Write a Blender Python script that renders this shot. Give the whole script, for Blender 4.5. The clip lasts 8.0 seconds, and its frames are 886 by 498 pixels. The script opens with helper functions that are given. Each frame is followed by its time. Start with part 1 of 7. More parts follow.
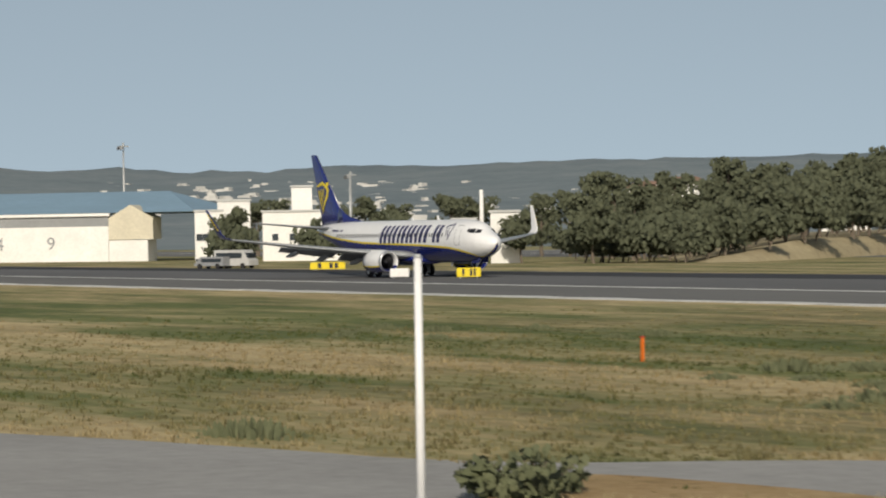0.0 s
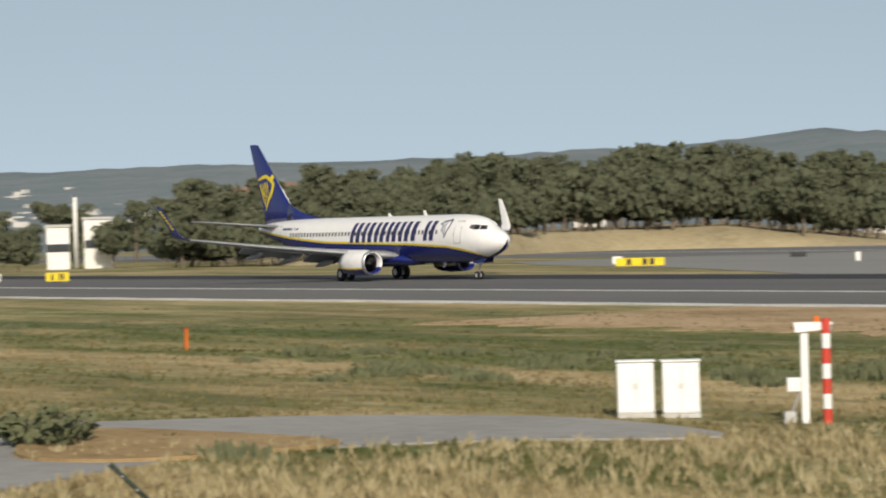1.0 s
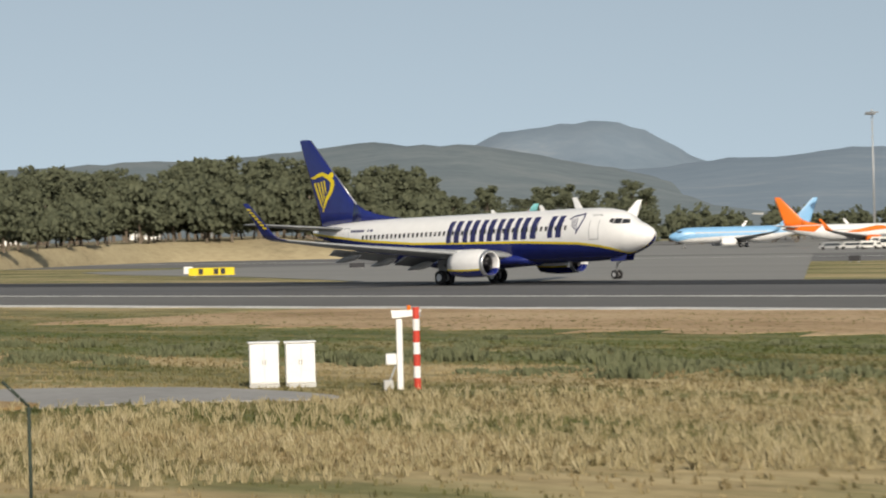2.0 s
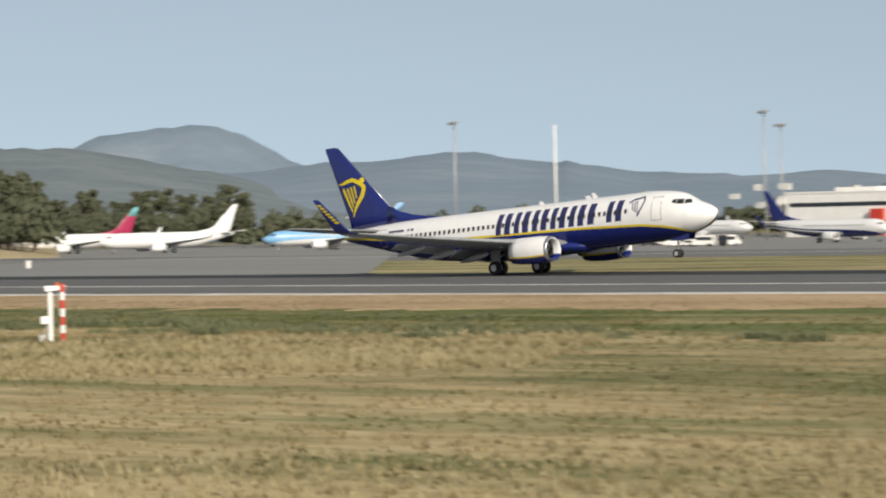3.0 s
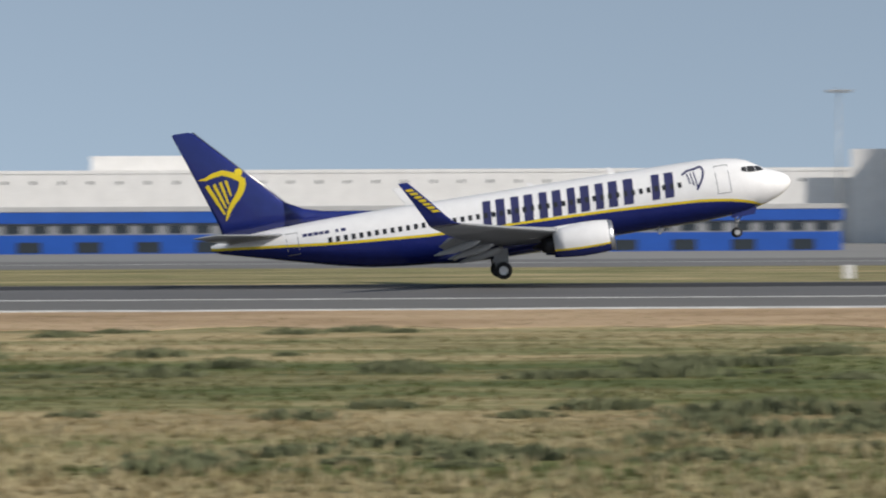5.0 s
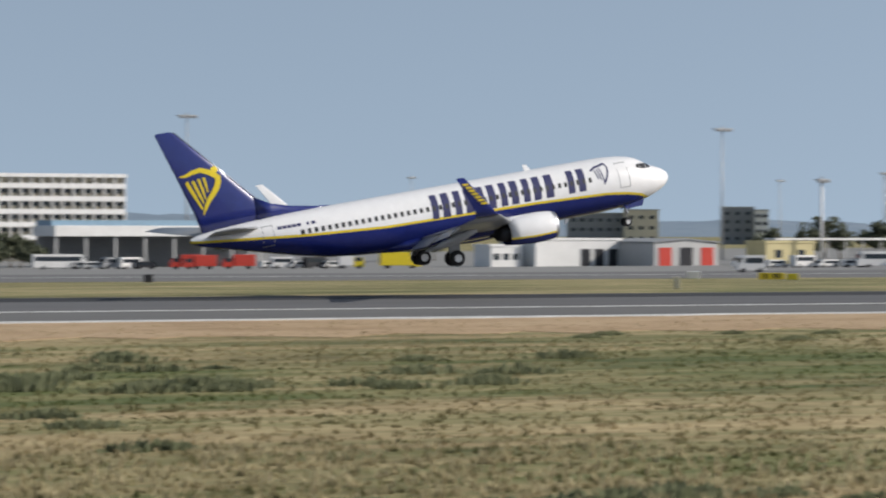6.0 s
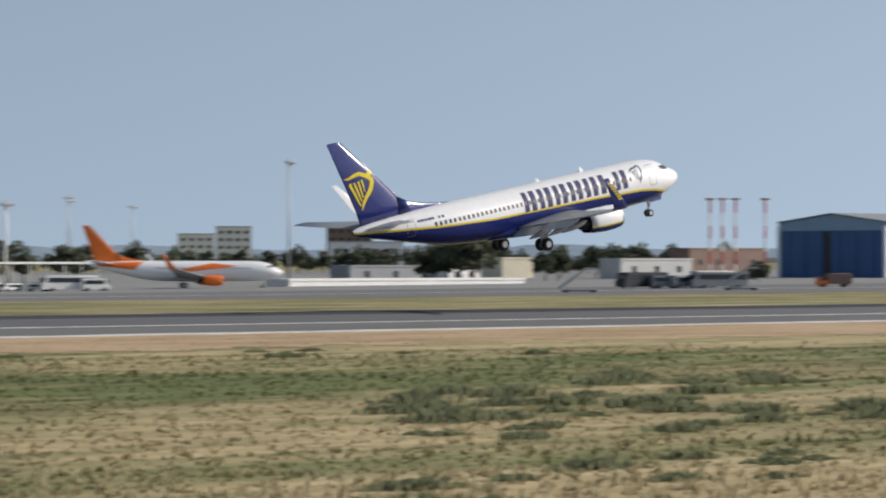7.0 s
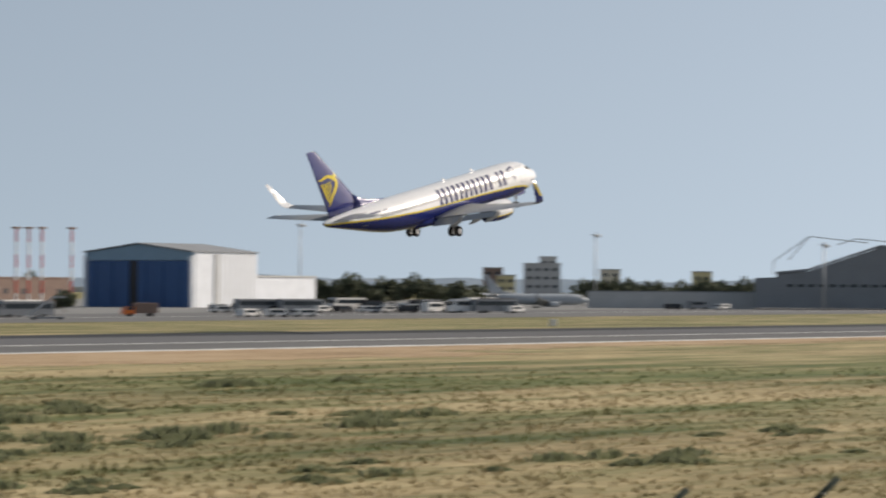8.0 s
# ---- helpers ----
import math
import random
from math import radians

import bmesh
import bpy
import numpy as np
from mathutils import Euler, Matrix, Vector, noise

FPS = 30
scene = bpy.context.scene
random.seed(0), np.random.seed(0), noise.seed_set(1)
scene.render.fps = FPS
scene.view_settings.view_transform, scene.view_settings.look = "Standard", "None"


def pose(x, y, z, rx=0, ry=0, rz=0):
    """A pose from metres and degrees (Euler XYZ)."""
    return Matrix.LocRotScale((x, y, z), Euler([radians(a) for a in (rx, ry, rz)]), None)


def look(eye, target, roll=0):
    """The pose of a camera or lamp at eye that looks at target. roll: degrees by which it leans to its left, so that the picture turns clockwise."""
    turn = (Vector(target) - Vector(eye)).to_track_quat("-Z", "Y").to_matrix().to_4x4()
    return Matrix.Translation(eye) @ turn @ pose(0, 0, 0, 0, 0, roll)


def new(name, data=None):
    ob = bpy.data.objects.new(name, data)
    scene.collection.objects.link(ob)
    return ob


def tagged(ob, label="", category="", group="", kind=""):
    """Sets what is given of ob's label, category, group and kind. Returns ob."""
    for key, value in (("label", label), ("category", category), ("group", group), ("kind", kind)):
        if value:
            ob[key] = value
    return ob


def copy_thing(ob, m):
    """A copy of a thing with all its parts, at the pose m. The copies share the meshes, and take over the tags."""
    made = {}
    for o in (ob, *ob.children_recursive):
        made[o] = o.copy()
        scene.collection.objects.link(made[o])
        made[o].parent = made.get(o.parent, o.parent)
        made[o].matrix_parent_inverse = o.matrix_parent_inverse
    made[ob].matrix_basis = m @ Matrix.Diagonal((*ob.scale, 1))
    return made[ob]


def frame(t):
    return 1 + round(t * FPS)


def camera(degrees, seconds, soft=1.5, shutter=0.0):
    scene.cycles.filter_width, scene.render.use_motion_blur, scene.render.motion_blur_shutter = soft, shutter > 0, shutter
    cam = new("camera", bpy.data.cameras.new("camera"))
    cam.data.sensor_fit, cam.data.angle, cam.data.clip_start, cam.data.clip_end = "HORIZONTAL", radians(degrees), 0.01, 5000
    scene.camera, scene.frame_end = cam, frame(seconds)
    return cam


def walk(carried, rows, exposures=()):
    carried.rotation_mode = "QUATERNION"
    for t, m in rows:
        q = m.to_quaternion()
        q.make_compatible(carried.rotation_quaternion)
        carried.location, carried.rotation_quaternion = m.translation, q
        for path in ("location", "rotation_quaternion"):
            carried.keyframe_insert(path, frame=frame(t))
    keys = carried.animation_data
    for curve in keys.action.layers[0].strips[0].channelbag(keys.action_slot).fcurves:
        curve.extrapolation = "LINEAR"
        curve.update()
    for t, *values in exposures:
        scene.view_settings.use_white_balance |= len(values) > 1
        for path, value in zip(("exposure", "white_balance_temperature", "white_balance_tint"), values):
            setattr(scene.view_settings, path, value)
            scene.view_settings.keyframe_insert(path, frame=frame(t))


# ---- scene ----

scene.world = bpy.data.worlds.new("sky")
EYE = 4.93


def heading(x, y, z, head, tilt, roll):
    """A camera pose from compass heading (0 looks across the runway), tilt and roll in degrees."""
    return pose(x, y, z, 0, 0, -head) @ pose(0, 0, 0, 90 + tilt) @ pose(0, 0, 0, 0, 0, roll)


PATH = [  # seconds, x, y, heading, tilt, roll
    (0.0, -60.34, 53.04, -62.268, -0.440, -1.07),
    (0.1, -56.69, 51.53, -61.937, -0.425, -1.13),
    (0.2, -53.04, 50.02, -61.531, -0.409, -1.20),
    (0.3, -49.53, 48.57, -61.127, -0.394, -1.26),
    (0.4, -46.48, 47.30, -60.536, -0.378, -1.32),
    (0.5, -45.00, 46.69, -59.756, -0.363, -1.38),
    (0.6, -45.00, 46.69, -58.659, -0.383, -1.43),
    (0.7, -45.00, 46.69, -57.645, -0.424, -1.48),
    (0.8, -45.00, 46.69, -56.725, -0.468, -1.52),
    (0.9, -45.00, 46.69, -55.855, -0.500, -1.55),
    (1.0, -45.00, 46.69, -54.914, -0.518, -1.58),
    (1.1, -45.00, 46.69, -53.850, -0.509, -1.60),
    (1.2, -45.00, 46.69, -52.780, -0.502, -1.60),
    (1.3, -45.00, 46.69, -51.730, -0.506, -1.60),
    (1.4, -45.00, 46.69, -50.720, -0.514, -1.58),
    (1.5, -44.65, 46.33, -49.800, -0.515, -1.56),
    (1.6, -42.64, 44.24, -48.980, -0.509, -1.54),
    (1.7, -39.93, 41.43, -48.220, -0.494, -1.52),
    (1.8, -37.18, 38.58, -47.553, -0.496, -1.50),
    (1.9, -34.42, 35.72, -46.975, -0.497, -1.49),
    (2.0, -31.67, 32.86, -46.459, -0.499, -1.48),
    (2.1, -28.91, 30.00, -45.978, -0.501, -1.47),
    (2.2, -26.16, 27.14, -45.508, -0.505, -1.47),
    (2.3, -23.40, 24.28, -45.020, -0.511, -1.46),
    (2.4, -20.65, 21.42, -44.490, -0.520, -1.45),
    (2.5, -17.89, 18.57, -43.889, -0.533, -1.45),
    (2.6, -15.14, 15.71, -43.193, -0.550, -1.43),
    (2.7, -12.38, 12.85, -42.375, -0.571, -1.42),
    (2.8, -9.63, 9.99, -41.408, -0.599, -1.39),
    (2.9, -6.87, 7.13, -40.189, -0.618, -1.36),
    (3.0, -4.12, 4.27, -38.946, -0.618, -1.32),
    (3.1, -1.36, 1.42, -37.825, -0.583, -1.28),
    (3.2, -0.00, 0.00, -36.687, -0.544, -1.23),
    (3.3, -0.00, 0.00, -35.337, -0.538, -1.19),
    (3.4, -0.00, 0.00, -33.671, -0.563, -1.14),
    (3.5, -0.00, 0.00, -31.613, -0.605, -1.08),
    (3.6, -0.00, 0.00, -29.194, -0.642, -1.02),
    (3.7, -0.00, 0.00, -26.759, -0.671, -0.95),
    (3.8, -0.00, 0.00, -24.632, -0.697, -0.88),
    (3.9, -0.00, 0.00, -22.734, -0.720, -0.79),
    (4.0, -0.00, 0.00, -20.888, -0.740, -0.71),
    (4.1, -0.00, 0.00, -18.951, -0.755, -0.63),
    (4.2, -0.00, 0.00, -16.919, -0.766, -0.56),
    (4.3, -0.00, 0.00, -14.822, -0.772, -0.51),
    (4.4, -0.00, 0.00, -12.666, -0.773, -0.46),
    (4.5, -0.00, 0.00, -10.450, -0.771, -0.42),
    (4.6, -0.00, 0.00, -8.175, -0.764, -0.39),
    (4.7, -0.00, 0.00, -5.841, -0.753, -0.37),
    (4.8, -0.00, 0.00, -3.449, -0.738, -0.34),
    (4.9, -0.00, 0.00, -0.999, -0.718, -0.31),
    (5.0, -0.00, 0.00, 1.509, -0.695, -0.28),
    (5.1, -0.00, 0.00, 4.073, -0.668, -0.24),
    (5.2, -0.00, 0.00, 6.694, -0.638, -0.20),
    (5.3, -0.00, 0.00, 9.372, -0.603, -0.15),
    (5.4, -0.00, 0.00, 12.103, -0.567, -0.08),
    (5.5, -0.00, 0.00, 14.872, -0.533, -0.02),
    (5.6, -0.00, 0.00, 17.616, -0.508, 0.03),
    (5.7, -0.00, 0.00, 20.079, -0.484, 0.08),
    (5.8, -0.00, 0.00, 22.046, -0.454, 0.10),
    (5.9, -0.00, 0.00, 23.633, -0.415, 0.11),
    (6.0, -0.00, 0.00, 25.038, -0.368, 0.10),
    (6.1, -0.00, 0.00, 26.421, -0.316, 0.08),
    (6.2, -0.00, 0.00, 27.789, -0.266, 0.06),
    (6.3, -0.00, 0.00, 29.130, -0.226, 0.04),
    (6.4, -0.00, 0.00, 30.521, -0.190, 0.03),
    (6.5, -0.00, 0.00, 32.063, -0.150, 0.03),
    (6.6, -0.00, 0.00, 33.804, -0.100, 0.04),
    (6.7, -0.00, 0.00, 35.580, -0.045, 0.05),
    (6.8, -0.00, 0.00, 37.220, 0.007, 0.07),
    (6.9, -0.00, 0.00, 38.749, 0.057, 0.09),
    (7.0, -0.00, 0.00, 40.241, 0.107, 0.10),
    (7.1, -0.00, 0.00, 41.761, 0.159, 0.12),
    (7.2, -0.00, 0.00, 43.343, 0.215, 0.14),
    (7.3, -0.00, 0.00, 44.975, 0.276, 0.17),
    (7.4, -0.00, 0.00, 46.498, 0.338, 0.21),
    (7.5, -0.00, 0.00, 47.715, 0.396, 0.24),
    (7.6, -0.00, 0.00, 48.539, 0.447, 0.27),
    (7.7, -0.00, 0.00, 49.310, 0.499, 0.30),
    (7.8, -0.00, 0.00, 50.380, 0.561, 0.31),
    (7.9, -0.00, 0.00, 51.714, 0.632, 0.33),
    (8.0, -0.00, 0.00, 53.180, 0.706, 0.34),
]
FLIGHT = [  # seconds, x, y, height, pitch
    (0.00, -325.00, 187.50, 0.00, 0.00),
    (0.25, -311.86, 188.75, 0.00, 0.00),
    (0.50, -298.00, 190.00, 0.00, 0.00),
    (0.75, -281.67, 191.75, 0.00, 0.00),
    (1.00, -264.49, 193.50, 0.00, 0.00),
    (1.25, -247.82, 195.50, 0.00, 0.00),
    (1.50, -231.37, 197.50, 0.00, 0.07),
    (1.75, -215.99, 199.18, 0.00, 0.39),
    (2.00, -203.53, 199.18, 0.00, 1.06),
    (2.25, -192.06, 199.18, 0.00, 1.90),
    (2.50, -180.76, 199.18, 0.00, 2.76),
    (2.75, -168.81, 199.18, 0.00, 3.59),
    (3.00, -155.09, 201.00, 0.00, 4.31),
    (3.25, -135.62, 200.50, 0.00, 4.90),
    (3.50, -114.26, 200.00, 0.00, 5.48),
    (3.75, -93.98, 199.59, 0.00, 6.08),
    (4.00, -73.63, 199.18, 0.01, 6.67),
    (4.25, -53.23, 199.18, 0.04, 7.20),
    (4.50, -32.55, 199.18, 0.15, 7.69),
    (4.75, -11.74, 199.18, 0.39, 8.17),
    (5.00, 9.09, 199.18, 0.74, 8.63),
    (5.25, 29.91, 199.18, 1.12, 8.99),
    (5.50, 50.75, 199.18, 1.52, 9.23),
    (5.75, 71.65, 199.18, 1.99, 9.44),
    (6.00, 92.68, 199.18, 2.50, 9.57),
    (6.25, 113.83, 199.18, 3.08, 9.71),
    (6.50, 135.03, 199.18, 3.73, 9.90),
    (6.75, 156.30, 199.18, 4.48, 10.10),
    (7.00, 177.67, 199.18, 5.47, 10.54),
    (7.25, 199.15, 199.18, 6.62, 11.02),
    (7.50, 220.76, 199.18, 7.85, 11.35),
    (7.75, 242.56, 199.18, 9.16, 11.59),
    (8.00, 264.48, 199.18, 10.54, 11.96),
]

cam = camera(16.49, 8.0, soft=2.0, shutter=0.22)
walk(cam, [(t, heading(x, y, EYE, a, b, c)) for t, x, y, a, b, c in PATH],
     exposures=[(0.0, -0.25, 7150, 9), (0.5, -0.02, 7250, 10), (1.7, 0.0, 7250, 10), (3.0, 0.1, 7150, 10), (4.0, -0.05, 6850, 10), (5.5, 0.08, 6500, 12), (6.9, 0.08, 6550, 12), (7.5, 0.05, 6800, 13), (8.0, 0.08, 7050, 13)])

# ---- light ----
SUN_AZ, SUN_EL = 119.0, 30.0   # degrees clockwise from +y (across the runway), and above the horizon


def daylight():
    w = scene.world
    w.use_nodes = True
    nt = w.node_tree
    sky = nt.nodes.new("ShaderNodeTexSky")
    sky.sky_type = "NISHITA"
    sky.sun_disc = False
    sky.sun_elevation = radians(SUN_EL)
    sky.sun_rotation = radians(SUN_AZ)
    sky.altitude = 10
    sky.air_density, sky.dust_density, sky.ozone_density = 1.0, 1.1, 2.0
    co = nt.nodes.new("ShaderNodeTexCoord")
    lift = nt.nodes.new("ShaderNodeVectorMath")   # the murk just over the horizon is left out
    lift.inputs[1].default_value = (0, 0, 0.26)
    nt.links.new(co.outputs["Generated"], lift.inputs[0])
    nt.links.new(lift.outputs[0], sky.inputs["Vector"])
    pale = nt.nodes.new("ShaderNodeHueSaturation")   # thin summer haze
    pale.inputs["Hue"].default_value, pale.inputs["Saturation"].default_value, pale.inputs["Value"].default_value = 0.486, 0.66, 0.89
    nt.links.new(sky.outputs[0], pale.inputs["Color"])
    nt.links.new(pale.outputs[0], nt.nodes["Background"].inputs[0])
    nt.nodes["Background"].inputs[1].default_value = 0.148
    data = bpy.data.lights.new("sun", "SUN")
    data.energy, data.angle, data.color = 4.3, radians(0.6), (1.0, 0.945, 0.86)
    a, e = radians(SUN_AZ), radians(SUN_EL)
    way = Vector((math.sin(a) * math.cos(e), math.cos(a) * math.cos(e), math.sin(e)))
    ob = new("sun", data)
    ob.matrix_world = look(way * 100, (0, 0, 0))


daylight()


# ---- materials ----
def rgb(c):
    return (*c, 1)


def nodes_of(name):
    m = bpy.data.materials.new(name)
    m.use_nodes = True
    return m, m.node_tree, m.node_tree.nodes["Principled BSDF"]


def add(nt, kind, **values):
    n = nt.nodes.new(kind)
    for k, v in values.items():
        n.inputs[k.replace("_", " ")].default_value = v
    return n


def paint(name, colour, rough=0.4, metal=0.0, wear=0.12, scale=1.5, coat=0.0, bump=0.0):
    """A plain surface with soft stains at two scales."""
    m, nt, b = nodes_of(name)
    co = nt.nodes.new("ShaderNodeTexCoord")
    n1 = add(nt, "ShaderNodeTexNoise", Scale=scale, Detail=5.0)
    n2 = add(nt, "ShaderNodeTexNoise", Scale=scale * 9, Detail=3.0)
    for n in (n1, n2):
        nt.links.new(co.outputs["Object"], n.inputs["Vector"])
    mul = nt.nodes.new("ShaderNodeMath")
    mul.operation = "MULTIPLY"
    nt.links.new(n1.outputs[0], mul.inputs[0])
    nt.links.new(n2.outputs[0], mul.inputs[1])
    ramp = nt.nodes.new("ShaderNodeValToRGB")
    ramp.color_ramp.elements[0].position, ramp.color_ramp.elements[1].position = 0.12, 0.4
    ramp.color_ramp.elements[0].color = rgb([c * (1 - wear) for c in colour])
    ramp.color_ramp.elements[1].color = rgb([min(1, c * (1 + wear * 0.25)) for c in colour])
    nt.links.new(mul.outputs[0], ramp.inputs[0])
    nt.links.new(ramp.outputs[0], b.inputs["Base Color"])
    b.inputs["Roughness"].default_value = rough
    b.inputs["Metallic"].default_value = metal
    b.inputs["Coat Weight"].default_value = coat
    if bump:
        bp = add(nt, "ShaderNodeBump", Strength=bump, Distance=0.02)
        nt.links.new(n2.outputs[0], bp.inputs["Height"])
        nt.links.new(bp.outputs[0], b.inputs["Normal"])
    return m


def mottled(name, stops, scale, fine, rough=0.9, stretch=(1, 1, 1), bump=0.0, islands=False):
    """Noise through a colour ramp, at a coarse and a fine scale, stretched along the runway."""
    m, nt, b = nodes_of(name)
    co = nt.nodes.new("ShaderNodeTexCoord")
    mp = nt.nodes.new("ShaderNodeMapping")
    mp.inputs["Scale"].default_value = stretch
    nt.links.new(co.outputs["Object"], mp.inputs["Vector"])
    n1 = add(nt, "ShaderNodeTexNoise", Scale=scale, Detail=6.0, Roughness=0.65)
    n2 = add(nt, "ShaderNodeTexNoise", Scale=fine, Detail=4.0, Roughness=0.7)
    nt.links.new(mp.outputs[0], n1.inputs["Vector"])
    nt.links.new(mp.outputs[0], n2.inputs["Vector"])
    mix = nt.nodes.new("ShaderNodeMath")
    mix.operation = "MULTIPLY_ADD"
    mix.inputs[1].default_value = 0.45
    nt.links.new(n2.outputs[0], mix.inputs[0])
    half = nt.nodes.new("ShaderNodeMath")
    half.operation = "MULTIPLY"
    half.inputs[1].default_value = 0.55
    nt.links.new(n1.outputs[0], half.inputs[0])
    nt.links.new(half.outputs[0], mix.inputs[2])
    last = mix.outputs[0]
    if islands:
        geo = nt.nodes.new("ShaderNodeNewGeometry")
        more = nt.nodes.new("ShaderNodeMath")
        more.operation = "MULTIPLY_ADD"
        more.inputs[1].default_value = 0.2
        nt.links.new(geo.outputs["Random Per Island"], more.inputs[0])
        low = nt.nodes.new("ShaderNodeMath")
        low.operation = "SUBTRACT"
        low.inputs[1].default_value = 0.1
        nt.links.new(last, low.inputs[0])
        nt.links.new(low.outputs[0], more.inputs[2])
        last = more.outputs[0]
    ramp = nt.nodes.new("ShaderNodeValToRGB")
    els = ramp.color_ramp.elements
    while len(els) < len(stops):
        els.new(0.5)
    for e, (p, c) in zip(els, stops):
        e.position, e.color = p, rgb(c)
    nt.links.new(last, ramp.inputs[0])
    nt.links.new(ramp.outputs[0], b.inputs["Base Color"])
    b.inputs["Roughness"].default_value = rough
    b.inputs["Specular IOR Level"].default_value = 0.2
    if bump:
        bp = add(nt, "ShaderNodeBump", Strength=bump, Distance=0.1)
        nt.links.new(n2.outputs[0], bp.inputs["Height"])
        nt.links.new(bp.outputs[0], b.inputs["Normal"])
    return m


def soften(m, share, glow_through=0.35):
    """Blades and leaves scatter light among themselves: their shading leans towards the sky's side."""
    nt = m.node_tree
    geo = nt.nodes.new("ShaderNodeNewGeometry")
    mix = nt.nodes.new("ShaderNodeVectorMath")
    mix.operation = "MULTIPLY_ADD"
    mix.inputs[1].default_value = (1 - share, 1 - share, 1 - share)
    mix.inputs[2].default_value = (0, 0, share)
    unit = nt.nodes.new("ShaderNodeVectorMath")
    unit.operation = "NORMALIZE"
    nt.links.new(geo.outputs["Normal"], mix.inputs[0])
    nt.links.new(mix.outputs[0], unit.inputs[0])
    body = nt.nodes["Principled BSDF"]
    nt.links.new(unit.outputs[0], body.inputs["Normal"])
    thin = nt.nodes.new("ShaderNodeBsdfTranslucent")     # thin green parts let some light through
    nt.links.new(body.inputs["Base Color"].links[0].from_socket, thin.inputs["Color"])
    both = nt.nodes.new("ShaderNodeMixShader")
    both.inputs[0].default_value = glow_through
    nt.links.new(body.outputs[0], both.inputs[1])
    nt.links.new(thin.outputs[0], both.inputs[2])
    nt.links.new(both.outputs[0], nt.nodes["Material Output"].inputs["Surface"])
    return m


WHITE = paint("white_gloss", (0.80, 0.80, 0.80), 0.28, wear=0.07, coat=0.3)
NAVY = paint("navy_gloss", (0.012, 0.022, 0.16), 0.25, wear=0.2, coat=0.4)
YELLOW = paint("yellow_gloss", (0.75, 0.58, 0.02), 0.3, wear=0.1)
LETTER = paint("navy_decal", (0.018, 0.022, 0.10), 0.7, wear=0.1)
ALLOY = paint("bare_alloy", (0.55, 0.56, 0.58), 0.3, metal=0.9, wear=0.15)
WINGGREY = paint("wing_grey", (0.27, 0.285, 0.30), 0.4, wear=0.2, coat=0.2)
DARK = paint("dark_metal", (0.03, 0.03, 0.035), 0.5, metal=0.4)
GLASSDARK = paint("dark_glass", (0.012, 0.014, 0.018), 0.45, wear=0.3)
RUBBER = paint("tyre_rubber", (0.018, 0.018, 0.02), 0.85)
STEEL = paint("strut_steel", (0.6, 0.6, 0.6), 0.35, metal=0.5)


# ---- small builders ----
def part(name, bm, material, parent=None, label="", smooth=False):
    me = bpy.data.meshes.new(name)
    bm.to_mesh(me)
    bm.free()
    if smooth:
        me.polygons.foreach_set("use_smooth", [True] * len(me.polygons))
    for m in material if isinstance(material, (list, tuple)) else [material]:
        me.materials.append(m)
    ob = new(name, me)
    if parent is not None:
        ob.parent = parent
    if label:
        tagged(ob, label)
    return ob


def thing(name, m, label, category, group="", kind=""):
    ob = new(name)
    ob.empty_display_size = 0.5
    ob.matrix_world = m
    return tagged(ob, label, category, group, kind)


def box(bm, x0, y0, z0, x1, y1, z1, bevel=0.0):
    r = bmesh.ops.create_cube(bm, size=1)
    vs = r["verts"]
    for v in vs:
        v.co = Vector(((x0 + x1) / 2 + v.co.x * (x1 - x0), (y0 + y1) / 2 + v.co.y * (y1 - y0), (z0 + z1) / 2 + v.co.z * (z1 - z0)))
    if bevel:
        es = {e for v in vs for e in v.link_edges}
        bmesh.ops.bevel(bm, geom=list(es), offset=bevel, segments=1, affect="EDGES")
    return bm


def boxed(*dims, bevel=0.0):
    return box(bmesh.new(), *dims, bevel=bevel)


def tube(bm, p0, p1, r0, r1=None, seg=12, cap=True):
    """A tapered round bar from p0 to p1."""
    r1 = r0 if r1 is None else r1
    p0, p1 = Vector(p0), Vector(p1)
    q = (p1 - p0).to_track_quat("Z", "Y")
    rings = []
    for p, r in ((p0, r0), (p1, r1)):
        rings.append([bm.verts.new(p + q @ Vector((r * math.cos(a), r * math.sin(a), 0))) for a in [2 * math.pi * i / seg for i in range(seg)]])
    for i in range(seg):
        bm.faces.new((rings[0][i], rings[0][(i + 1) % seg], rings[1][(i + 1) % seg], rings[1][i]))
    if cap:
        bm.faces.new(rings[0][::-1])
        bm.faces.new(rings[1])
    return bm


def lofted(bm, rings, closed=True, cap=True):
    """Skin a list of rings (lists of points of equal length)."""
    vs = [[bm.verts.new(p) for p in r] for r in rings]
    n = len(vs[0])
    for a, b in zip(vs, vs[1:]):
        for i in range(n if closed else n - 1):
            bm.faces.new((a[i], a[(i + 1) % n], b[(i + 1) % n], b[i]))
    if cap and closed:
        bm.faces.new(vs[0][::-1])
        bm.faces.new(vs[-1])
    bmesh.ops.recalc_face_normals(bm, faces=bm.faces)
    return bm


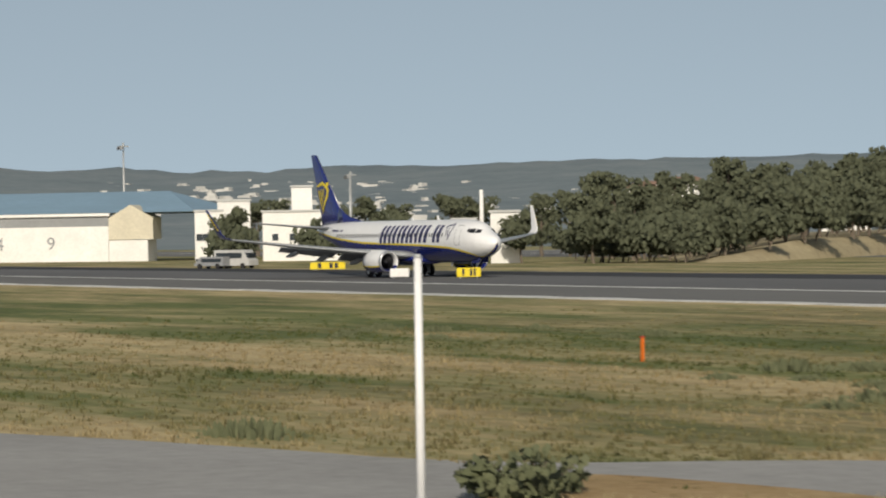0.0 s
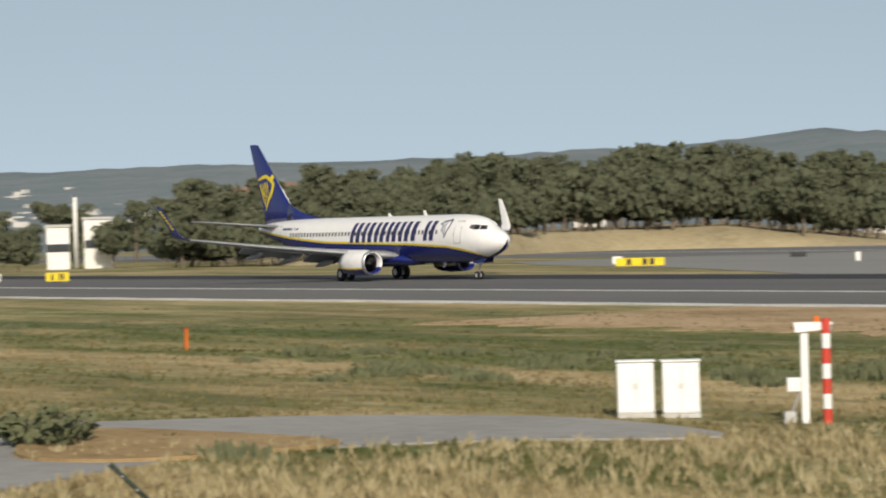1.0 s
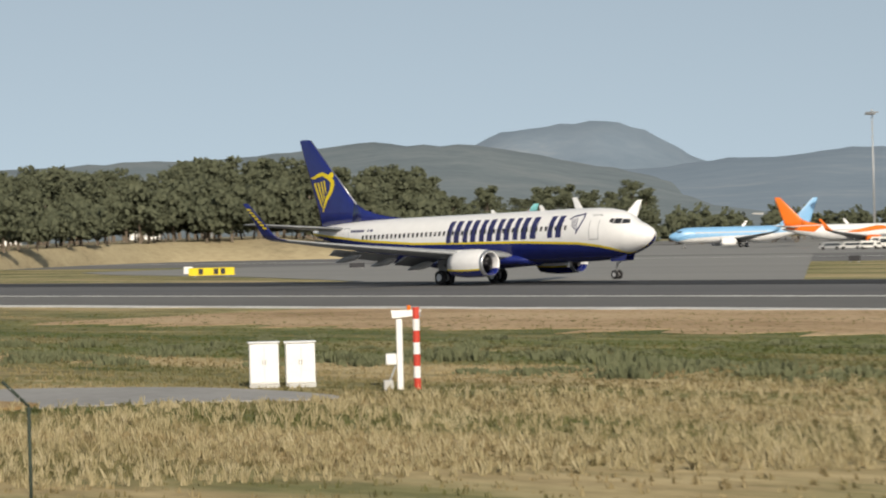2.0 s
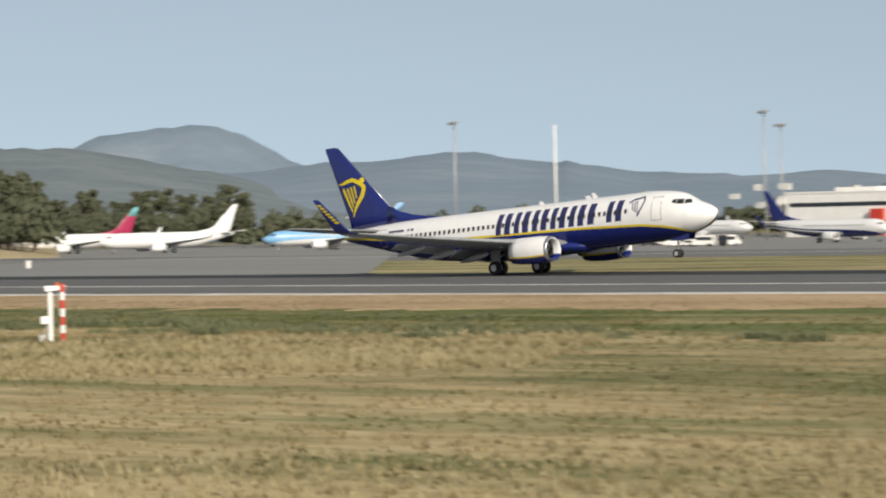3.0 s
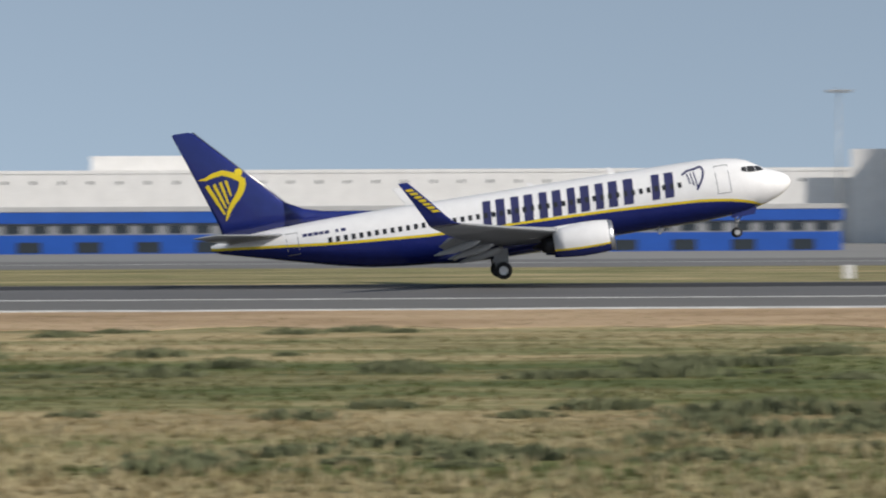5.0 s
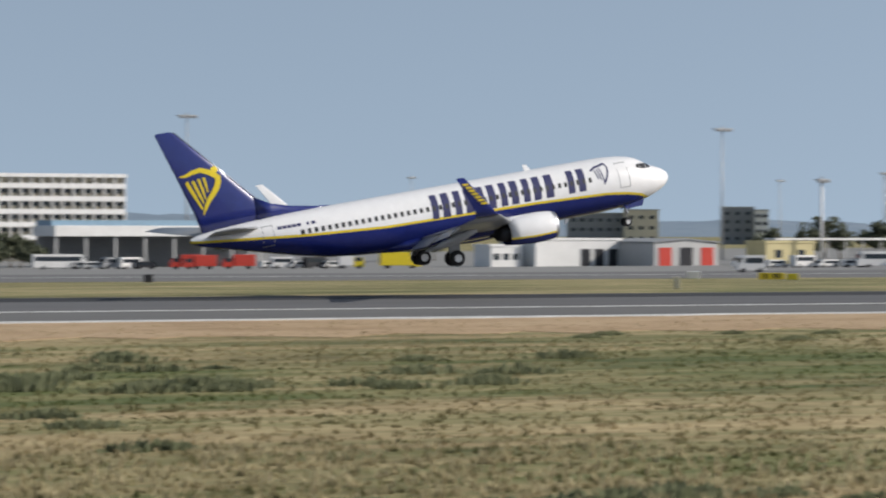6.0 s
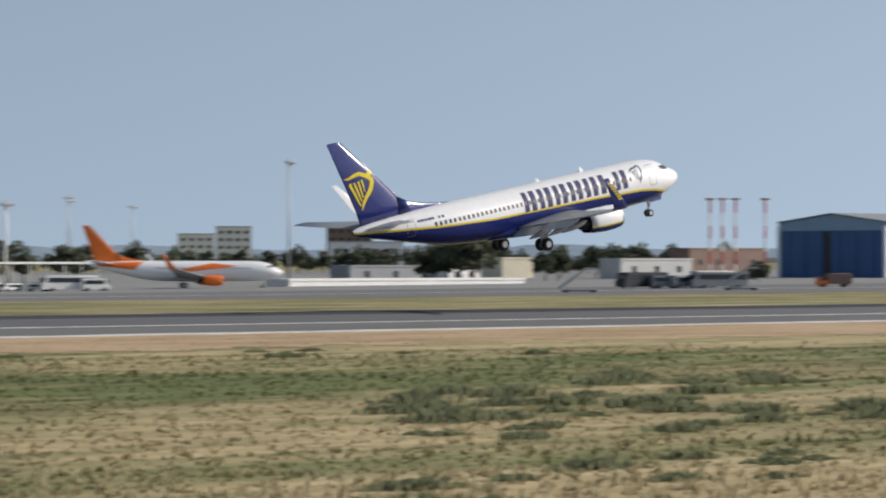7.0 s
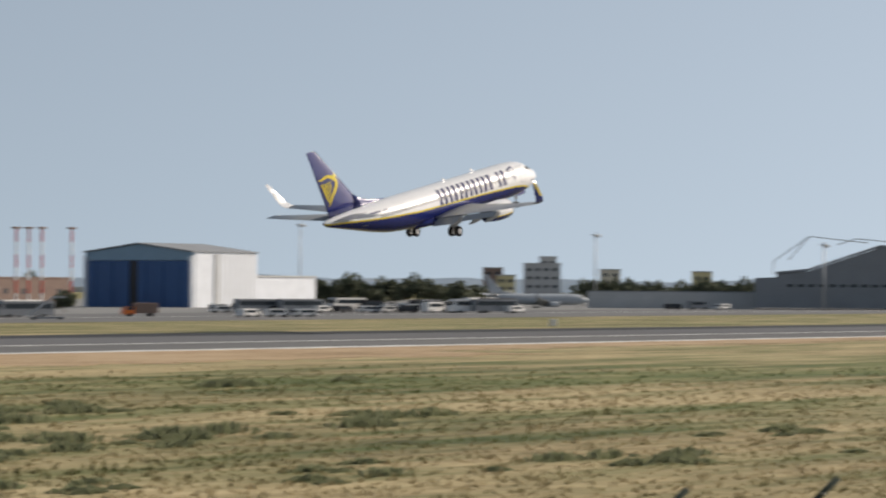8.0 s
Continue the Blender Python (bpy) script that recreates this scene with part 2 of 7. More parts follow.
def extruded(bm, outline, thick, axis="y"):
    """A flat outline of (u, v) points given thickness, centred, along an axis."""
    def at(u, v, w):
        return (u, w, v) if axis == "y" else (w, u, v) if axis == "x" else (u, v, w)
    front = [bm.verts.new(at(u, v, -thick / 2)) for u, v in outline]
    back = [bm.verts.new(at(u, v, thick / 2)) for u, v in outline]
    bm.faces.new(front)
    bm.faces.new(back[::-1])
    n = len(outline)
    for i in range(n):
        bm.faces.new((front[i], back[i], back[(i + 1) % n], front[(i + 1) % n]))
    bmesh.ops.recalc_face_normals(bm, faces=bm.faces)
    return bm


def lathe(profile, seg=28, axis="x"):
    """Turn a profile of (along, radius) about an axis."""
    bm = bmesh.new()
    rings = []
    for u, r in profile:
        ring = []
        for i in range(seg):
            a = 2 * math.pi * i / seg
            c, s = r * math.cos(a), r * math.sin(a)
            ring.append((u, c, s) if axis == "x" else (c, u, s) if axis == "y" else (c, s, u))
        rings.append(ring)
    return lofted(bm, rings, cap=True)


# ---- ground ----
def gz(x, y):
    """Height of the ground: level to the runway, then falling gently towards the apron."""
    k = min(1.0, max(0.0, (x - 250) / 300))
    return -0.0085 * min(420.0, max(0.0, y - 215)) * (1 - 0.65 * k)


def field_material(name, green, straw, scale, fine, bump, islands):
    """Dry grassland whose mix of green and straw follows the mown and trodden belts along the runway."""
    m = mottled(name, straw, scale, fine, stretch=(0.5, 1, 1), bump=bump, islands=islands)
    nt = m.node_tree
    b = nt.nodes["Principled BSDF"]
    first = [n for n in nt.nodes if n.type == "VALTORGB"][0]
    src = first.inputs[0].links[0].from_socket
    second = nt.nodes.new("ShaderNodeValToRGB")
    els = second.color_ramp.elements
    while len(els) < len(green):
        els.new(0.5)
    for e, (p, c) in zip(els, green):
        e.position, e.color = p, rgb(c)
    nt.links.new(src, second.inputs[0])
    geo = nt.nodes.new("ShaderNodeNewGeometry")
    xyz = nt.nodes.new("ShaderNodeSeparateXYZ")
    nt.links.new(geo.outputs["Position"], xyz.inputs[0])
    patch = add(nt, "ShaderNodeTexNoise", Scale=0.045, Detail=5.0, Roughness=0.6)
    mp = nt.nodes.new("ShaderNodeMapping")
    mp.inputs["Scale"].default_value = (0.16, 1, 1)
    nt.links.new(geo.outputs["Position"], mp.inputs[0])
    nt.links.new(mp.outputs[0], patch.inputs["Vector"])
    shift = nt.nodes.new("ShaderNodeMath")
    shift.operation = "MULTIPLY_ADD"
    shift.inputs[1].default_value = 60.0
    nt.links.new(patch.outputs[0], shift.inputs[0])
    west = nt.nodes.new("ShaderNodeMapRange")     # the belts bend away from the runway towards the service road
    for k, v in (("From Min", -66.0), ("From Max", -10.0), ("To Min", -46.0), ("To Max", -18.0)):
        west.inputs[k].default_value = v
    nt.links.new(xyz.outputs["X"], west.inputs["Value"])
    bent = nt.nodes.new("ShaderNodeMath")
    nt.links.new(xyz.outputs["Y"], bent.inputs[0])
    nt.links.new(west.outputs[0], bent.inputs[1])
    nt.links.new(bent.outputs[0], shift.inputs[2])
    belt = nt.nodes.new("ShaderNodeValToRGB")
    els = belt.color_ramp.elements
    stops = [(0.0, 0.2), (0.195, 0.18), (0.225, 0.62), (0.252, 0.58), (0.268, 0.2), (0.292, 0.24), (0.312, 0.85), (0.375, 0.9), (0.405, 0.5), (0.46, 0.3), (0.52, 0.15), (0.75, 0.55)]
    while len(els) < len(stops):
        els.new(0.5)
    for e, (p, v) in zip(els, stops):
        e.position, e.color = p, (v, v, v, 1)
    div = nt.nodes.new("ShaderNodeMath")
    div.operation = "DIVIDE"
    div.inputs[1].default_value = 300.0
    nt.links.new(shift.outputs[0], div.inputs[0])
    nt.links.new(div.outputs[0], belt.inputs[0])
    mix = nt.nodes.new("ShaderNodeMixRGB")
    streak = add(nt, "ShaderNodeTexNoise", Scale=0.16, Detail=7.0, Roughness=0.7)
    mp2 = nt.nodes.new("ShaderNodeMapping")
    mp2.inputs["Scale"].default_value = (0.22, 1, 1)
    nt.links.new(geo.outputs["Position"], mp2.inputs[0])
    nt.links.new(mp2.outputs[0], streak.inputs["Vector"])
    gain = nt.nodes.new("ShaderNodeMath")
    gain.operation = "MULTIPLY_ADD"
    gain.inputs[1].default_value, gain.inputs[2].default_value = 4.4, -2.2
    nt.links.new(streak.outputs[0], gain.inputs[0])
    total = nt.nodes.new("ShaderNodeMath")
    total.use_clamp = True
    nt.links.new(gain.outputs[0], total.inputs[0])
    nt.links.new(belt.outputs[0], total.inputs[1])
    nt.links.new(total.outputs[0], mix.inputs[0])
    nt.links.new(first.outputs[0], mix.inputs[1])
    nt.links.new(second.outputs[0], mix.inputs[2])
    nt.links.new(mix.outputs[0], b.inputs["Base Color"])
    return m


GREENS = [(0.33, (0.05, 0.062, 0.022)), (0.45, (0.088, 0.109, 0.035)), (0.56, (0.135, 0.152, 0.052)), (0.68, (0.25, 0.226, 0.107))]
STRAWS = [(0.33, (0.16, 0.125, 0.06)), (0.43, (0.295, 0.23, 0.118)), (0.54, (0.43, 0.34, 0.185)), (0.68, (0.55, 0.447, 0.265))]
GRASS = field_material("dry_grass", GREENS, STRAWS, 0.06, 0.9, 0.6, False)
TUFT = soften(field_material("grass_blades", GREENS, STRAWS, 0.1, 1.5, 0.0, True), 0.62)
ASPHALT = mottled("runway_asphalt", [(0.3, (0.095, 0.095, 0.097)), (0.7, (0.15, 0.15, 0.15))], 0.08, 2.0, 0.85, stretch=(0.15, 1, 1))
RUBBERED = mottled("rubber_stained_asphalt", [(0.3, (0.022, 0.022, 0.024)), (0.7, (0.055, 0.055, 0.057))], 0.1, 1.0, 0.8, stretch=(0.05, 1, 1))
SHOULDER = mottled("shoulder_asphalt", [(0.3, (0.11, 0.11, 0.108)), (0.7, (0.17, 0.168, 0.16))], 0.08, 1.5, 0.9, stretch=(0.2, 1, 1))
CONCRETE = mottled("apron_concrete", [(0.3, (0.19, 0.19, 0.185)), (0.7, (0.27, 0.268, 0.255))], 0.03, 0.8, 0.9, stretch=(0.3, 1, 1))
TAXI = mottled("taxiway_asphalt", [(0.3, (0.115, 0.115, 0.115)), (0.7, (0.19, 0.188, 0.184))], 0.03, 0.8, 0.9, stretch=(0.2, 1, 1))
SOIL = mottled("bare_soil", [(0.3, (0.15, 0.115, 0.065)), (0.41, (0.30, 0.205, 0.115)), (0.51, (0.42, 0.30, 0.18)), (0.7, (0.5, 0.385, 0.25))], 0.12, 1.2, stretch=(0.4, 1, 1), bump=0.4)
LINEPAINT = paint("worn_line_paint", (0.62, 0.62, 0.6), 0.7, wear=0.35, scale=0.4)


def sheet(name, outline, z, material, label, category, thick=0.05):
    """A slab of pavement with real edges; its top lies z above the ground."""
    bm = extruded(bmesh.new(), outline, thick, axis="z")
    if max(y for x, y in outline) > 215:      # follow the fall of the ground
        bmesh.ops.triangulate(bm, faces=bm.faces)
        bmesh.ops.subdivide_edges(bm, edges=bm.edges, cuts=9, use_grid_fill=True)
    for v in bm.verts:
        v.co.z += z - thick / 2 + gz(v.co.x, v.co.y)
    return tagged(part(name, bm, material), label, category, kind="structure")


def strip(name, x0, x1, y0, y1, z, material, label, category, ragged=0.0, step=20.0):
    """A long band of pavement along the runway."""
    n = max(1, int((x1 - x0) / step))
    ys = [y0] + [y for y in (215, 635) if y0 < y < y1] + [y1]
    rings = []
    for i in range(n + 1):
        x = x0 + (x1 - x0) * i / n
        row = [(x, y + (random.uniform(-ragged, ragged) if y in (y0, y1) else 0)) for y in ys]
        rings.append([(px, py, gz(px, py) + z) for px, py in row] + [(px, py, gz(px, py) + z - 0.06) for px, py in row[::-1]])
    return tagged(part(name, lofted(bmesh.new(), rings), material), label, category, kind="structure")


def ground():
    bm = bmesh.new()
    xs = [-4500, -2500, -1500, -900] + list(range(-600, 1001, 50)) + [1500, 2500, 4500]
    ys = [-4500, -1500, -300, 0, 60, 120, 215, 300, 425, 530, 635, 900, 1500, 2500, 4500]
    lofted(bm, [[(x, y, gz(x, y)) for y in ys] for x in xs], closed=False)
    tagged(part("ground", bm, GRASS), "dry airfield grass, patchy green and straw coloured", "ground", kind="structure")
    strip("soil_margin", -168, 185, 130, 156, 0.02, SOIL, "bare sandy soil margin beside the runway", "ground", 3.0, 2.2)
    strip("soil_margin_east", 185, 900, 142, 156, 0.02, SOIL, "narrow bare soil margin with dry grass", "ground", 3.5, 2.2)
    strip("runway_shoulder", -1500, 1500, 154.4, 172, 0.04, SHOULDER, "grey asphalt runway shoulder", "runway")
    strip("runway", -1500, 1500, 171, 207, 0.06, ASPHALT, "dark grey asphalt runway", "runway")
    strip("touchdown_zone", -1500, 1500, 195.0, 205.5, 0.075, RUBBERED, "runway centre blackened by tyre rubber", "runway", 0.6, 14.0)
    strip("side_stripe", -1500, 1500, 171.2, 172.3, 0.08, LINEPAINT, "white painted runway side stripe", "marking")
    strip("edge_kerb", -1500, 1500, 152.6, 154.6, 0.06, LINEPAINT, "pale worn edge of the runway shoulder", "kerb", 0.5, 5.0)
    strip("taxiway", -1500, 1500, 318, 430, 0.04, TAXI, "asphalt taxiway beyond the grass median", "taxiway")
    strip("apron", -760, 1200, 430, 900, 0.05, CONCRETE, "pale concrete parking apron", "apron")
    sheet("taxiway_branch", [(-356.2, 275.4), (-369.9, 309.4), (-364.3, 330.0), (-386.6, 405.8), (-346.2, 413.6), (-170.3, 199.5), (-200.7, 204.3), (-219.6, 204.4), (-271.0, 232.8), (-324.3, 255.9)], 0.05, CONCRETE, "pale taxiway branch leaving the runway", "taxiway", 0.06)
    strip("taxiway_line", -1500, 1500, 372, 373, 0.06, LINEPAINT, "faded taxiway centre line", "marking")


ground()


# ---- airliners ----
# stations along the body: distance from the nose, top, bottom, half width
BODY = [(0.0, 3.22, 3.06, 0.08), (0.15, 3.52, 2.78, 0.36), (0.5, 3.78, 2.48, 0.70), (1.0, 4.02, 2.22, 1.0), (1.6, 4.25, 2.0, 1.24),
        (2.2, 4.62, 1.82, 1.42), (2.7, 4.92, 1.72, 1.53), (3.3, 5.12, 1.6, 1.65), (4.2, 5.28, 1.48, 1.77), (5.5, 5.38, 1.4, 1.86), (7.0, 5.4, 1.37, 1.88),
        (9.5, 5.4, 1.37, 1.88), (12.0, 5.4, 1.35, 1.88), (15.0, 5.4, 1.3, 1.88), (18.0, 5.4, 1.3, 1.88), (21.0, 5.4, 1.33, 1.88), (24.0, 5.4, 1.38, 1.88), (26.0, 5.4, 1.56, 1.87),
        (28.0, 5.4, 1.8, 1.80), (30.0, 5.38, 2.22, 1.66), (32.0, 5.34, 2.72, 1.43), (34.0, 5.25, 3.24, 1.12), (36.0, 5.1, 3.76, 0.74), (37.4, 4.92, 4.12, 0.42), (38.02, 4.74, 4.42, 0.17)]
LINE = [(0.0, 2.0), (1.8, 1.75), (2.4, 1.92), (3.2, 2.2), (4.2, 2.42), (6.0, 2.68), (12.0, 2.95), (24.0, 3.2), (30.0, 3.62), (38.1, 4.42)]
GEAR_X = 19.58


def lerp(table, a, col=1):
    for p, q in zip(table, table[1:]):
        if a <= q[0]:
            u = (a - p[0]) / (q[0] - p[0])
            return p[col] + (q[col] - p[col]) * u
    return table[-1][col]


def half_width(a, z):
    """Half width of the body at distance a from the nose and height z."""
    top, bot, w = lerp(BODY, a), lerp(BODY, a, 2), lerp(BODY, a, 3)
    c, r = (top + bot) / 2, (top - bot) / 2
    return w * math.sqrt(max(0.0, 1 - ((z - c) / r) ** 2))


def body_ring(a, z0, z1, n):
    """Half a ring, from height z0 up to z1 on the near side, and mirrored back down when it reaches the top."""
    top, bot, w = lerp(BODY, a), lerp(BODY, a, 2), lerp(BODY, a, 3)
    c, r = (top + bot) / 2, (top - bot) / 2
    t0 = math.asin(max(-1, min(1, (z0 - c) / r)))
    t1 = math.asin(max(-1, min(1, (z1 - c) / r)))
    return [(GEAR_X - a, -w * math.cos(t0 + (t1 - t0) * i / n), c + r * math.sin(t0 + (t1 - t0) * i / n)) for i in range(n + 1)]


def mirrored(ring):
    return [(x, -y, z) for x, y, z in ring]


def body_parts(plane, upper, line, belly, fine=True):
    stations = [s[0] for s in BODY]
    if fine:
        stations = sorted(set(stations + [(p + q) / 2 for p, q in zip(stations, stations[1:])]))
    n = 14 if fine else 6

    def low(a):
        top, bot = lerp(BODY, a), lerp(BODY, a, 2)
        return max(bot + 0.03, min(top - 0.1, lerp(LINE, a)))

    def high(a):
        return min(lerp(BODY, a) - 0.05, low(a) + (0.17 if fine else 0.05) * min(1.0, max(0.05, (a - 1.7) / 0.9)))
    top_rings, band_near, band_far, low_rings = [], [], [], []
    for a in stations:
        t, b = lerp(BODY, a), lerp(BODY, a, 2)
        r = body_ring(a, high(a), t, n)
        top_rings.append(r + mirrored(r)[-2::-1])
        r = body_ring(a, low(a), high(a), 2)
        band_near.append(r)
        band_far.append(mirrored(r))
        r = body_ring(a, b, low(a), n)
        low_rings.append(mirrored(r)[::-1] + r[1:])
    bm = lofted(bmesh.new(), top_rings, closed=False)
    part("fuselage", bm, upper, plane, smooth=True)
    bm = lofted(bmesh.new(), band_near, closed=False)
    lofted(bm, band_far, closed=False)
    part("cheat_line", bm, line, plane, "thin painted line along the body", smooth=True)
    bm = lofted(bmesh.new(), low_rings, closed=False)
    part("belly", bm, belly, plane, "dark painted belly", smooth=True)


def foil(chord_le, chord_te, y, z, thick, n=10):
    """A wing section as a ring of points; the leading edge lies at chord_le from the nose."""
    c = chord_te - chord_le
    out = []
    for i in range(2 * n):
        u = (1 - math.cos(math.pi * i / n)) / 2 if i <= n else (1 - math.cos(math.pi * (2 * n - i) / n)) / 2
        h = thick * c * 2.6 * (0.2969 * math.sqrt(u) - 0.126 * u - 0.3516 * u * u + 0.2843 * u ** 3 - 0.1015 * u ** 4)
        out.append((GEAR_X - chord_le - u * c, y, z + (h * 1.9 if i <= n else -h * 1.5)))
    return out


def upright_foil(le, te, y, z, thick, n=8, lean=0.0):
    c = te - le
    out = []
    for i in range(2 * n):
        u = (1 - math.cos(math.pi * (i if i <= n else 2 * n - i) / n)) / 2
        h = thick * c * 2.6 * 1.7 * (0.2969 * math.sqrt(u) - 0.126 * u - 0.3516 * u * u + 0.2843 * u ** 3 - 0.1015 * u ** 4)
        out.append((GEAR_X - le - u * c, y + (h if i <= n else -h) * math.cos(lean), z + (h if i <= n else -h) * math.sin(lean)))
    return out


def wing_parts(plane, s, skin, winglet_skin, fine=True):
    rings = [foil(13.2, 21.4, s * 1.0, 2.0, 0.13), foil(14.2, 21.4, s * 2.6, 2.12, 0.125), foil(16.3, 21.6, s * 6.0, 2.5, 0.115),
             foil(19.3, 22.9, s * 11.5, 3.15, 0.105), foil(22.2, 24.0, s * 16.6, 3.85, 0.10)]
    part("wing", lofted(bmesh.new(), rings), skin, plane, smooth=True)
    tip = [upright_foil(22.2, 24.0, s * 16.6, 3.85, 0.08, lean=-1.3 * s), upright_foil(22.6, 24.15, s * 17.0, 4.0, 0.08, lean=-0.9 * s),
           upright_foil(23.05, 24.35, s * 17.32, 4.45, 0.08, lean=-0.3 * s), upright_foil(24.0, 24.95, s * 17.62, 5.6, 0.07), upright_foil(25.05, 25.6, s * 17.9, 6.75, 0.07)]
    bm = lofted(bmesh.new(), tip)
    bm.normal_update()
    for f in bm.faces:
        f.material_index = int(f.normal.y * s < 0)
    part("winglet", bm, [winglet_skin, WHITE], plane, "upswept winglet, white on its inner face", smooth=True)
    if not fine:
        return
    # flaps, drooped behind the trailing edge
    for y0, y1, a0, a1, z0, z1 in ((2.1, 5.3, 21.15, 21.3, 1.95, 2.25), (6.0, 11.2, 21.45, 22.75, 2.35, 2.95)):
        r = []
        for y, a, z in ((y0, a0, z0), (y1, a1, z1)):
            c = 1.5 if y < 6 else 1.2 - 0.25 * (y > 8)
            r.append([(GEAR_X - a + 0.15, s * y, z + 0.05), (GEAR_X - a - 0.2, s * y, z + 0.1), (GEAR_X - a - c * 0.95, s * y, z - c * 0.38), (GEAR_X - a - 0.1, s * y, z - 0.08)])
        part("flap", lofted(bmesh.new(), r), WINGGREY, plane, "lowered grey flap")
    for y, a, z in ((4.2, 20.3, 1.95), (7.4, 21.0, 2.35), (10.2, 21.9, 2.75)):
        prof = [(0.0, 0.04), (0.35, 0.17), (1.0, 0.24), (1.9, 0.2), (2.7, 0.09), (3.0, 0.02)]
        bm = lathe([(-u, r) for u, r in prof], 10)
        for v in bm.verts:
            v.co = Vector((v.co.x + GEAR_X - a + 0.9, v.co.y * 0.8 + s * y, v.co.z * 1.2 + z - 0.2 + v.co.x * 0.16))
        part("flap_fairing", bm, WINGGREY, plane, smooth=True)


def engine_parts(plane, s, cowl, cowl_low, fine=True):
    y, z, a0 = s * 4.83, 1.52, 12.5
    prof = [(-0.55, 0.80), (-0.1, 0.82), (0.05, 0.86), (0.1, 0.92), (0.0, 0.99), (-0.35, 1.06), (-1.1, 1.12), (-2.0, 1.13), (-3.0, 1.05), (-3.75, 0.93), (-3.75, 0.87), (-2.9, 0.9)]
    seg = 28 if fine else 14
    skins = []
    for k, (lo, hi) in enumerate(((-0.42, math.pi + 0.42), (math.pi + 0.42, 2 * math.pi - 0.42))):
        rings = []
        for u, r in prof:
            ring = []
            for i in range(seg // 2 + 1):
                t = lo + (hi - lo) * i / (seg // 2)
                zz = r * math.sin(t)
                ring.append((GEAR_X - a0 + u, y + r * math.cos(t), z + max(zz, -0.9 * r)))
            rings.append(ring)
        skins.append(lofted(bmesh.new(), rings, closed=False))
    nac = part("nacelle", skins[0], cowl, plane, smooth=True)
    part("lower_cowl", skins[1], cowl_low, nac, "dark painted lower cowl", smooth=True)
    if fine:
        bm = bmesh.new()
        for lo in (math.pi + 0.36, 2 * math.pi - 0.48):
            lofted(bm, [[(GEAR_X - a0 + u, y + r * 1.006 * math.cos(lo + 0.04 * i), z + r * 1.006 * math.sin(lo + 0.04 * i)) for i in range(4)] for u, r in prof[4:10]], closed=False)
        part("cowl_line", bm, YELLOW, nac, "thin yellow line round the cowl")
        bm = lathe([(GEAR_X - a0 + u, r * 1.012) for u, r in [(-0.3, 0.80), (0.06, 0.87), (0.11, 0.92), (0.01, 0.99), (-0.16, 1.03)]], 32)
        for v in bm.verts:
            v.co.y += y
            v.co.z = max(v.co.z, -0.93) + z
        bmesh.ops.delete(bm, geom=[f for f in bm.faces if len(f.verts) > 4], context="FACES_ONLY")
        part("intake_lip", bm, ALLOY, nac, "polished metal intake lip", smooth=True)
        bm = bmesh.new()
        for i in range(22):
            t = 2 * math.pi * i / 22
            c, sn = math.cos(t), math.sin(t)
            c2, s2 = math.cos(t + 0.2), math.sin(t + 0.2)
            pts = [(GEAR_X - a0 - 0.62, y + 0.2 * c, z + 0.2 * sn), (GEAR_X - a0 - 0.5, y + 0.8 * c, z + 0.8 * sn), (GEAR_X - a0 - 0.66, y + 0.8 * c2, z + 0.8 * s2), (GEAR_X - a0 - 0.75, y + 0.2 * c2, z + 0.2 * s2)]
            bm.faces.new([bm.verts.new(p) for p in pts])
        bmesh.ops.solidify(bm, geom=list(bm.faces), thickness=0.015)
        part("fan", bm, DARK, nac, "dark fan blades")
        bm = lathe([(GEAR_X - a0 - 0.3, 0.01), (GEAR_X - a0 - 0.42, 0.12), (GEAR_X - a0 - 0.62, 0.22), (GEAR_X - a0 - 0.9, 0.22)], 14)
        bmesh.ops.translate(bm, verts=bm.verts, vec=(0, y, z))
        part("spinner", bm, DARK, nac, smooth=True)
    bm = lathe([(GEAR_X - a0 - 0.85, 0.84), (GEAR_X - a0 - 0.9, 0.3), (GEAR_X - a0 - 3.4, 0.66), (GEAR_X - a0 - 4.1, 0.52), (GEAR_X - a0 - 4.5, 0.42), (GEAR_X - a0 - 4.3, 0.3), (GEAR_X - a0 - 5.1, 0.06)], 18)
    bmesh.ops.translate(bm, verts=bm.verts, vec=(0, y, z))
    part("exhaust", bm, DARK, nac, "dark exhaust nozzle", smooth=True)
    r0 = [(GEAR_X - a, y + w, zz) for a, w, zz in ((13.3, 0.0, z + 0.95), (15.5, -0.2, z + 0.85), (17.6, -0.12, z + 0.55), (18.6, 0.0, z + 0.7), (17.6, 0.12, z + 0.55), (15.5, 0.2, z + 0.85))]
    r1 = [(GEAR_X - a, y + w, zz) for a, w, zz in ((14.4, 0.0, z + 1.12), (15.8, -0.2, z + 1.1), (18.6, -0.12, z + 1.0), (19.6, 0.0, z + 0.95), (18.6, 0.12, z + 1.0), (15.8, 0.2, z + 1.1))]
    part("pylon", lofted(bmesh.new(), [r0, r1]), cowl, plane)


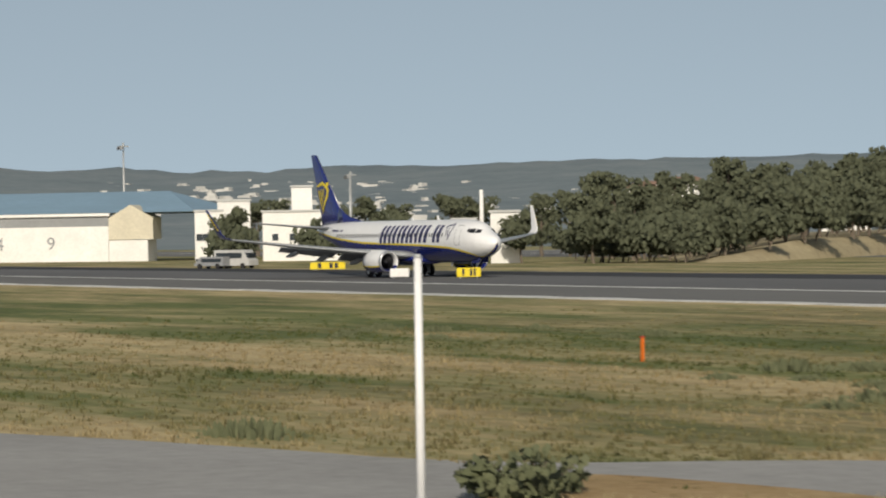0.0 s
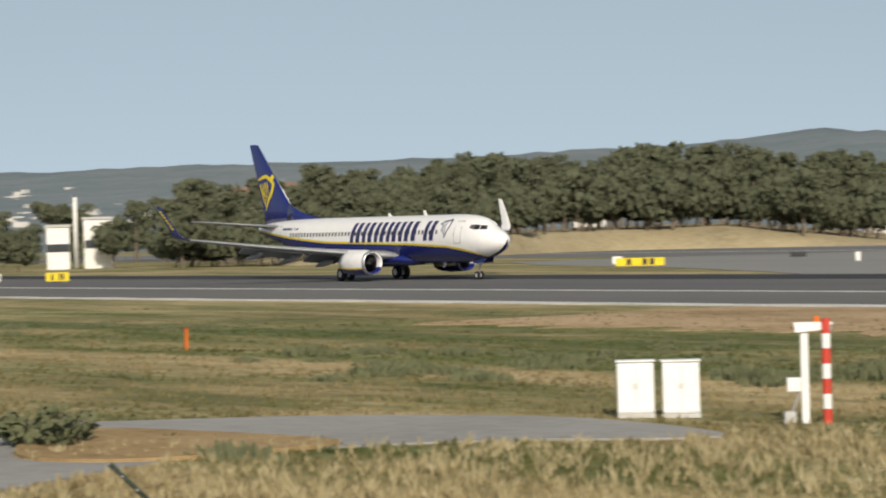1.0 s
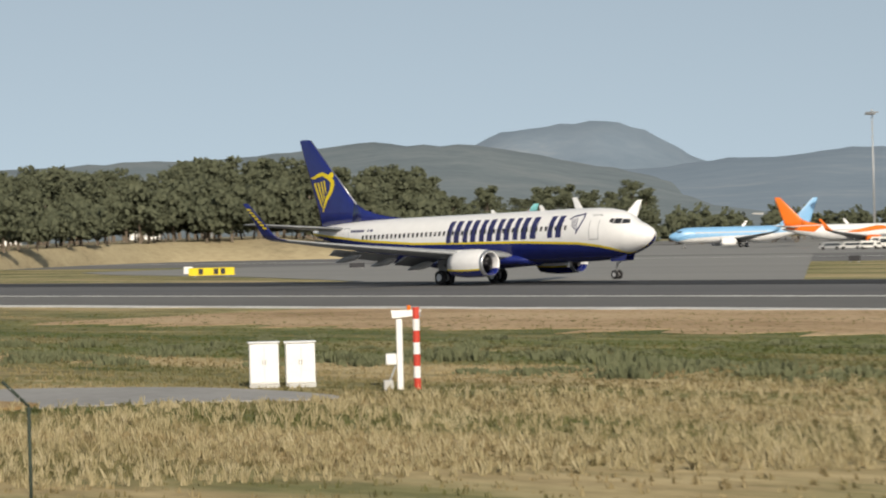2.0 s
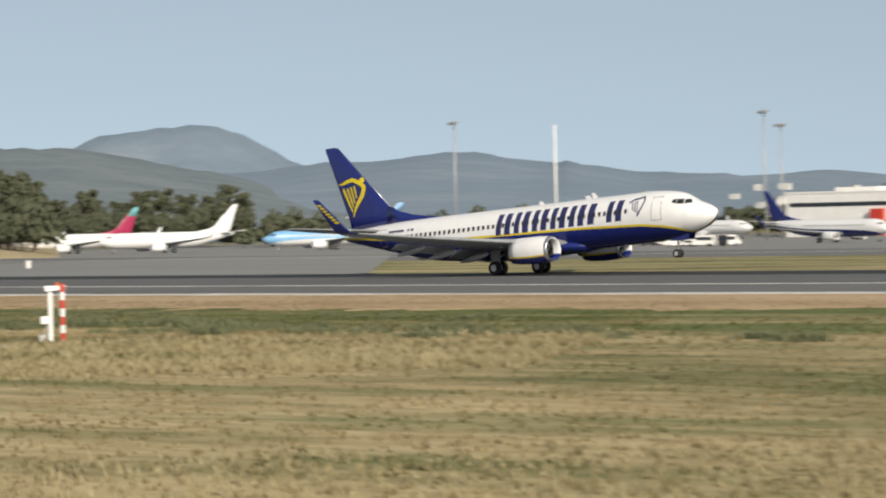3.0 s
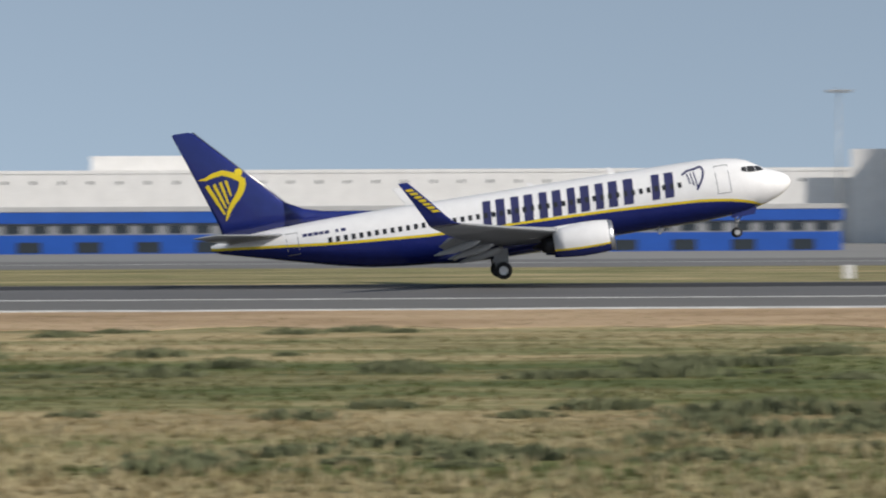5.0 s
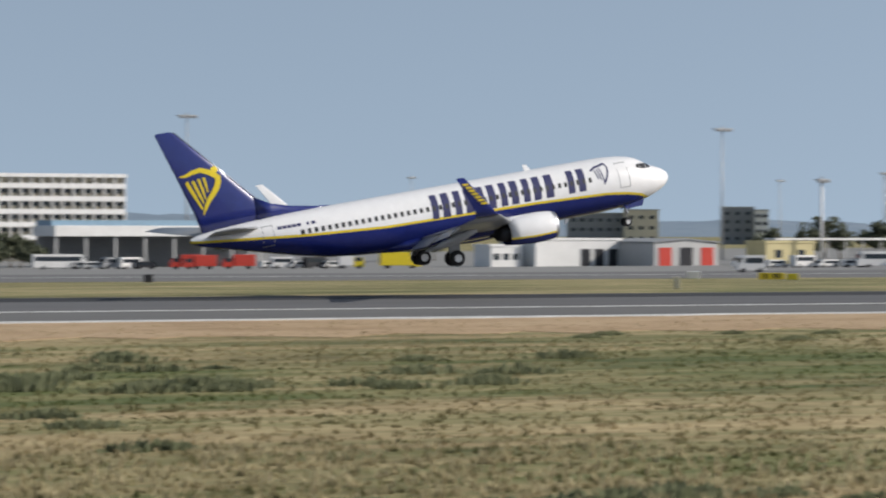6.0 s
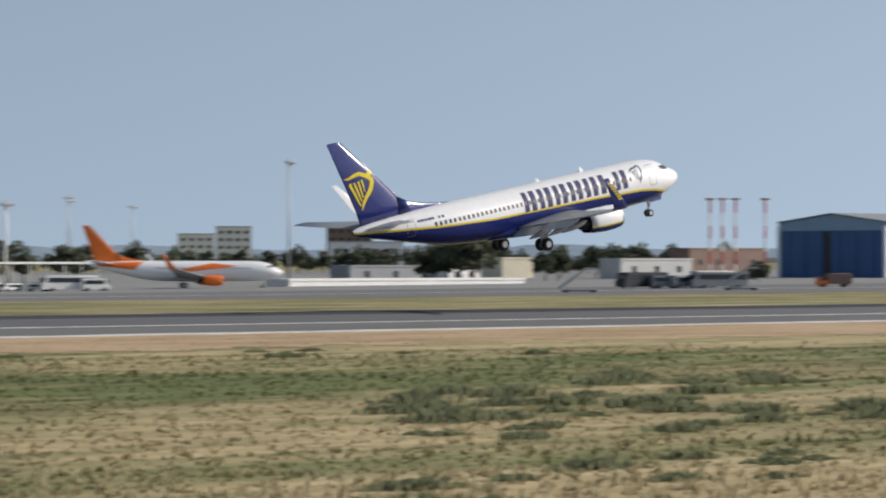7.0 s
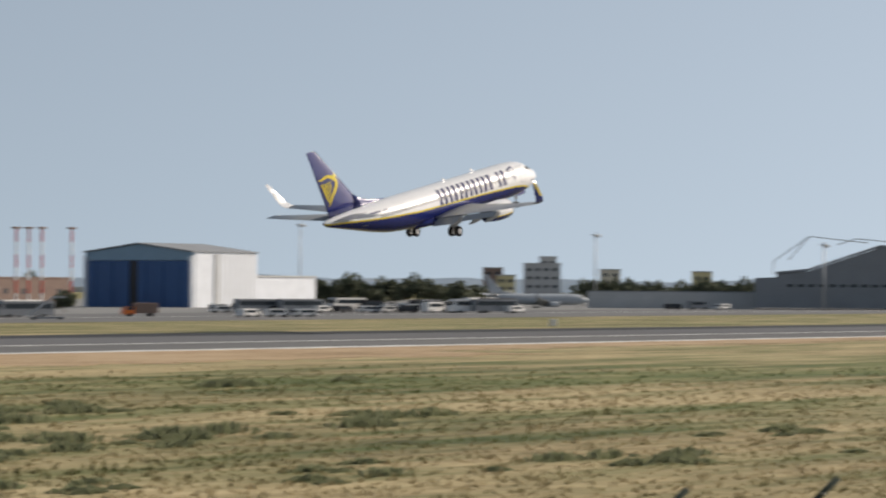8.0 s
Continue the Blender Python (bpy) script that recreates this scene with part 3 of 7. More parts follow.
def tail_parts(plane, fin_skin, stab_skin, fine=True):
    rings = [upright_foil(31.4, 37.1, 0, 5.0, 0.085), upright_foil(32.2, 37.35, 0, 6.2, 0.085), upright_foil(34.9, 38.3, 0, 9.0, 0.08), upright_foil(38.05, 39.42, 0, 12.2, 0.075), upright_foil(38.35, 39.3, 0, 12.3, 0.04)]
    fin = part("fin", lofted(bmesh.new(), rings), fin_skin, plane, smooth=True)
    bm = bmesh.new()
    rings = []
    for a, z in ((26.8, 5.36), (28.5, 5.55), (30.3, 5.86), (31.7, 6.25), (32.9, 6.9)):
        w = 0.05 + 0.05 * (a - 26.8)
        rings.append([(GEAR_X - a, -w, 5.1), (GEAR_X - a, -w * 0.35, z - 0.08), (GEAR_X - a, 0, z), (GEAR_X - a, w * 0.35, z - 0.08), (GEAR_X - a, w, 5.1)])
    part("dorsal_fillet", lofted(bm, rings), fin_skin, fin, smooth=True)
    bm = bmesh.new()
    pts = [((32.25, 6.25), (38.07, 12.25))]
    for (a, z), (b, y) in pts:
        tube(bm, (GEAR_X - a + 0.02, 0, z), (GEAR_X - b + 0.02, 0, y), 0.05, 0.035, 8)
    part("leading_edge", bm, ALLOY, fin, "bare metal leading edge", smooth=True)
    for s in (-1, 1):
        rings = [foil(32.9, 36.9, s * 0.5, 4.72, 0.09), foil(35.0, 37.9, s * 3.8, 5.05, 0.085), foil(37.1, 38.75, s * 7.1, 5.4, 0.08)]
        part("tailplane", lofted(bmesh.new(), rings), stab_skin, plane, smooth=True)


def decal(outline, parent, name, material, label="", side=-1, lift=0.012, n=8):
    """A painted shape on the body's flank. outline: a quad of (distance from nose, height), bent over the curve of the skin."""
    (a0, z0), (a1, z1), (a2, z2), (a3, z3) = outline
    bm = bmesh.new()
    rings = []
    for i in range(n + 1):
        v = i / n
        row = []
        for j in range(5):
            u = j / 4
            a = (a0 + (a1 - a0) * u) * (1 - v) + (a3 + (a2 - a3) * u) * v
            z = (z0 + (z1 - z0) * u) * (1 - v) + (z3 + (z2 - z3) * u) * v
            row.append((GEAR_X - a, side * (half_width(a, z) + lift), z))
        rings.append(row)
    lofted(bm, rings, closed=False)
    return part(name, bm, material, parent, label, smooth=True)


def wheel_parts(parent, x, y, z, r, w):
    prof = [(-w / 2, r * 0.55), (-w / 2, r * 0.86), (-w * 0.36, r * 0.98), (0, r), (w * 0.36, r * 0.98), (w / 2, r * 0.86), (w / 2, r * 0.55)]
    bm = lathe(prof, 22, "y")
    bmesh.ops.translate(bm, verts=bm.verts, vec=(x, y, z))
    tyre = part("wheel", bm, RUBBER, parent, "black rubber tyre", smooth=True)
    bm = lathe([(-w * 0.52, r * 0.1), (-w * 0.53, r * 0.5), (w * 0.53, r * 0.5), (w * 0.52, r * 0.1)], 16, "y")
    bmesh.ops.translate(bm, verts=bm.verts, vec=(x, y, z))
    part("rim", bm, STEEL, tyre, "pale metal rim")


def gear_parts(plane):
    for s in (-1, 1):
        y = s * 2.86
        bm = bmesh.new()
        tube(bm, (0.1, y - s * 0.15, 2.3), (0, y, 0.56), 0.13, 0.11)
        tube(bm, (0, y - 0.5, 0.56), (0, y + 0.5, 0.56), 0.09)
        tube(bm, (0.05, y, 1.3), (0.1, y - s * 1.5, 2.0), 0.06)
        tube(bm, (-0.3, y, 0.7), (-0.35, y, 1.35), 0.035)
        gear = part("main_gear", bm, STEEL, plane, "metal landing gear leg", smooth=True)
        for k in (-0.43, 0.43):
            wheel_parts(gear, 0, y + k, 0.565, 0.565, 0.4)
        bm = extruded(bmesh.new(), [(-0.45, 0.75), (0.4, 0.75), (0.5, 1.95), (-0.5, 1.95)], 0.04)
        bmesh.ops.translate(bm, verts=bm.verts, vec=(0, y + s * 0.2, 0))
        part("gear_door", bm, WINGGREY, gear, "grey landing gear door")
    x = 15.6
    bm = bmesh.new()
    tube(bm, (x + 0.12, 0, 2.0), (x, 0, 0.35), 0.09, 0.07)
    tube(bm, (x, -0.3, 0.34), (x, 0.3, 0.34), 0.06)
    tube(bm, (x + 0.05, 0, 1.0), (x + 1.0, 0, 1.75), 0.04)
    tube(bm, (x + 0.1, -0.12, 1.05), (x + 0.2, -0.12, 1.05), 0.1)
    gear = part("nose_gear", bm, STEEL, plane, "metal nose gear leg", smooth=True)
    for k in (-0.22, 0.22):
        wheel_parts(gear, x, k, 0.34, 0.34, 0.2)
    for s in (-1, 1):
        bm = extruded(bmesh.new(), [(x - 0.1, 1.32), (x + 1.3, 1.36), (x + 1.5, 1.8), (x - 0.3, 1.7)], 0.03)
        bmesh.ops.translate(bm, verts=bm.verts, vec=(0, s * 0.45, 0))
        part("gear_door", bm, NAVY, gear, "navy nose gear door")


def emblem_on_fin(fin):
    """A plain yellow shape of a curved bow, a wavy arm and tapering bars, standing on both faces of the fin."""
    def q(u, v):   # u across, v up, in the emblem's own square, tipped a little towards the nose
        x, z = (u - 0.5) * 3.1, (v - 0.5) * 3.4
        return (GEAR_X - 36.72 + x * 0.993 + z * 0.117, 7.95 - x * 0.117 + z * 0.993)
    knob = [(0.84 + 0.085 * math.cos(k * 0.628), 0.92 + 0.075 * math.sin(k * 0.628), 0.0) for k in range(10)]
    bands = [[(0.0, 0.79, 0.008), (0.14, 0.80, 0.03), (0.3, 0.87, 0.045), (0.5, 0.92, 0.05), (0.7, 0.87, 0.055), (0.82, 0.82, 0.06), (0.93, 0.76, 0.045)],
             [(0.9, 0.8, 0.07), (0.92, 0.7, 0.07), (0.88, 0.56, 0.066), (0.8, 0.44, 0.06), (0.7, 0.32, 0.05), (0.62, 0.18, 0.04), (0.55, 0.0, 0.01)],
             [(0.17, 0.68, 0.04), (0.35, 0.4, 0.036), (0.53, 0.12, 0.02)],
             [(0.32, 0.70, 0.032), (0.44, 0.47, 0.03), (0.56, 0.24, 0.018)],
             [(0.45, 0.74, 0.03), (0.53, 0.54, 0.028), (0.61, 0.32, 0.016)],
             [(0.57, 0.77, 0.028), (0.62, 0.62, 0.026), (0.67, 0.46, 0.014)]]

    def skin(u, v):
        x, z = q(u, v)
        a = GEAR_X - x
        k = min(1, max(0, (z - 6.2) / 6.0))
        le, te = 32.2 + 5.85 * k, 37.35 + 2.07 * k
        w = max(0.02, min(1, (a - le) / (te - le)))
        h = (te - le) * (0.085 - 0.01 * k) * 4.42 * (0.2969 * math.sqrt(w) - 0.126 * w - 0.3516 * w * w + 0.2843 * w ** 3 - 0.1015 * w ** 4)
        return x, h + 0.035, z
    for s in (-1, 1):
        bm = bmesh.new()

        def vert(u, v):
            x, h, z = skin(u, v)
            return bm.verts.new((x, s * h, z))
        for band in bands:
            rails = []
            for i, (u, v, w) in enumerate(band):
                p, n = band[max(0, i - 1)], band[min(len(band) - 1, i + 1)]
                d = Vector((n[0] - p[0], n[1] - p[1])).normalized()
                rails.append((vert(u - d.y * w, v + d.x * w), vert(u + d.y * w, v - d.x * w)))
            for (a, b), (c, d) in zip(rails, rails[1:]):
                bm.faces.new((a, b, d, c))
        bm.faces.new([vert(u, v) for u, v, w in knob])
        part("emblem", bm, YELLOW, fin, "yellow emblem of plain curved shapes")


def jet_details(plane):
    """Windows, doors, painted blocks of the title, cockpit glass and aerials."""
    rest = [c for c in plane.children if c.name.startswith("fuselage")][0]
    for s in (-1, 1):
        # title: seven slanted blocks, each of two plain bars
        pitch = (20.35 - 7.45) / 7
        for i in range(7):
            a0 = 20.35 - pitch * i
            wide = pitch * (0.80 if i != 5 else 0.36)
            z0, z1, lean = 3.2 + 0.012 * i, 4.9, -0.16
            bars = [(0.0, 0.36), (0.58, 0.98)] if i != 5 else [(0.0, 0.95)]
            for u0, u1 in bars:
                decal([(a0 - wide * u0, z0), (a0 - wide * u1, z0), (a0 - wide * u1 + lean, z1), (a0 - wide * u0 + lean, z1)], rest, "title_bar", LETTER, side=s)
        # emblem after the title: thin curved bars
        for a, w, za, zb in ((6.75, 0.09, 3.95, 4.62), (6.52, 0.09, 3.8, 4.66), (6.3, 0.09, 3.66, 4.7)):
            decal([(a, za), (a - w, za), (a - w + 0.12, zb), (a + 0.12, zb)], rest, "emblem_bar", LETTER, side=s)
        bow = [(7.15, 4.6), (6.75, 4.82), (6.3, 4.86), (5.85, 4.98), (5.72, 4.7), (5.82, 4.3), (6.05, 3.9), (6.32, 3.5)]
        for (a0, z0), (a1, z1) in zip(bow, bow[1:]):
            n = Vector((a1 - a0, z1 - z0)).normalized() * 0.07
            decal([(a0 - n.y, z0 + n.x), (a0 + n.y, z0 - n.x), (a1 + n.y, z1 - n.x), (a1 - n.y, z1 + n.x)], rest, "emblem_bar", LETTER, side=s, n=2)
        # registration, as plain bars
        for i, w in enumerate((0.3, 0.3, 0.3, 0.3, 0.3, 0.0, 0.18, 0.3)):
            if w:
                decal([(32.0 - 0.36 * i, 4.42), (32.0 - 0.36 * i - w, 4.42), (32.0 - 0.36 * i - w, 4.62), (32.0 - 0.36 * i, 4.62)], rest, "registration_bar", LETTER, side=s, n=3)
        # cabin windows
        for i in range(46):
            a = 7.4 + i * 0.508
            if 17.6 < a < 18.0:
                continue
            z = 3.98
            decal([(a - 0.12, z - 0.17), (a + 0.12, z - 0.17), (a + 0.12, z + 0.17), (a - 0.12, z + 0.17)], rest, "cabin_window", GLASSDARK, side=s, lift=0.018, n=2)
        # doors, as thin grey outlines
        for a, w, zb, zt in ((4.1, 0.86, 3.0, 4.8), (32.3, 0.76, 3.35, 4.75)):
            for quad in ([(a, zb), (a + 0.05, zb), (a + 0.05, zt), (a, zt)], [(a + w, zb), (a + w + 0.05, zb), (a + w + 0.05, zt), (a + w, zt)],
                         [(a, zt), (a + w + 0.05, zt), (a + w + 0.05, zt + 0.05), (a, zt + 0.05)], [(a, zb), (a + w + 0.05, zb), (a + w + 0.05, zb + 0.05), (a, zb + 0.05)]):
                decal(quad, rest, "door_outline", WINGGREY, side=s, n=4)
        # cockpit glass
        for quad in ([(1.72, 4.12), (2.25, 4.1), (2.3, 4.46), (1.98, 4.42)], [(2.3, 4.1), (2.85, 4.14), (2.85, 4.52), (2.36, 4.48)], [(2.9, 4.16), (3.25, 4.28), (3.2, 4.5), (2.9, 4.52)]):
            decal(quad, rest, "cockpit_window", GLASSDARK, side=s, lift=0.02, n=5)
    # yellow bars on the winglet
    for c in [c for c in plane.children if c.name.startswith("winglet")]:
        s = 1 if max(v.co.y for v in c.data.vertices) > 0 else -1
        bm = bmesh.new()
        for i in range(7):
            z = 4.75 + i * 0.24
            a = 24.15 + (z - 5.6) * 0.92
            y = 17.42 + (z - 4.75) * 0.255
            for k in (s,):
                vs = [(GEAR_X - a, s * y + k * 0.075, z), (GEAR_X - a - 0.42, s * y + k * 0.075, z), (GEAR_X - a - 0.57, s * (y + 0.04) + k * 0.075, z + 0.15), (GEAR_X - a - 0.15, s * (y + 0.04) + k * 0.075, z + 0.15)]
                bm.faces.new([bm.verts.new(p) for p in vs])
        part("winglet_bars", bm, YELLOW, c, "yellow bars on the winglet")
    for a, h in ((11.2, 0.42), (16.5, 0.25)):
        bm = extruded(bmesh.new(), [(GEAR_X - a, 5.36), (GEAR_X - a - 0.5, 5.36), (GEAR_X - a - 0.62, 5.4 + h), (GEAR_X - a - 0.32, 5.4 + h)], 0.05)
        part("aerial", bm, WHITE, rest, "white blade aerial")
    bm = extruded(bmesh.new(), [(GEAR_X - 8.6, 1.4), (GEAR_X - 8.95, 1.4), (GEAR_X - 9.1, 1.0), (GEAR_X - 8.9, 1.0)], 0.05)
    part("aerial", bm, WHITE, rest, "white blade aerial")
    # wing to body fairing
    rings = []
    for a, w, zt, zb in ((11.6, 0.6, 1.9, 1.36), (13.0, 1.75, 2.25, 1.2), (16.0, 2.15, 2.5, 1.08), (20.0, 2.15, 2.4, 1.08), (22.5, 1.7, 2.2, 1.2), (24.2, 0.6, 1.9, 1.42)):
        rings.append([(GEAR_X - a, w * math.cos(t), (zt + zb) / 2 + (zt - zb) / 2 * math.sin(t)) for t in [2 * math.pi * i / 20 for i in range(20)]])
    part("wing_fairing", lofted(bmesh.new(), rings), NAVY, plane, "navy wing root fairing", smooth=True)


def main_jet():
    plane = thing("airliner", pose(0, 0, 0), "white and navy twin-engine airliner taking off from the runway", "aircraft")
    body_parts(plane, WHITE, YELLOW, NAVY)
    for s in (-1, 1):
        wing_parts(plane, s, WINGGREY, NAVY)
        engine_parts(plane, s, WHITE, NAVY)
    tail_parts(plane, NAVY, WINGGREY)
    emblem_on_fin([c for c in plane.children if c.name.startswith("fin")][0])
    gear_parts(plane)
    jet_details(plane)
    return plane


JET = main_jet()


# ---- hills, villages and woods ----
# Woodland colour with air haze mixed in: lifted and turned blue-grey.
HAZYSLOPE = mottled("hazed_wooded_slope", [(0.35, (0.125, 0.16, 0.18)), (0.5, (0.165, 0.20, 0.215)), (0.65, (0.22, 0.245, 0.25))], 0.012, 0.09, 1.0)
# Distance haze is painted into the far hills as a bluer base.
HAZEHILL = mottled("hazed_mountain", [(0.35, (0.165, 0.22, 0.275)), (0.55, (0.205, 0.26, 0.315)), (0.7, (0.27, 0.31, 0.345))], 0.004, 0.03, 1.0)
LEAVES = mottled("pine_foliage", [(0.2, (0.054, 0.063, 0.04)), (0.5, (0.09, 0.1, 0.062)), (0.8, (0.135, 0.143, 0.09))], 0.3, 2.0, 0.8, islands=True)
SHRUB = mottled("shrub_foliage", [(0.2, (0.155, 0.175, 0.095)), (0.5, (0.24, 0.26, 0.145)), (0.8, (0.33, 0.345, 0.2))], 0.4, 3.0, 0.9, islands=True)
soften(LEAVES, 0.35, 0.15)
soften(SHRUB, 0.75, 0.4)
BARK = mottled("bark", [(0.3, (0.10, 0.08, 0.06)), (0.7, (0.2, 0.165, 0.13))], 1.0, 8.0, 0.95)
RENDERWALL = paint("white_render", (0.79, 0.78, 0.755), 0.8, wear=0.12, scale=0.3)
# White render dimmed in its own colour for the haze before far houses.
HAZEWALL = paint("hazed_far_render", (0.55, 0.54, 0.51), 0.85, wear=0.25, scale=0.02)
CREAM = paint("cream_render", (0.62, 0.57, 0.45), 0.85, wear=0.15, scale=0.3)
YELLOWWALL = paint("pale_yellow_render", (0.62, 0.54, 0.30), 0.85, wear=0.15, scale=0.3)
COOLWHITE = paint("white_metal_cladding", (0.76, 0.785, 0.82), 0.6, wear=0.12, scale=0.3)
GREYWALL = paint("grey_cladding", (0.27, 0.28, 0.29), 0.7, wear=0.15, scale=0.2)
PALEGREY = paint("pale_grey_panel", (0.48, 0.48, 0.47), 0.6, wear=0.15, scale=0.2)
BROWNWALL = paint("brown_brick_wall", (0.22, 0.15, 0.12), 0.85, wear=0.2, scale=0.3)
TERRACOTTA = paint("terracotta_roof", (0.24, 0.15, 0.11), 0.85, wear=0.25, scale=0.4)
BLUEROOF = paint("faded_blue_roof", (0.22, 0.34, 0.44), 0.6, wear=0.12, scale=0.1)
BLUEWALL = paint("bright_blue_panel", (0.015, 0.09, 0.42), 0.45, wear=0.15, scale=0.2)
BLUEDOOR = paint("hangar_door_blue", (0.025, 0.09, 0.24), 0.55, wear=0.15, scale=0.2)
REDPAINT = paint("red_paint", (0.55, 0.05, 0.03), 0.45, wear=0.15)
ORANGE = paint("orange_paint", (0.80, 0.17, 0.015), 0.35, wear=0.1)
TEAL = paint("teal_paint", (0.16, 0.46, 0.48), 0.4, wear=0.1)
MAGENTA = paint("magenta_paint", (0.36, 0.025, 0.085), 0.4, wear=0.1)
SKYBLUE = paint("light_blue_paint", (0.20, 0.42, 0.66), 0.35, wear=0.1)
MILGREY = paint("matt_light_grey", (0.36, 0.39, 0.42), 0.6, wear=0.1)
GALV = paint("galvanised_steel", (0.42, 0.43, 0.43), 0.5, metal=0.4, wear=0.15)
PANE = paint("window_pane", (0.035, 0.045, 0.055), 0.12, wear=0.3, scale=0.5)
GREENGLASS = paint("tinted_glass", (0.08, 0.12, 0.12), 0.1, wear=0.3, scale=0.15)
FENCEGREEN = paint("green_fence_paint", (0.03, 0.045, 0.035), 0.9, wear=0.3)


def ridge(name, station, tops, foot, material, label, rough=2.0, rows=7):
    """A hillside: a crest through the given points, and a slope falling towards the airfield and away behind."""
    tops = sorted(tops, key=lambda p: math.atan2(p[0] - station[0], p[1] - station[1]))
    pts = []
    for p, q in zip(tops, tops[1:]):
        n = max(2, int((Vector(q) - Vector(p)).length / 14))
        pts += [Vector(p).lerp(Vector(q), i / n) for i in range(n)]
    pts.append(Vector(tops[-1]))
    rings = []
    s = Vector((*station, 0))
    for i, p in enumerate(pts):
        ring = []
        for k in range(rows + 1):
            v = k / rows
            d = foot + (1 - foot) * v
            q = s + (p - s) * d
            z = -4.5 + (p.z + 4.5) * (v ** 1.25)
            amp = rough * (0.4 + 1.2 * v)
            z += amp * noise.noise(Vector((q.x * 0.012, q.y * 0.012, 0))) * 1.6 * v + amp * 0.45 * noise.noise(Vector((q.x * 0.07, q.y * 0.07, 3))) * v
            ring.append((q.x, q.y, z))
        back = s + (p - s) * 1.25
        ring.append((back.x, back.y, -5))
        rings.append(ring)
    ob = part(name, lofted(bmesh.new(), rings, closed=False), material, smooth=True)
    return tagged(ob, label, "hill", kind="structure")


EARLY, LATE = (-45.0, 46.6), (0.0, 0.0)
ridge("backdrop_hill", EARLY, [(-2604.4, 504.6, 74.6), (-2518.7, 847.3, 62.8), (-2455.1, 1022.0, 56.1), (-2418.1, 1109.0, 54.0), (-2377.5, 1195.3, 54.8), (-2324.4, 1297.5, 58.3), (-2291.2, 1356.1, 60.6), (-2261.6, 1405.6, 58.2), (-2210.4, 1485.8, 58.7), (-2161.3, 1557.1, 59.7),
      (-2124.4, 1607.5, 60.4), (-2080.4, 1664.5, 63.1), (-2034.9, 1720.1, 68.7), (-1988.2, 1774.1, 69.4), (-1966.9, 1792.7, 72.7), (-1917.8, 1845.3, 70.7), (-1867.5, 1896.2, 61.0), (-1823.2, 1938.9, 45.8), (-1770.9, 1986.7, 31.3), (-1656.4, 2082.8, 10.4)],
      0.42, HAZYSLOPE, "wooded hillside dotted with houses, haze in its colour", 3.0)
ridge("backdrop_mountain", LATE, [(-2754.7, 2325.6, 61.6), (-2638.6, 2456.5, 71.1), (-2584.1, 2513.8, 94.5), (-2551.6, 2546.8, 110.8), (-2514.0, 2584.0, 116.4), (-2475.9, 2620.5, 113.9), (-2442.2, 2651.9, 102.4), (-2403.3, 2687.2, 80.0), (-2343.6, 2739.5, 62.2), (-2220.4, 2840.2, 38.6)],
      0.85, HAZEHILL, "distant table mountain, haze blue in its colour", 6.0)
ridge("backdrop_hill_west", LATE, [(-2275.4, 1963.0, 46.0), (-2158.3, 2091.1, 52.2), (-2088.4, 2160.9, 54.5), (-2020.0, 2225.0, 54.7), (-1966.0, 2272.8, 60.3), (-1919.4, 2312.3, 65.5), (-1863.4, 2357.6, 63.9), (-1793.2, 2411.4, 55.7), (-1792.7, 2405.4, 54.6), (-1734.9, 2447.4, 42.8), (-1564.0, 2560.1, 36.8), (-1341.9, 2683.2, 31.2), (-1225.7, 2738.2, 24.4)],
      0.5, HAZEHILL, "long hazy hill beyond the airport", 3.0)
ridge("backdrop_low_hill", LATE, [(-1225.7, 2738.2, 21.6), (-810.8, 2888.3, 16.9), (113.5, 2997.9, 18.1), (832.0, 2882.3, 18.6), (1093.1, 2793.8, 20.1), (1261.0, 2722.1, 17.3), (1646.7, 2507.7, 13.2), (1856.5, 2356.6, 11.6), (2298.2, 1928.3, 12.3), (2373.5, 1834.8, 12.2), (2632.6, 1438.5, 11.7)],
      0.85, HAZEHILL, "low hazy skyline on the plain", 2.0)


def village(name, station, az0, az1, r0, r1, z0, z1, crest, n, label, size=(4, 10)):
    """Many far houses on the slopes, past counting, in one piece."""
    rnd = random.Random(name)
    bm = bmesh.new()
    for i in range(n):
        a, r, u = radians(rnd.uniform(az0, az1)), rnd.uniform(r0, r1), rnd.random()
        x, y = station[0] + r * math.sin(a), station[1] + r * math.cos(a)
        v = max(0.0, (r - z0) / (z1 - z0))      # place on the hillside, from its foot at z0 metres away to its crest at z1
        z = -4.5 + crest * v ** 1.25
        w, d, h = rnd.uniform(*size), rnd.uniform(5, 8), rnd.uniform(2.8, 4.2)
        b = bmesh.new()
        box(b, -w / 2, -d / 2, -6, w / 2, d / 2, h)
        if rnd.random() < 0.3:
            box(b, -w / 4, -d / 2 + 0.5, h, w / 3, d / 2, h + 1.8)
        bmesh.ops.rotate(b, verts=b.verts, cent=(0, 0, 0), matrix=Matrix.Rotation(rnd.uniform(-0.6, 0.6) - a, 3, "Z"))
        bmesh.ops.translate(b, verts=b.verts, vec=(x, y, z))
        me = bpy.data.meshes.new("tmp")
        b.to_mesh(me)
        b.free()
        bm.from_mesh(me)
        bpy.data.meshes.remove(me)
    return tagged(part(name, bm, HAZEWALL), label, "village", kind="stuff")


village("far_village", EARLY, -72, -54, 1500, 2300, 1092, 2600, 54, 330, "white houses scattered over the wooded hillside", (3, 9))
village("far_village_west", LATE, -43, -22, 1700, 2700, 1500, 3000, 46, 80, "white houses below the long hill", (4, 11))
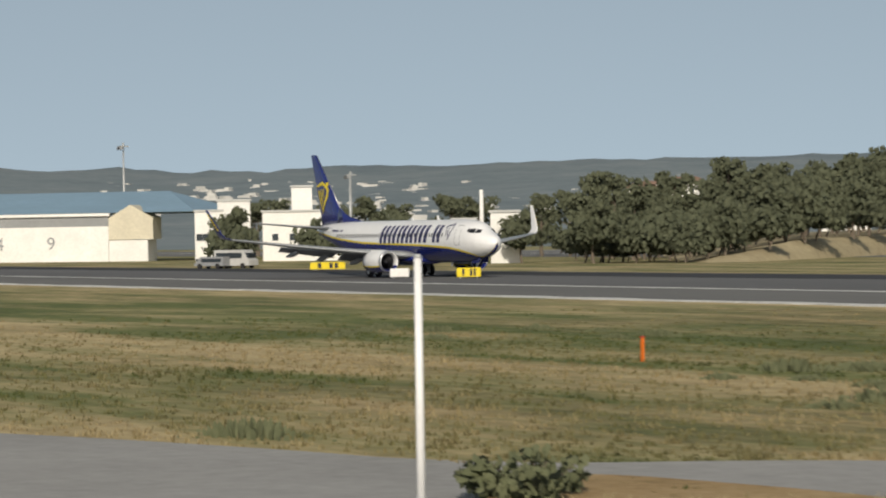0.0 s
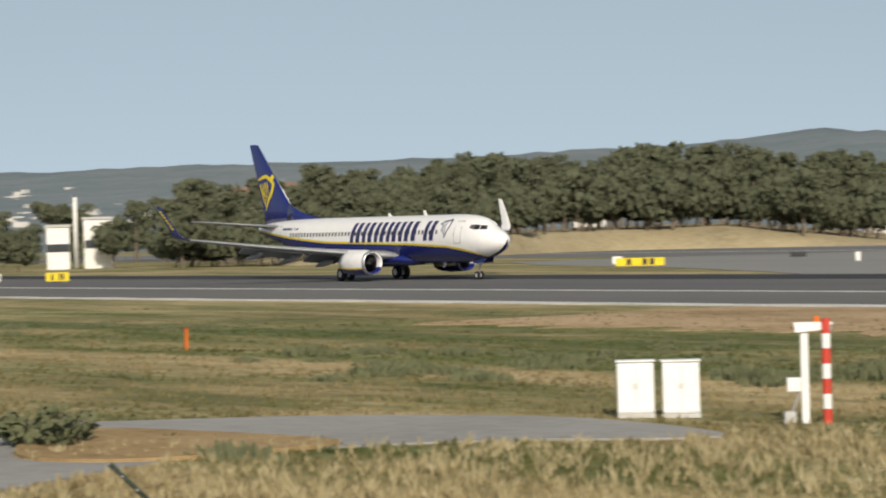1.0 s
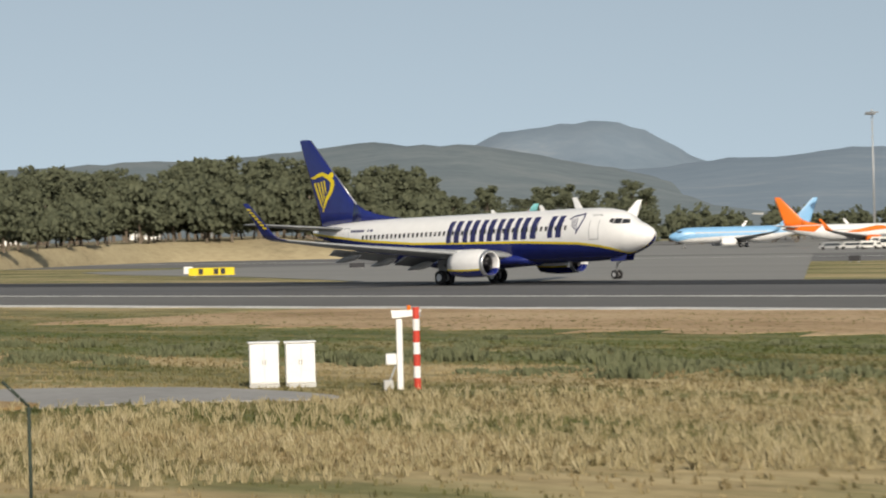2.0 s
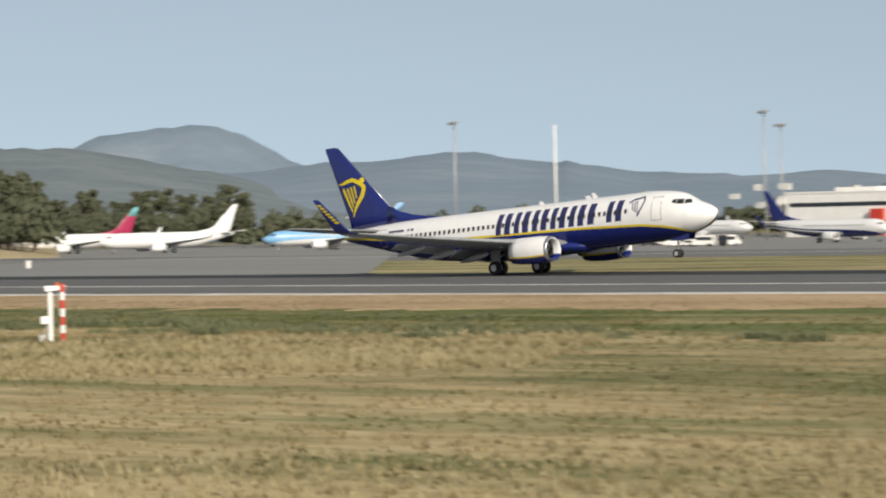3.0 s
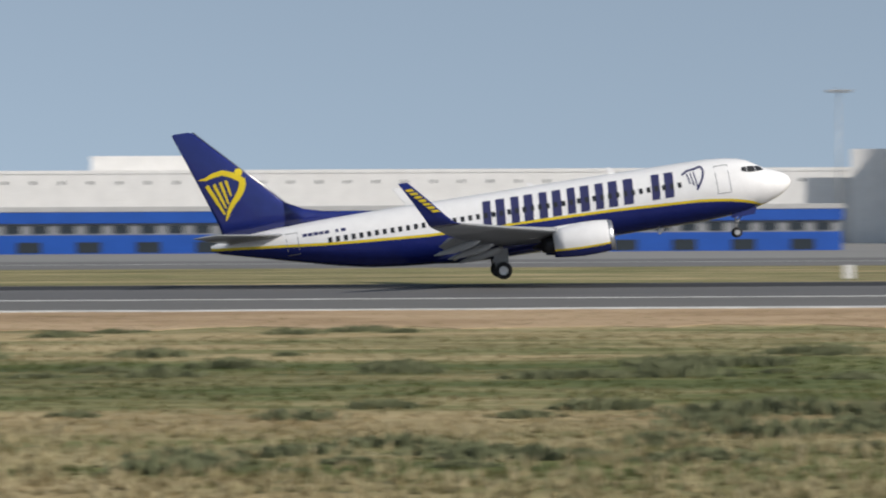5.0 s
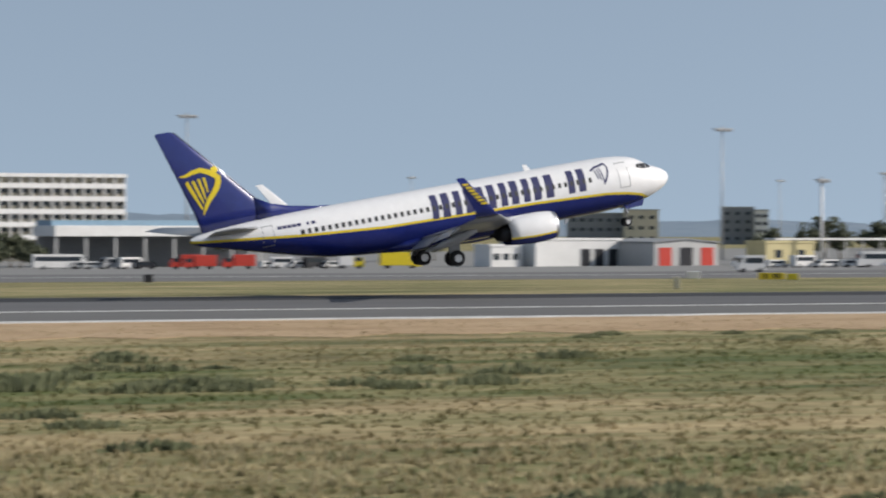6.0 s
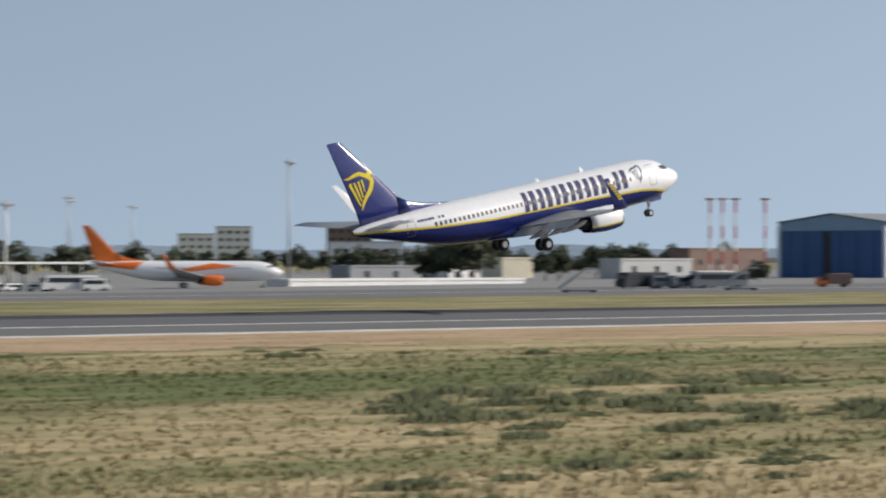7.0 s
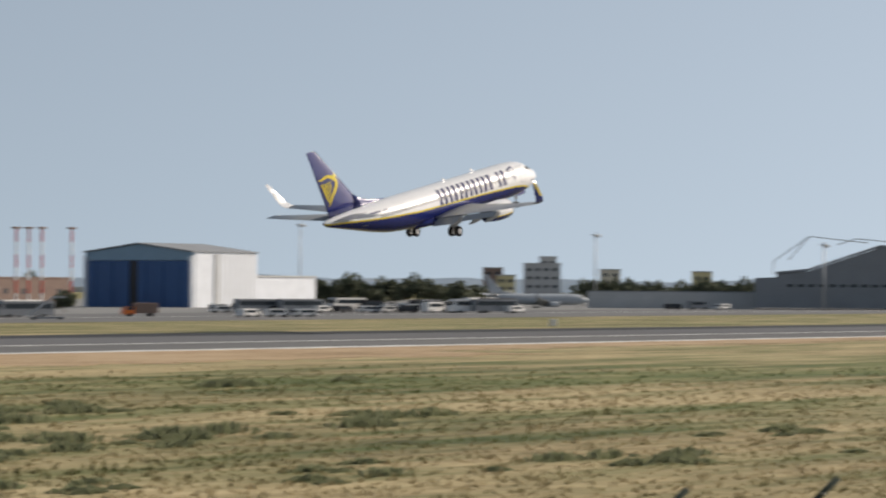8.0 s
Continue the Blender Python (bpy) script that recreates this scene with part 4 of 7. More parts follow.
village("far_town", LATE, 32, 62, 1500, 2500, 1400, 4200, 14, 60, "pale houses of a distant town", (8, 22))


def leaf_cloud(bm, centre, radii, n, size, rnd):
    """Leaves as small crossed blades spread through an uneven lobe."""
    for i in range(n):
        while True:
            p = Vector((rnd.uniform(-1, 1), rnd.uniform(-1, 1), rnd.uniform(-1, 1)))
            if 0.25 < p.length < 1:
                break
        c = Vector(centre) + Vector((p.x * radii[0], p.y * radii[1], p.z * radii[2]))
        s = size * rnd.uniform(0.6, 1.4)
        q = Euler((rnd.uniform(0, 3.1), rnd.uniform(0, 3.1), rnd.uniform(0, 3.1))).to_matrix()
        pts = [(-s, -0.35 * s, 0), (0.1 * s, -0.6 * s, 0.15 * s), (s, 0.0, 0), (0.0, 0.6 * s, 0.15 * s), (-0.7 * s, 0.4 * s, -0.1 * s)]
        bm.faces.new([bm.verts.new(c + q @ Vector(v)) for v in pts])


def tree(seed, height, spread, umbrella, m, label="dark green pine with an uneven crown", group="woodland trees"):
    rnd = random.Random(seed)
    t = thing("tree", m, label, "tree", group)
    bm = bmesh.new()
    x = y = 0.0
    z, r = -0.3, 0.03 * height
    limbs = []
    steps = 5
    fork = 0.55 if umbrella else 0.3
    for i in range(steps):
        nx, ny, nz = x + rnd.uniform(-0.25, 0.25), y + rnd.uniform(-0.25, 0.25), z + height * (fork + 0.3) / steps
        tube(bm, (x, y, z), (nx, ny, nz), r, r * 0.8, 8)
        x, y, z, r = nx, ny, nz, r * 0.8
        if nz > height * fork * 0.8:
            for k in range(2):
                a = rnd.uniform(0, 6.28)
                e = (x + math.cos(a) * spread * 0.6, y + math.sin(a) * spread * 0.6, z + height * rnd.uniform(0.08, 0.2))
                tube(bm, (x, y, z), e, r * 0.5, r * 0.15, 6)
                limbs.append(e)
    part("trunk", bm, BARK, t, "brown bark")
    bm = bmesh.new()
    for e in limbs + [(x, y, height * 0.9)]:
        w = spread * rnd.uniform(0.35, 0.6)
        leaf_cloud(bm, e, (w, w, w * (0.5 if umbrella else 0.75)), 64, 0.42, rnd)
    for i in range(5 if umbrella else 9):
        a = rnd.uniform(0, 6.28)
        d = spread * rnd.uniform(0.2, 0.75)
        zz = height * (rnd.uniform(0.75, 0.95) if umbrella else rnd.uniform(0.3, 0.9))
        w = spread * rnd.uniform(0.3, 0.5)
        leaf_cloud(bm, (math.cos(a) * d, math.sin(a) * d, zz), (w, w, w * 0.7), 58, 0.42, rnd)
    part("crown", bm, LEAVES, t)
    return t


def bank_foot(a):
    """Distance from the western stand to the foot of the grass bank, by compass heading."""
    k = min(1.0, max(0.0, (a + 58) / 7))
    return 395 + 205 * k * k * (3 - 2 * k)


def bank_top(a):
    k = min(1.0, max(0.0, (a + 59) / 3), max(0.0, (-46.4 - a) / 3.2))
    return -1.6 + (3.7 + 0.08 * max(0.0, a + 55)) * k


BANK = mottled("dry_bank_grass", [(0.33, (0.23, 0.19, 0.115)), (0.47, (0.35, 0.29, 0.18)), (0.65, (0.45, 0.38, 0.24))], 0.05, 0.6, stretch=(1, 1, 3), bump=0.3)


def grass_bank():
    """A low bank of dry grass that carries the pine wood."""
    rnd = random.Random(12)
    rings = []
    for i in range(61):
        a = -59.5 + 13.2 * i / 60
        s, c = math.sin(radians(a)), math.cos(radians(a))
        r, top = bank_foot(a), bank_top(a)
        rows = [(r - 4, -4.5), (r, -1.9 + 0.1 * rnd.random()), (r + 6, (top - 1.9) / 2 + 0.15 * rnd.random()), (r + 15, top - 0.2 + 0.2 * rnd.random()), (r + 40, top), (r + 230, top), (r + 260, -6)]
        rings.append([(EARLY[0] + d * s, EARLY[1] + d * c, z) for d, z in rows])
    tagged(part("grass_bank", lofted(bmesh.new(), rings, closed=False), BANK, smooth=True), "low bank of dry straw-coloured grass below the pines", "ground", kind="structure")


grass_bank()


def woodland():
    rnd = random.Random(5)
    kinds = [(11.5, 4.0, True), (12.5, 4.5, True), (9.0, 3.6, False), (7.0, 3.2, False), (13.5, 4.2, True), (5.0, 3.4, False)]
    protos = []

    far_trees = []

    def place(x, y, k, s, z=None, joined=False):
        m = pose(x, y, gz(x, y) if z is None else z, 0, 0, rnd.uniform(0, 360)) @ Matrix.Scale(s, 4)
        if len(protos) <= k:
            return
        if protos[k] is None:
            h, w, u = kinds[k]
            protos[k] = tree(k, h, w, u, m)
        elif joined:
            far_trees.append((k, m))
        else:
            copy_thing(protos[k], m)
    protos += [None] * len(kinds)
    # belt of pines beyond the taxiway, seen at the start
    a = -66.5
    while a < -42.5:
        for r0, ks, lift in ((392, (5, 3), 1.0), (402, (5, 5, 3), 1.1), (430, (0, 2, 3, 5), 0.9), (462, (0, 1, 2, 4), 1.0), (500, (0, 1, 4), 1.08)):
            if a < -60.2 and rnd.random() < 0.5:
                continue
            r = bank_foot(a) + 22 + (r0 - 392 + rnd.uniform(-10, 10)) * 1.2
            if a < -60.2 and rnd.random() < 0.55:
                r += 165
            if a > -46.6:
                r = (r0 + rnd.uniform(-10, 10)) * 2.4
            b = radians(a + rnd.uniform(-0.25, 0.25))
            place(EARLY[0] + r * math.sin(b), EARLY[1] + r * math.cos(b), rnd.choice(ks), rnd.uniform(0.8, 1.12) * lift * (1.3 if a > -46.6 else bank_foot(a) / 410), bank_top(a) if -58 < a < -46.6 else 0.4 - 0.0003 * r if a > -46.6 else None)
        a += 0.5 if a < -60 else 0.3
    # the line of trees behind the parked aircraft
    a = -42.5
    while a < -19:
        for r0 in (960, 1040):
            b = radians(a + rnd.uniform(-0.2, 0.2))
            place((r0 + rnd.uniform(-20, 20)) * math.sin(b), (r0 + rnd.uniform(-20, 20)) * math.cos(b), rnd.choice((2, 3, 3, 5)), rnd.uniform(1.05, 1.3), joined=True)
        a += 0.2
    # single trees and clumps round the sheds and hangars
    for (x, y, z), k, s in (((248.1, 654.5, -3.57), 2, 1.55), ((250.8, 655.7, -3.56), 2, 1.5), ((266.0, 669.1, -3.45), 2, 1.35), ((265.2, 670.5, -3.45), 3, 1.5),
                            ((314.4, 691.9, -3.07), 2, 1.0), ((321.6, 694.1, -3.02), 3, 1.1), ((305.3, 685.0, -3.14), 3, 1.1),
                            ((390.2, 652.2, -2.49), 2, 0.8), ((396.3, 654.3, -2.44), 3, 1.0), ((400.9, 645.7, -2.40), 2, 1.1), ((409.8, 651.9, -2.33), 0, 0.9), ((410.1, 645.8, -2.33), 2, 1.1), ((421.7, 644.2, -2.24), 3, 1.2), ((428.0, 646.1, -2.19), 3, 1.2),
                            ((448.7, 537.3, -1.56), 2, 1.05), ((452.2, 536.9, -1.54), 2, 1.15), ((453.1, 533.6, -1.52), 3, 1.2), ((448.6, 524.3, -1.50), 2, 1.7), ((452.3, 523.7, -1.47), 2, 1.65), ((457.0, 530.2, -1.48), 2, 1.3),
                            ((483.3, 533.7, -1.34), 2, 0.95), ((486.8, 533.2, -1.32), 2, 1.0), ((476.0, 457.2, -1.05), 5, 0.8), ((540.0, 590.3, -1.19), 3, 1.1), ((560.2, 598.8, -1.14), 3, 1.1), ((566.8, 592.6, -1.12), 3, 1.1)):
        place(x, y, k, s, z)
    for t, x0, x1, r0, n in ((5.3, 1180, 1568, 640, 16), (5.3, 0, 190, 690, 10), (5.3, 410, 560, 690, 4), (8.0, 480, 860, 1000, 34), (8.0, 1020, 1340, 1000, 34), (7.2, 340, 1050, 1000, 34), (6.7, 480, 1100, 1000, 26)):
        yaw = {5.3: 9.37, 8.0: 53.18, 7.2: 43.3, 6.7: 35.6}[t]
        for i in range(n):
            b = radians(yaw) + math.atan((x0 + (x1 - x0) * (i + rnd.random()) / n - 784) / 5409)
            r = r0 + rnd.uniform(-25, 25)
            place(r * math.sin(b), r * math.cos(b), rnd.choice((2, 3, 3, 5) if r0 > 900 else (3, 5)), rnd.uniform(0.85, 1.15), joined=r0 > 900)
    # far belts, past counting, in one piece
    bm = bmesh.new()
    for k, m in far_trees:
        for ob in protos[k].children:
            me = ob.data.copy()
            me.transform(m)
            for f in me.polygons:
                f.material_index = int(ob.name.startswith("trunk"))
            if ob.name.startswith("crown"):       # far off, a third of the leaves will do, each larger
                verts = [v.co for v in me.vertices]
                kept = [f.vertices[:] for i, f in enumerate(me.polygons) if i % 3 == 0]
                for f in kept:
                    mid = sum((verts[i] for i in f), Vector()) / len(f)
                    bm.faces.new([bm.verts.new(mid + (verts[i] - mid) * 1.7) for i in f])
            else:
                bm.from_mesh(me)
            bpy.data.meshes.remove(me)
    tagged(part("far_woods", bm, [LEAVES, BARK]), "belts of far pines behind the airport", "woods", kind="stuff")


woodland()


# ---- buildings ----
def panes(parent, x0, x1, z0, z1, y, cols, rows, w, h, name="window", material=None, axis="y"):
    """A grid of single windows that share one mesh, on a wall facing -y (or -x)."""
    bm = boxed(-w / 2, -0.06, -h / 2, w / 2, 0.06, h / 2) if axis == "y" else boxed(-0.06, -w / 2, -h / 2, 0.06, w / 2, h / 2)
    first = part(name, bm, material or PANE, parent)
    for i in range(cols):
        for j in range(rows):
            u, v = x0 + (x1 - x0) * (i + 0.5) / cols, z0 + (z1 - z0) * (j + 0.5) / rows
            at = (u, y, v) if axis == "y" else (y, u, v)
            if i == j == 0:
                ob = first
            else:
                ob = new(name, first.data)
                ob.parent = parent
            ob.location = at


def building(name, x0, x1, y0, y1, top, wall, label, category="building", roof=None, cols=0, rows=0, win=(1.4, 1.3), parapet=0.5, side_cols=0, group=""):
    """A flat-roofed block with a coping and windows in its front."""
    zb = min(gz(x0, y0), gz(x1, y1)) - 0.2
    b = thing(name, pose((x0 + x1) / 2, y0, zb), label, category, group)
    w, d, h = (x1 - x0) / 2, y1 - y0, top - zb
    wall_ob = part("wall", boxed(-w, 0, 0, w, d, h, bevel=0.05), wall, b)
    bm = bmesh.new()
    for a in ((-w - 0.15, -0.15, w + 0.15, 0.25), (-w - 0.15, d - 0.25, w + 0.15, d + 0.15), (-w - 0.15, 0.25, -w + 0.25, d - 0.25), (w - 0.25, 0.25, w + 0.15, d - 0.25)):
        box(bm, a[0], a[1], h + 0.004, a[2], a[3], h + parapet)
    part("roof", bm, roof or wall, b, "coping round the flat roof")
    if cols:
        panes(b, -w * 0.95, w * 0.95, h * 0.12, h * 0.95, -0.01, cols, rows, *win)
    if side_cols:
        panes(b, d * 0.05, d * 0.95, h * 0.12, h * 0.95, -w - 0.01, side_cols, rows, *win, axis="x")
    return b


def gabled(name, x, y, turn, w, d, eaves, ridge_h, wall, roof, label, category="house", cols=2, rows=1, z=None, group=""):
    """A house or shed with a pitched roof that overhangs its walls."""
    b = thing(name, pose(x, y, gz(x, y) if z is None else z, 0, 0, turn), label, category, group)
    bm = extruded(bmesh.new(), [(-d / 2, -3), (d / 2, -3), (d / 2, eaves), (0, ridge_h - 0.15), (-d / 2, eaves)], w, axis="x")
    part("wall", bm, wall, b)
    bm = bmesh.new()
    k = (ridge_h - eaves) / (d / 2)
    for s in (-1, 1):
        e = d / 2 + 0.5
        lofted(bm, [[(-w / 2 - 0.4, s * e, eaves - 0.5 * k), (-w / 2 - 0.4, 0, ridge_h), (-w / 2 - 0.4, 0, ridge_h + 0.2), (-w / 2 - 0.4, s * e, eaves - 0.5 * k + 0.2)],
                    [(w / 2 + 0.4, s * e, eaves - 0.5 * k), (w / 2 + 0.4, 0, ridge_h), (w / 2 + 0.4, 0, ridge_h + 0.2), (w / 2 + 0.4, s * e, eaves - 0.5 * k + 0.2)]])
    part("roof", bm, roof, b, "pitched roof")
    if cols:
        panes(b, -w * 0.45, w * 0.45, eaves * 0.2, eaves * 0.95, -d / 2 - 0.02, cols, rows, 1.2, 1.2)
    return b


def early_buildings():
    # long hangar with a faded blue roof and painted bay numbers
    px, py, pz = (-571.0, 238.9, -0.20)
    h = thing("hangar", pose(px, py, gz(px, py) - 0.5, 0, 0, 57), "long white hangar with a faded blue pitched roof", "hangar")
    part("wall", boxed(-36, -0.15, 0, 14.5, 22, 6.6), RENDERWALL, h)
    part("clerestory", boxed(-36, -0.1, 6.61, 14.5, 21.9, 8.4), GREYWALL, h, "grey band below the roof")
    part("gutter", boxed(-36.3, -0.6, 8.41, 14.8, 0.4, 8.9), RENDERWALL, h, "white gutter board")
    bm = lofted(bmesh.new(), [[(-36.5, -0.5, 8.95), (-36.5, 30, 13.0), (-36.5, 60, 8.95)], [(30, -0.5, 8.95), (20, 30, 13.0), (30, 60, 8.95)]])
    part("roof", bm, BLUEROOF, h, "faded blue metal roof")
    bm = extruded(bmesh.new(), [(14.6, 4.2), (22.5, 4.2), (22.5, 8.0), (18.5, 10.3), (14.6, 8.0)], 8.0)
    bmesh.ops.translate(bm, verts=bm.verts, vec=(0, 3.5, 0))
    part("gable", bm, CREAM, h, "weathered gable wall")
    part("annexe", boxed(14.6, -0.3, 0, 21.5, 8, 4.1), RENDERWALL, h, "low white annexe")
    for ch, x in (("4", -5.0), ("9", 4.2)):
        cu = bpy.data.curves.new("number", "FONT")
        cu.body, cu.size, cu.extrude, cu.align_x = ch, 3.2, 0.01, "CENTER"
        cu.materials.append(GREYWALL)
        ob = new("bay_number", cu)
        ob.parent = h
        ob.matrix_local = pose(x, -0.2, 2.6, 90, 0, 0)
        tagged(ob, "dark painted bay number")
    # white blocks among the trees
    for nm, t, x0, x1, ytop, R, lab in (("warehouse", 0.6, 118, 250, 388, 520, "low white warehouse among trees"), ("tower_block", 0.6, 168, 204, 346, 528, "narrow white tower on a warehouse"),
                                        ("white_house", 0.6, 40, 96, 368, 540, "white cubic house among trees"), ("white_house", 0.6, 0, 48, 385, 520, "white cubic house with a low wing"), ("site_hut", 1.0, 150, 200, 382, 430, "white flat-roofed hut among pines"),
                                        ("site_hut", 1.0, 84, 124, 394, 425, "white hut with a shallow roof")):
        yw = {0.6: -58.66, 1.0: -54.91}[t]
        hz = {0.6: 405, 1.0: 392}[t]
        a = radians(yw) + math.atan(((x0 + x1) / 2 - 784) / 5409)
        w = (x1 - x0) / 5409 * R
        x, y = EARLY[0] + R * math.sin(a), EARLY[1] + R * math.cos(a)
        top = 4.93 + R * (hz + 14 - ytop) / 5409
        b = thing(nm, pose(x, y, gz(x, y) - 0.3, 0, 0, -math.degrees(a)), lab, "building")
        part("wall", boxed(-w / 2, 0, 0, w / 2, 6, top - gz(x, y), bevel=0.06), RENDERWALL, b)
        part("roof", boxed(-w / 2 - 0.2, -0.2, top - gz(x, y) + 0.004, w / 2 + 0.2, 6.2, top - gz(x, y) + 0.35), PALEGREY, b)
        panes(b, -w * 0.45, w * 0.45, 1.0, max(3.0, (top - gz(x, y)) * 0.9), -0.02, 4, 1, 1.0, 1.1)
    # villas with terracotta roofs showing over the pines, and a water tank
    for (x, y, z), w in (((-813.0, 516.0, 13.7), 13.0), ((-782.0, 563.2, 13.4), 14.0), ((-795.4, 629.3, 13.2), 10.0), ((-807.7, 524.5, 14.7), 15.0)):
        b = thing("villa", pose(x, y, z - 6, 0, 0, 55), "white villa with a terracotta hipped roof above the trees", "house", "villas over the pines")
        part("wall", boxed(-w / 2, -4, -10, w / 2, 4, 7.0), RENDERWALL, b)
        part("roof", lofted(bmesh.new(), [[(-w / 2 - 0.6, -4.6, 7.01), (w / 2 + 0.6, -4.6, 7.01), (w / 2 + 0.6, 4.6, 7.01), (-w / 2 - 0.6, 4.6, 7.01)], [(-w / 2 + 3.5, -0.2, 9.0), (w / 2 - 3.5, -0.2, 9.0), (w / 2 - 3.5, 0.2, 9.0), (-w / 2 + 3.5, 0.2, 9.0)]]), TERRACOTTA, b)
        panes(b, -w * 0.45, w * 0.45, 3.6, 6.4, -4.03, 5, 1, 1.2, 1.5)
    x, y, z = (-821.3, 677.0, 22.2)
    b = thing("water_tower", pose(x, y, z - 30), "square white water tank on a short tower", "tower")
    part("tank", boxed(-1.9, -1.9, 28.6, 1.9, 1.9, 31.6, bevel=0.1), RENDERWALL, b)
    part("shaft", boxed(-0.55, -0.55, 0, 0.55, 0.55, 28.59), GREYWALL, b)


def terminal_area():
    # low white terminal wing with a red stair block
    b = building("terminal_wing", -486.2, -434.4, 760, 790, 9.0, RENDERWALL, "low white terminal wing with rows of windows", cols=22, rows=2, win=(2.2, 1.2))
    x = -454.9
    part("stair_block", boxed(x - 2.0 - b.location.x, -1.8, 0, x + 2.0 - b.location.x, -0.1, 8.0), REDPAINT, b, "red stair block")
    part("penthouse", boxed(-14, 8, 12.8, 0, 18, 14.4), RENDERWALL, b)
    # glazed terminal hall: deep roof edge, mullions and panes
    x0, x1 = -464.9, -271.0
    zb = gz(x0, 820) - 0.2
    h = thing("terminal_hall", pose((x0 + x1) / 2, 820, zb), "long terminal hall with a tinted glass curtain wall", "terminal")
    w = (x1 - x0) / 2
    part("core", boxed(-w, 2, 0, w, 40, 16.5), GREYWALL, h, "dark interior behind the glass")
    part("roof", boxed(-w - 1, -1.5, 16.51, w + 1, 41, 18.0, bevel=0.1), PALEGREY, h, "pale flat roof edge")
    panes(h, -w, w, 1.0, 16.3, 0.6, 50, 6, 2 * w / 50 - 0.25, 2.4, "glass_pane", GREENGLASS)
    bm = bmesh.new()
    for i in range(51):
        u = -w + 2 * w * i / 50
        box(bm, u - 0.16, 0.1, 0, u + 0.16, 0.55, 16.5)
    for j in range(7):
        box(bm, -w, 0.2, 0.95 + j * 2.55, w, 0.5, 1.15 + j * 2.55)
    tagged(part("mullions", bm, PALEGREY, h, "pale grid of mullions"), kind="stuff")
    # white terraced car park
    x0, x1 = -275.3, -150.1
    zb = gz(x0, 700) - 0.2
    h = thing("car_park", pose((x0 + x1) / 2, 700, zb), "white multi-storey building with long open terraces", "building")
    w = (x1 - x0) / 2
    # Solid grey block stands in for the shade inside the open floors.
    part("core", boxed(-w + 1, 3, 0, w - 1, 30, 11.5), GREYWALL, h, "recess behind the terraces, painted grey for shade")
    for k, z in enumerate((2.2, 5.6, 9.0, 11.9)):
        part("terrace", boxed(-w + 2.2 * (k == 3), -0.5, z, w, 30.2, z + 1.35, bevel=0.06), RENDERWALL, h, "white parapet")
    for i in range(26):
        u = -w + 1.5 + (2 * w - 3) * i / 25
        if i == 0:
            first = part("column", boxed(-0.25, 0.6, 0, 0.25, 1.1, 11.9), RENDERWALL, h)
            first.location.x = u
        else:
            c = new("column", first.data)
            c.parent = h
            c.location.x = u
    part("stair_head", boxed(-w + 17, 6, 13.26, -w + 24, 14, 17.2, bevel=0.1), RENDERWALL, h, "white stair head on the roof")
    part("stair_head", boxed(w - 40, 8, 13.26, w - 22, 16, 15.8, bevel=0.1), PALEGREY, h, "grey plant room on the roof")
    # control tower
    x, y, z = (-189.9, 930.8, -3.57)
    tw = thing("control_tower", pose(x, y, z), "pale concrete airport control tower with two glazed decks", "tower")
    part("shaft", lathe([(0, 3.4), (30.5, 2.9)], 24, "z"), RENDERWALL, tw, smooth=True)
    part("lower_deck", lathe([(29.6, 3.0), (31.2, 7.6), (33.0, 8.2), (33.02, 7.5)], 28, "z"), RENDERWALL, tw)
    part("lower_glazing", lathe([(32.9, 7.4), (35.6, 7.6)], 28, "z"), GREENGLASS, tw, "dark band of windows")
    part("upper_deck", lathe([(35.61, 8.2), (38.2, 8.2), (38.8, 5.0), (41.2, 4.6), (41.4, 4.2)], 28, "z"), RENDERWALL, tw)
    part("cab_glazing", lathe([(41.41, 3.9), (43.4, 4.3)], 20, "z"), PANE, tw, "dark sloping cab windows")
    part("cab_roof", lathe([(43.41, 4.6), (44.6, 4.4), (45.2, 2.5)], 20, "z"), RENDERWALL, tw)
    bm = bmesh.new()
    tube(bm, (0, 0, 45.2), (0, 0, 49.5), 0.18)
    tube(bm, (-1.6, 0, 48.9), (1.6, 0, 48.9), 0.14)
    part("aerial", bm, GALV, tw, "roof aerial")
    # bright blue pier building
    x0, x1 = -127.7, 100.7
    zb = gz(x0, 640) - 0.2
    h = thing("pier_building", pose((x0 + x1) / 2, 640, zb), "bright blue pier building with a long window band", "terminal")
    w = (x1 - x0) / 2
    part("wall", boxed(-w, 0, 0, w, 22, 4.2), BLUEWALL, h)
    part("window_band", boxed(-w + 0.3, 0.25, 4.21, w - 0.3, 21.8, 6.6), GREYWALL, h, "grey recessed window band")
    panes(h, -w + 1, w - 1, 4.4, 6.4, 0.18, 40, 1, 3.2, 1.7)
    part("fascia", boxed(-w - 0.3, -0.3, 6.61, w + 0.3, 22.2, 9.0, bevel=0.06), BLUEWALL, h, "bright blue fascia")
    part("coping", boxed(-w - 0.4, -0.4, 9.01, w + 0.4, 22.3, 10.1, bevel=0.06), PALEGREY, h, "pale roof edge")
    panes(h, -w + 2, w - 2, 0.4, 2.8, -0.02, 18, 1, 5.0, 2.2, "dock_opening")
    for t, xx in ((4.2, 1462), (4.2, 1512), (5.3, 185), (5.3, 240), (5.3, 10)):
        xw = (xx - 784) / 5409
        a = radians(-16.92 if t == 4.2 else 9.37) + math.atan(xw)
        px, py = 600 * math.tan(a), 600
        j = thing("jet_bridge", pose(px, py, gz(px, py)), "grey boarding bridge with a boxy cab on a wheeled column", "jet bridge", "boarding bridges at the pier")
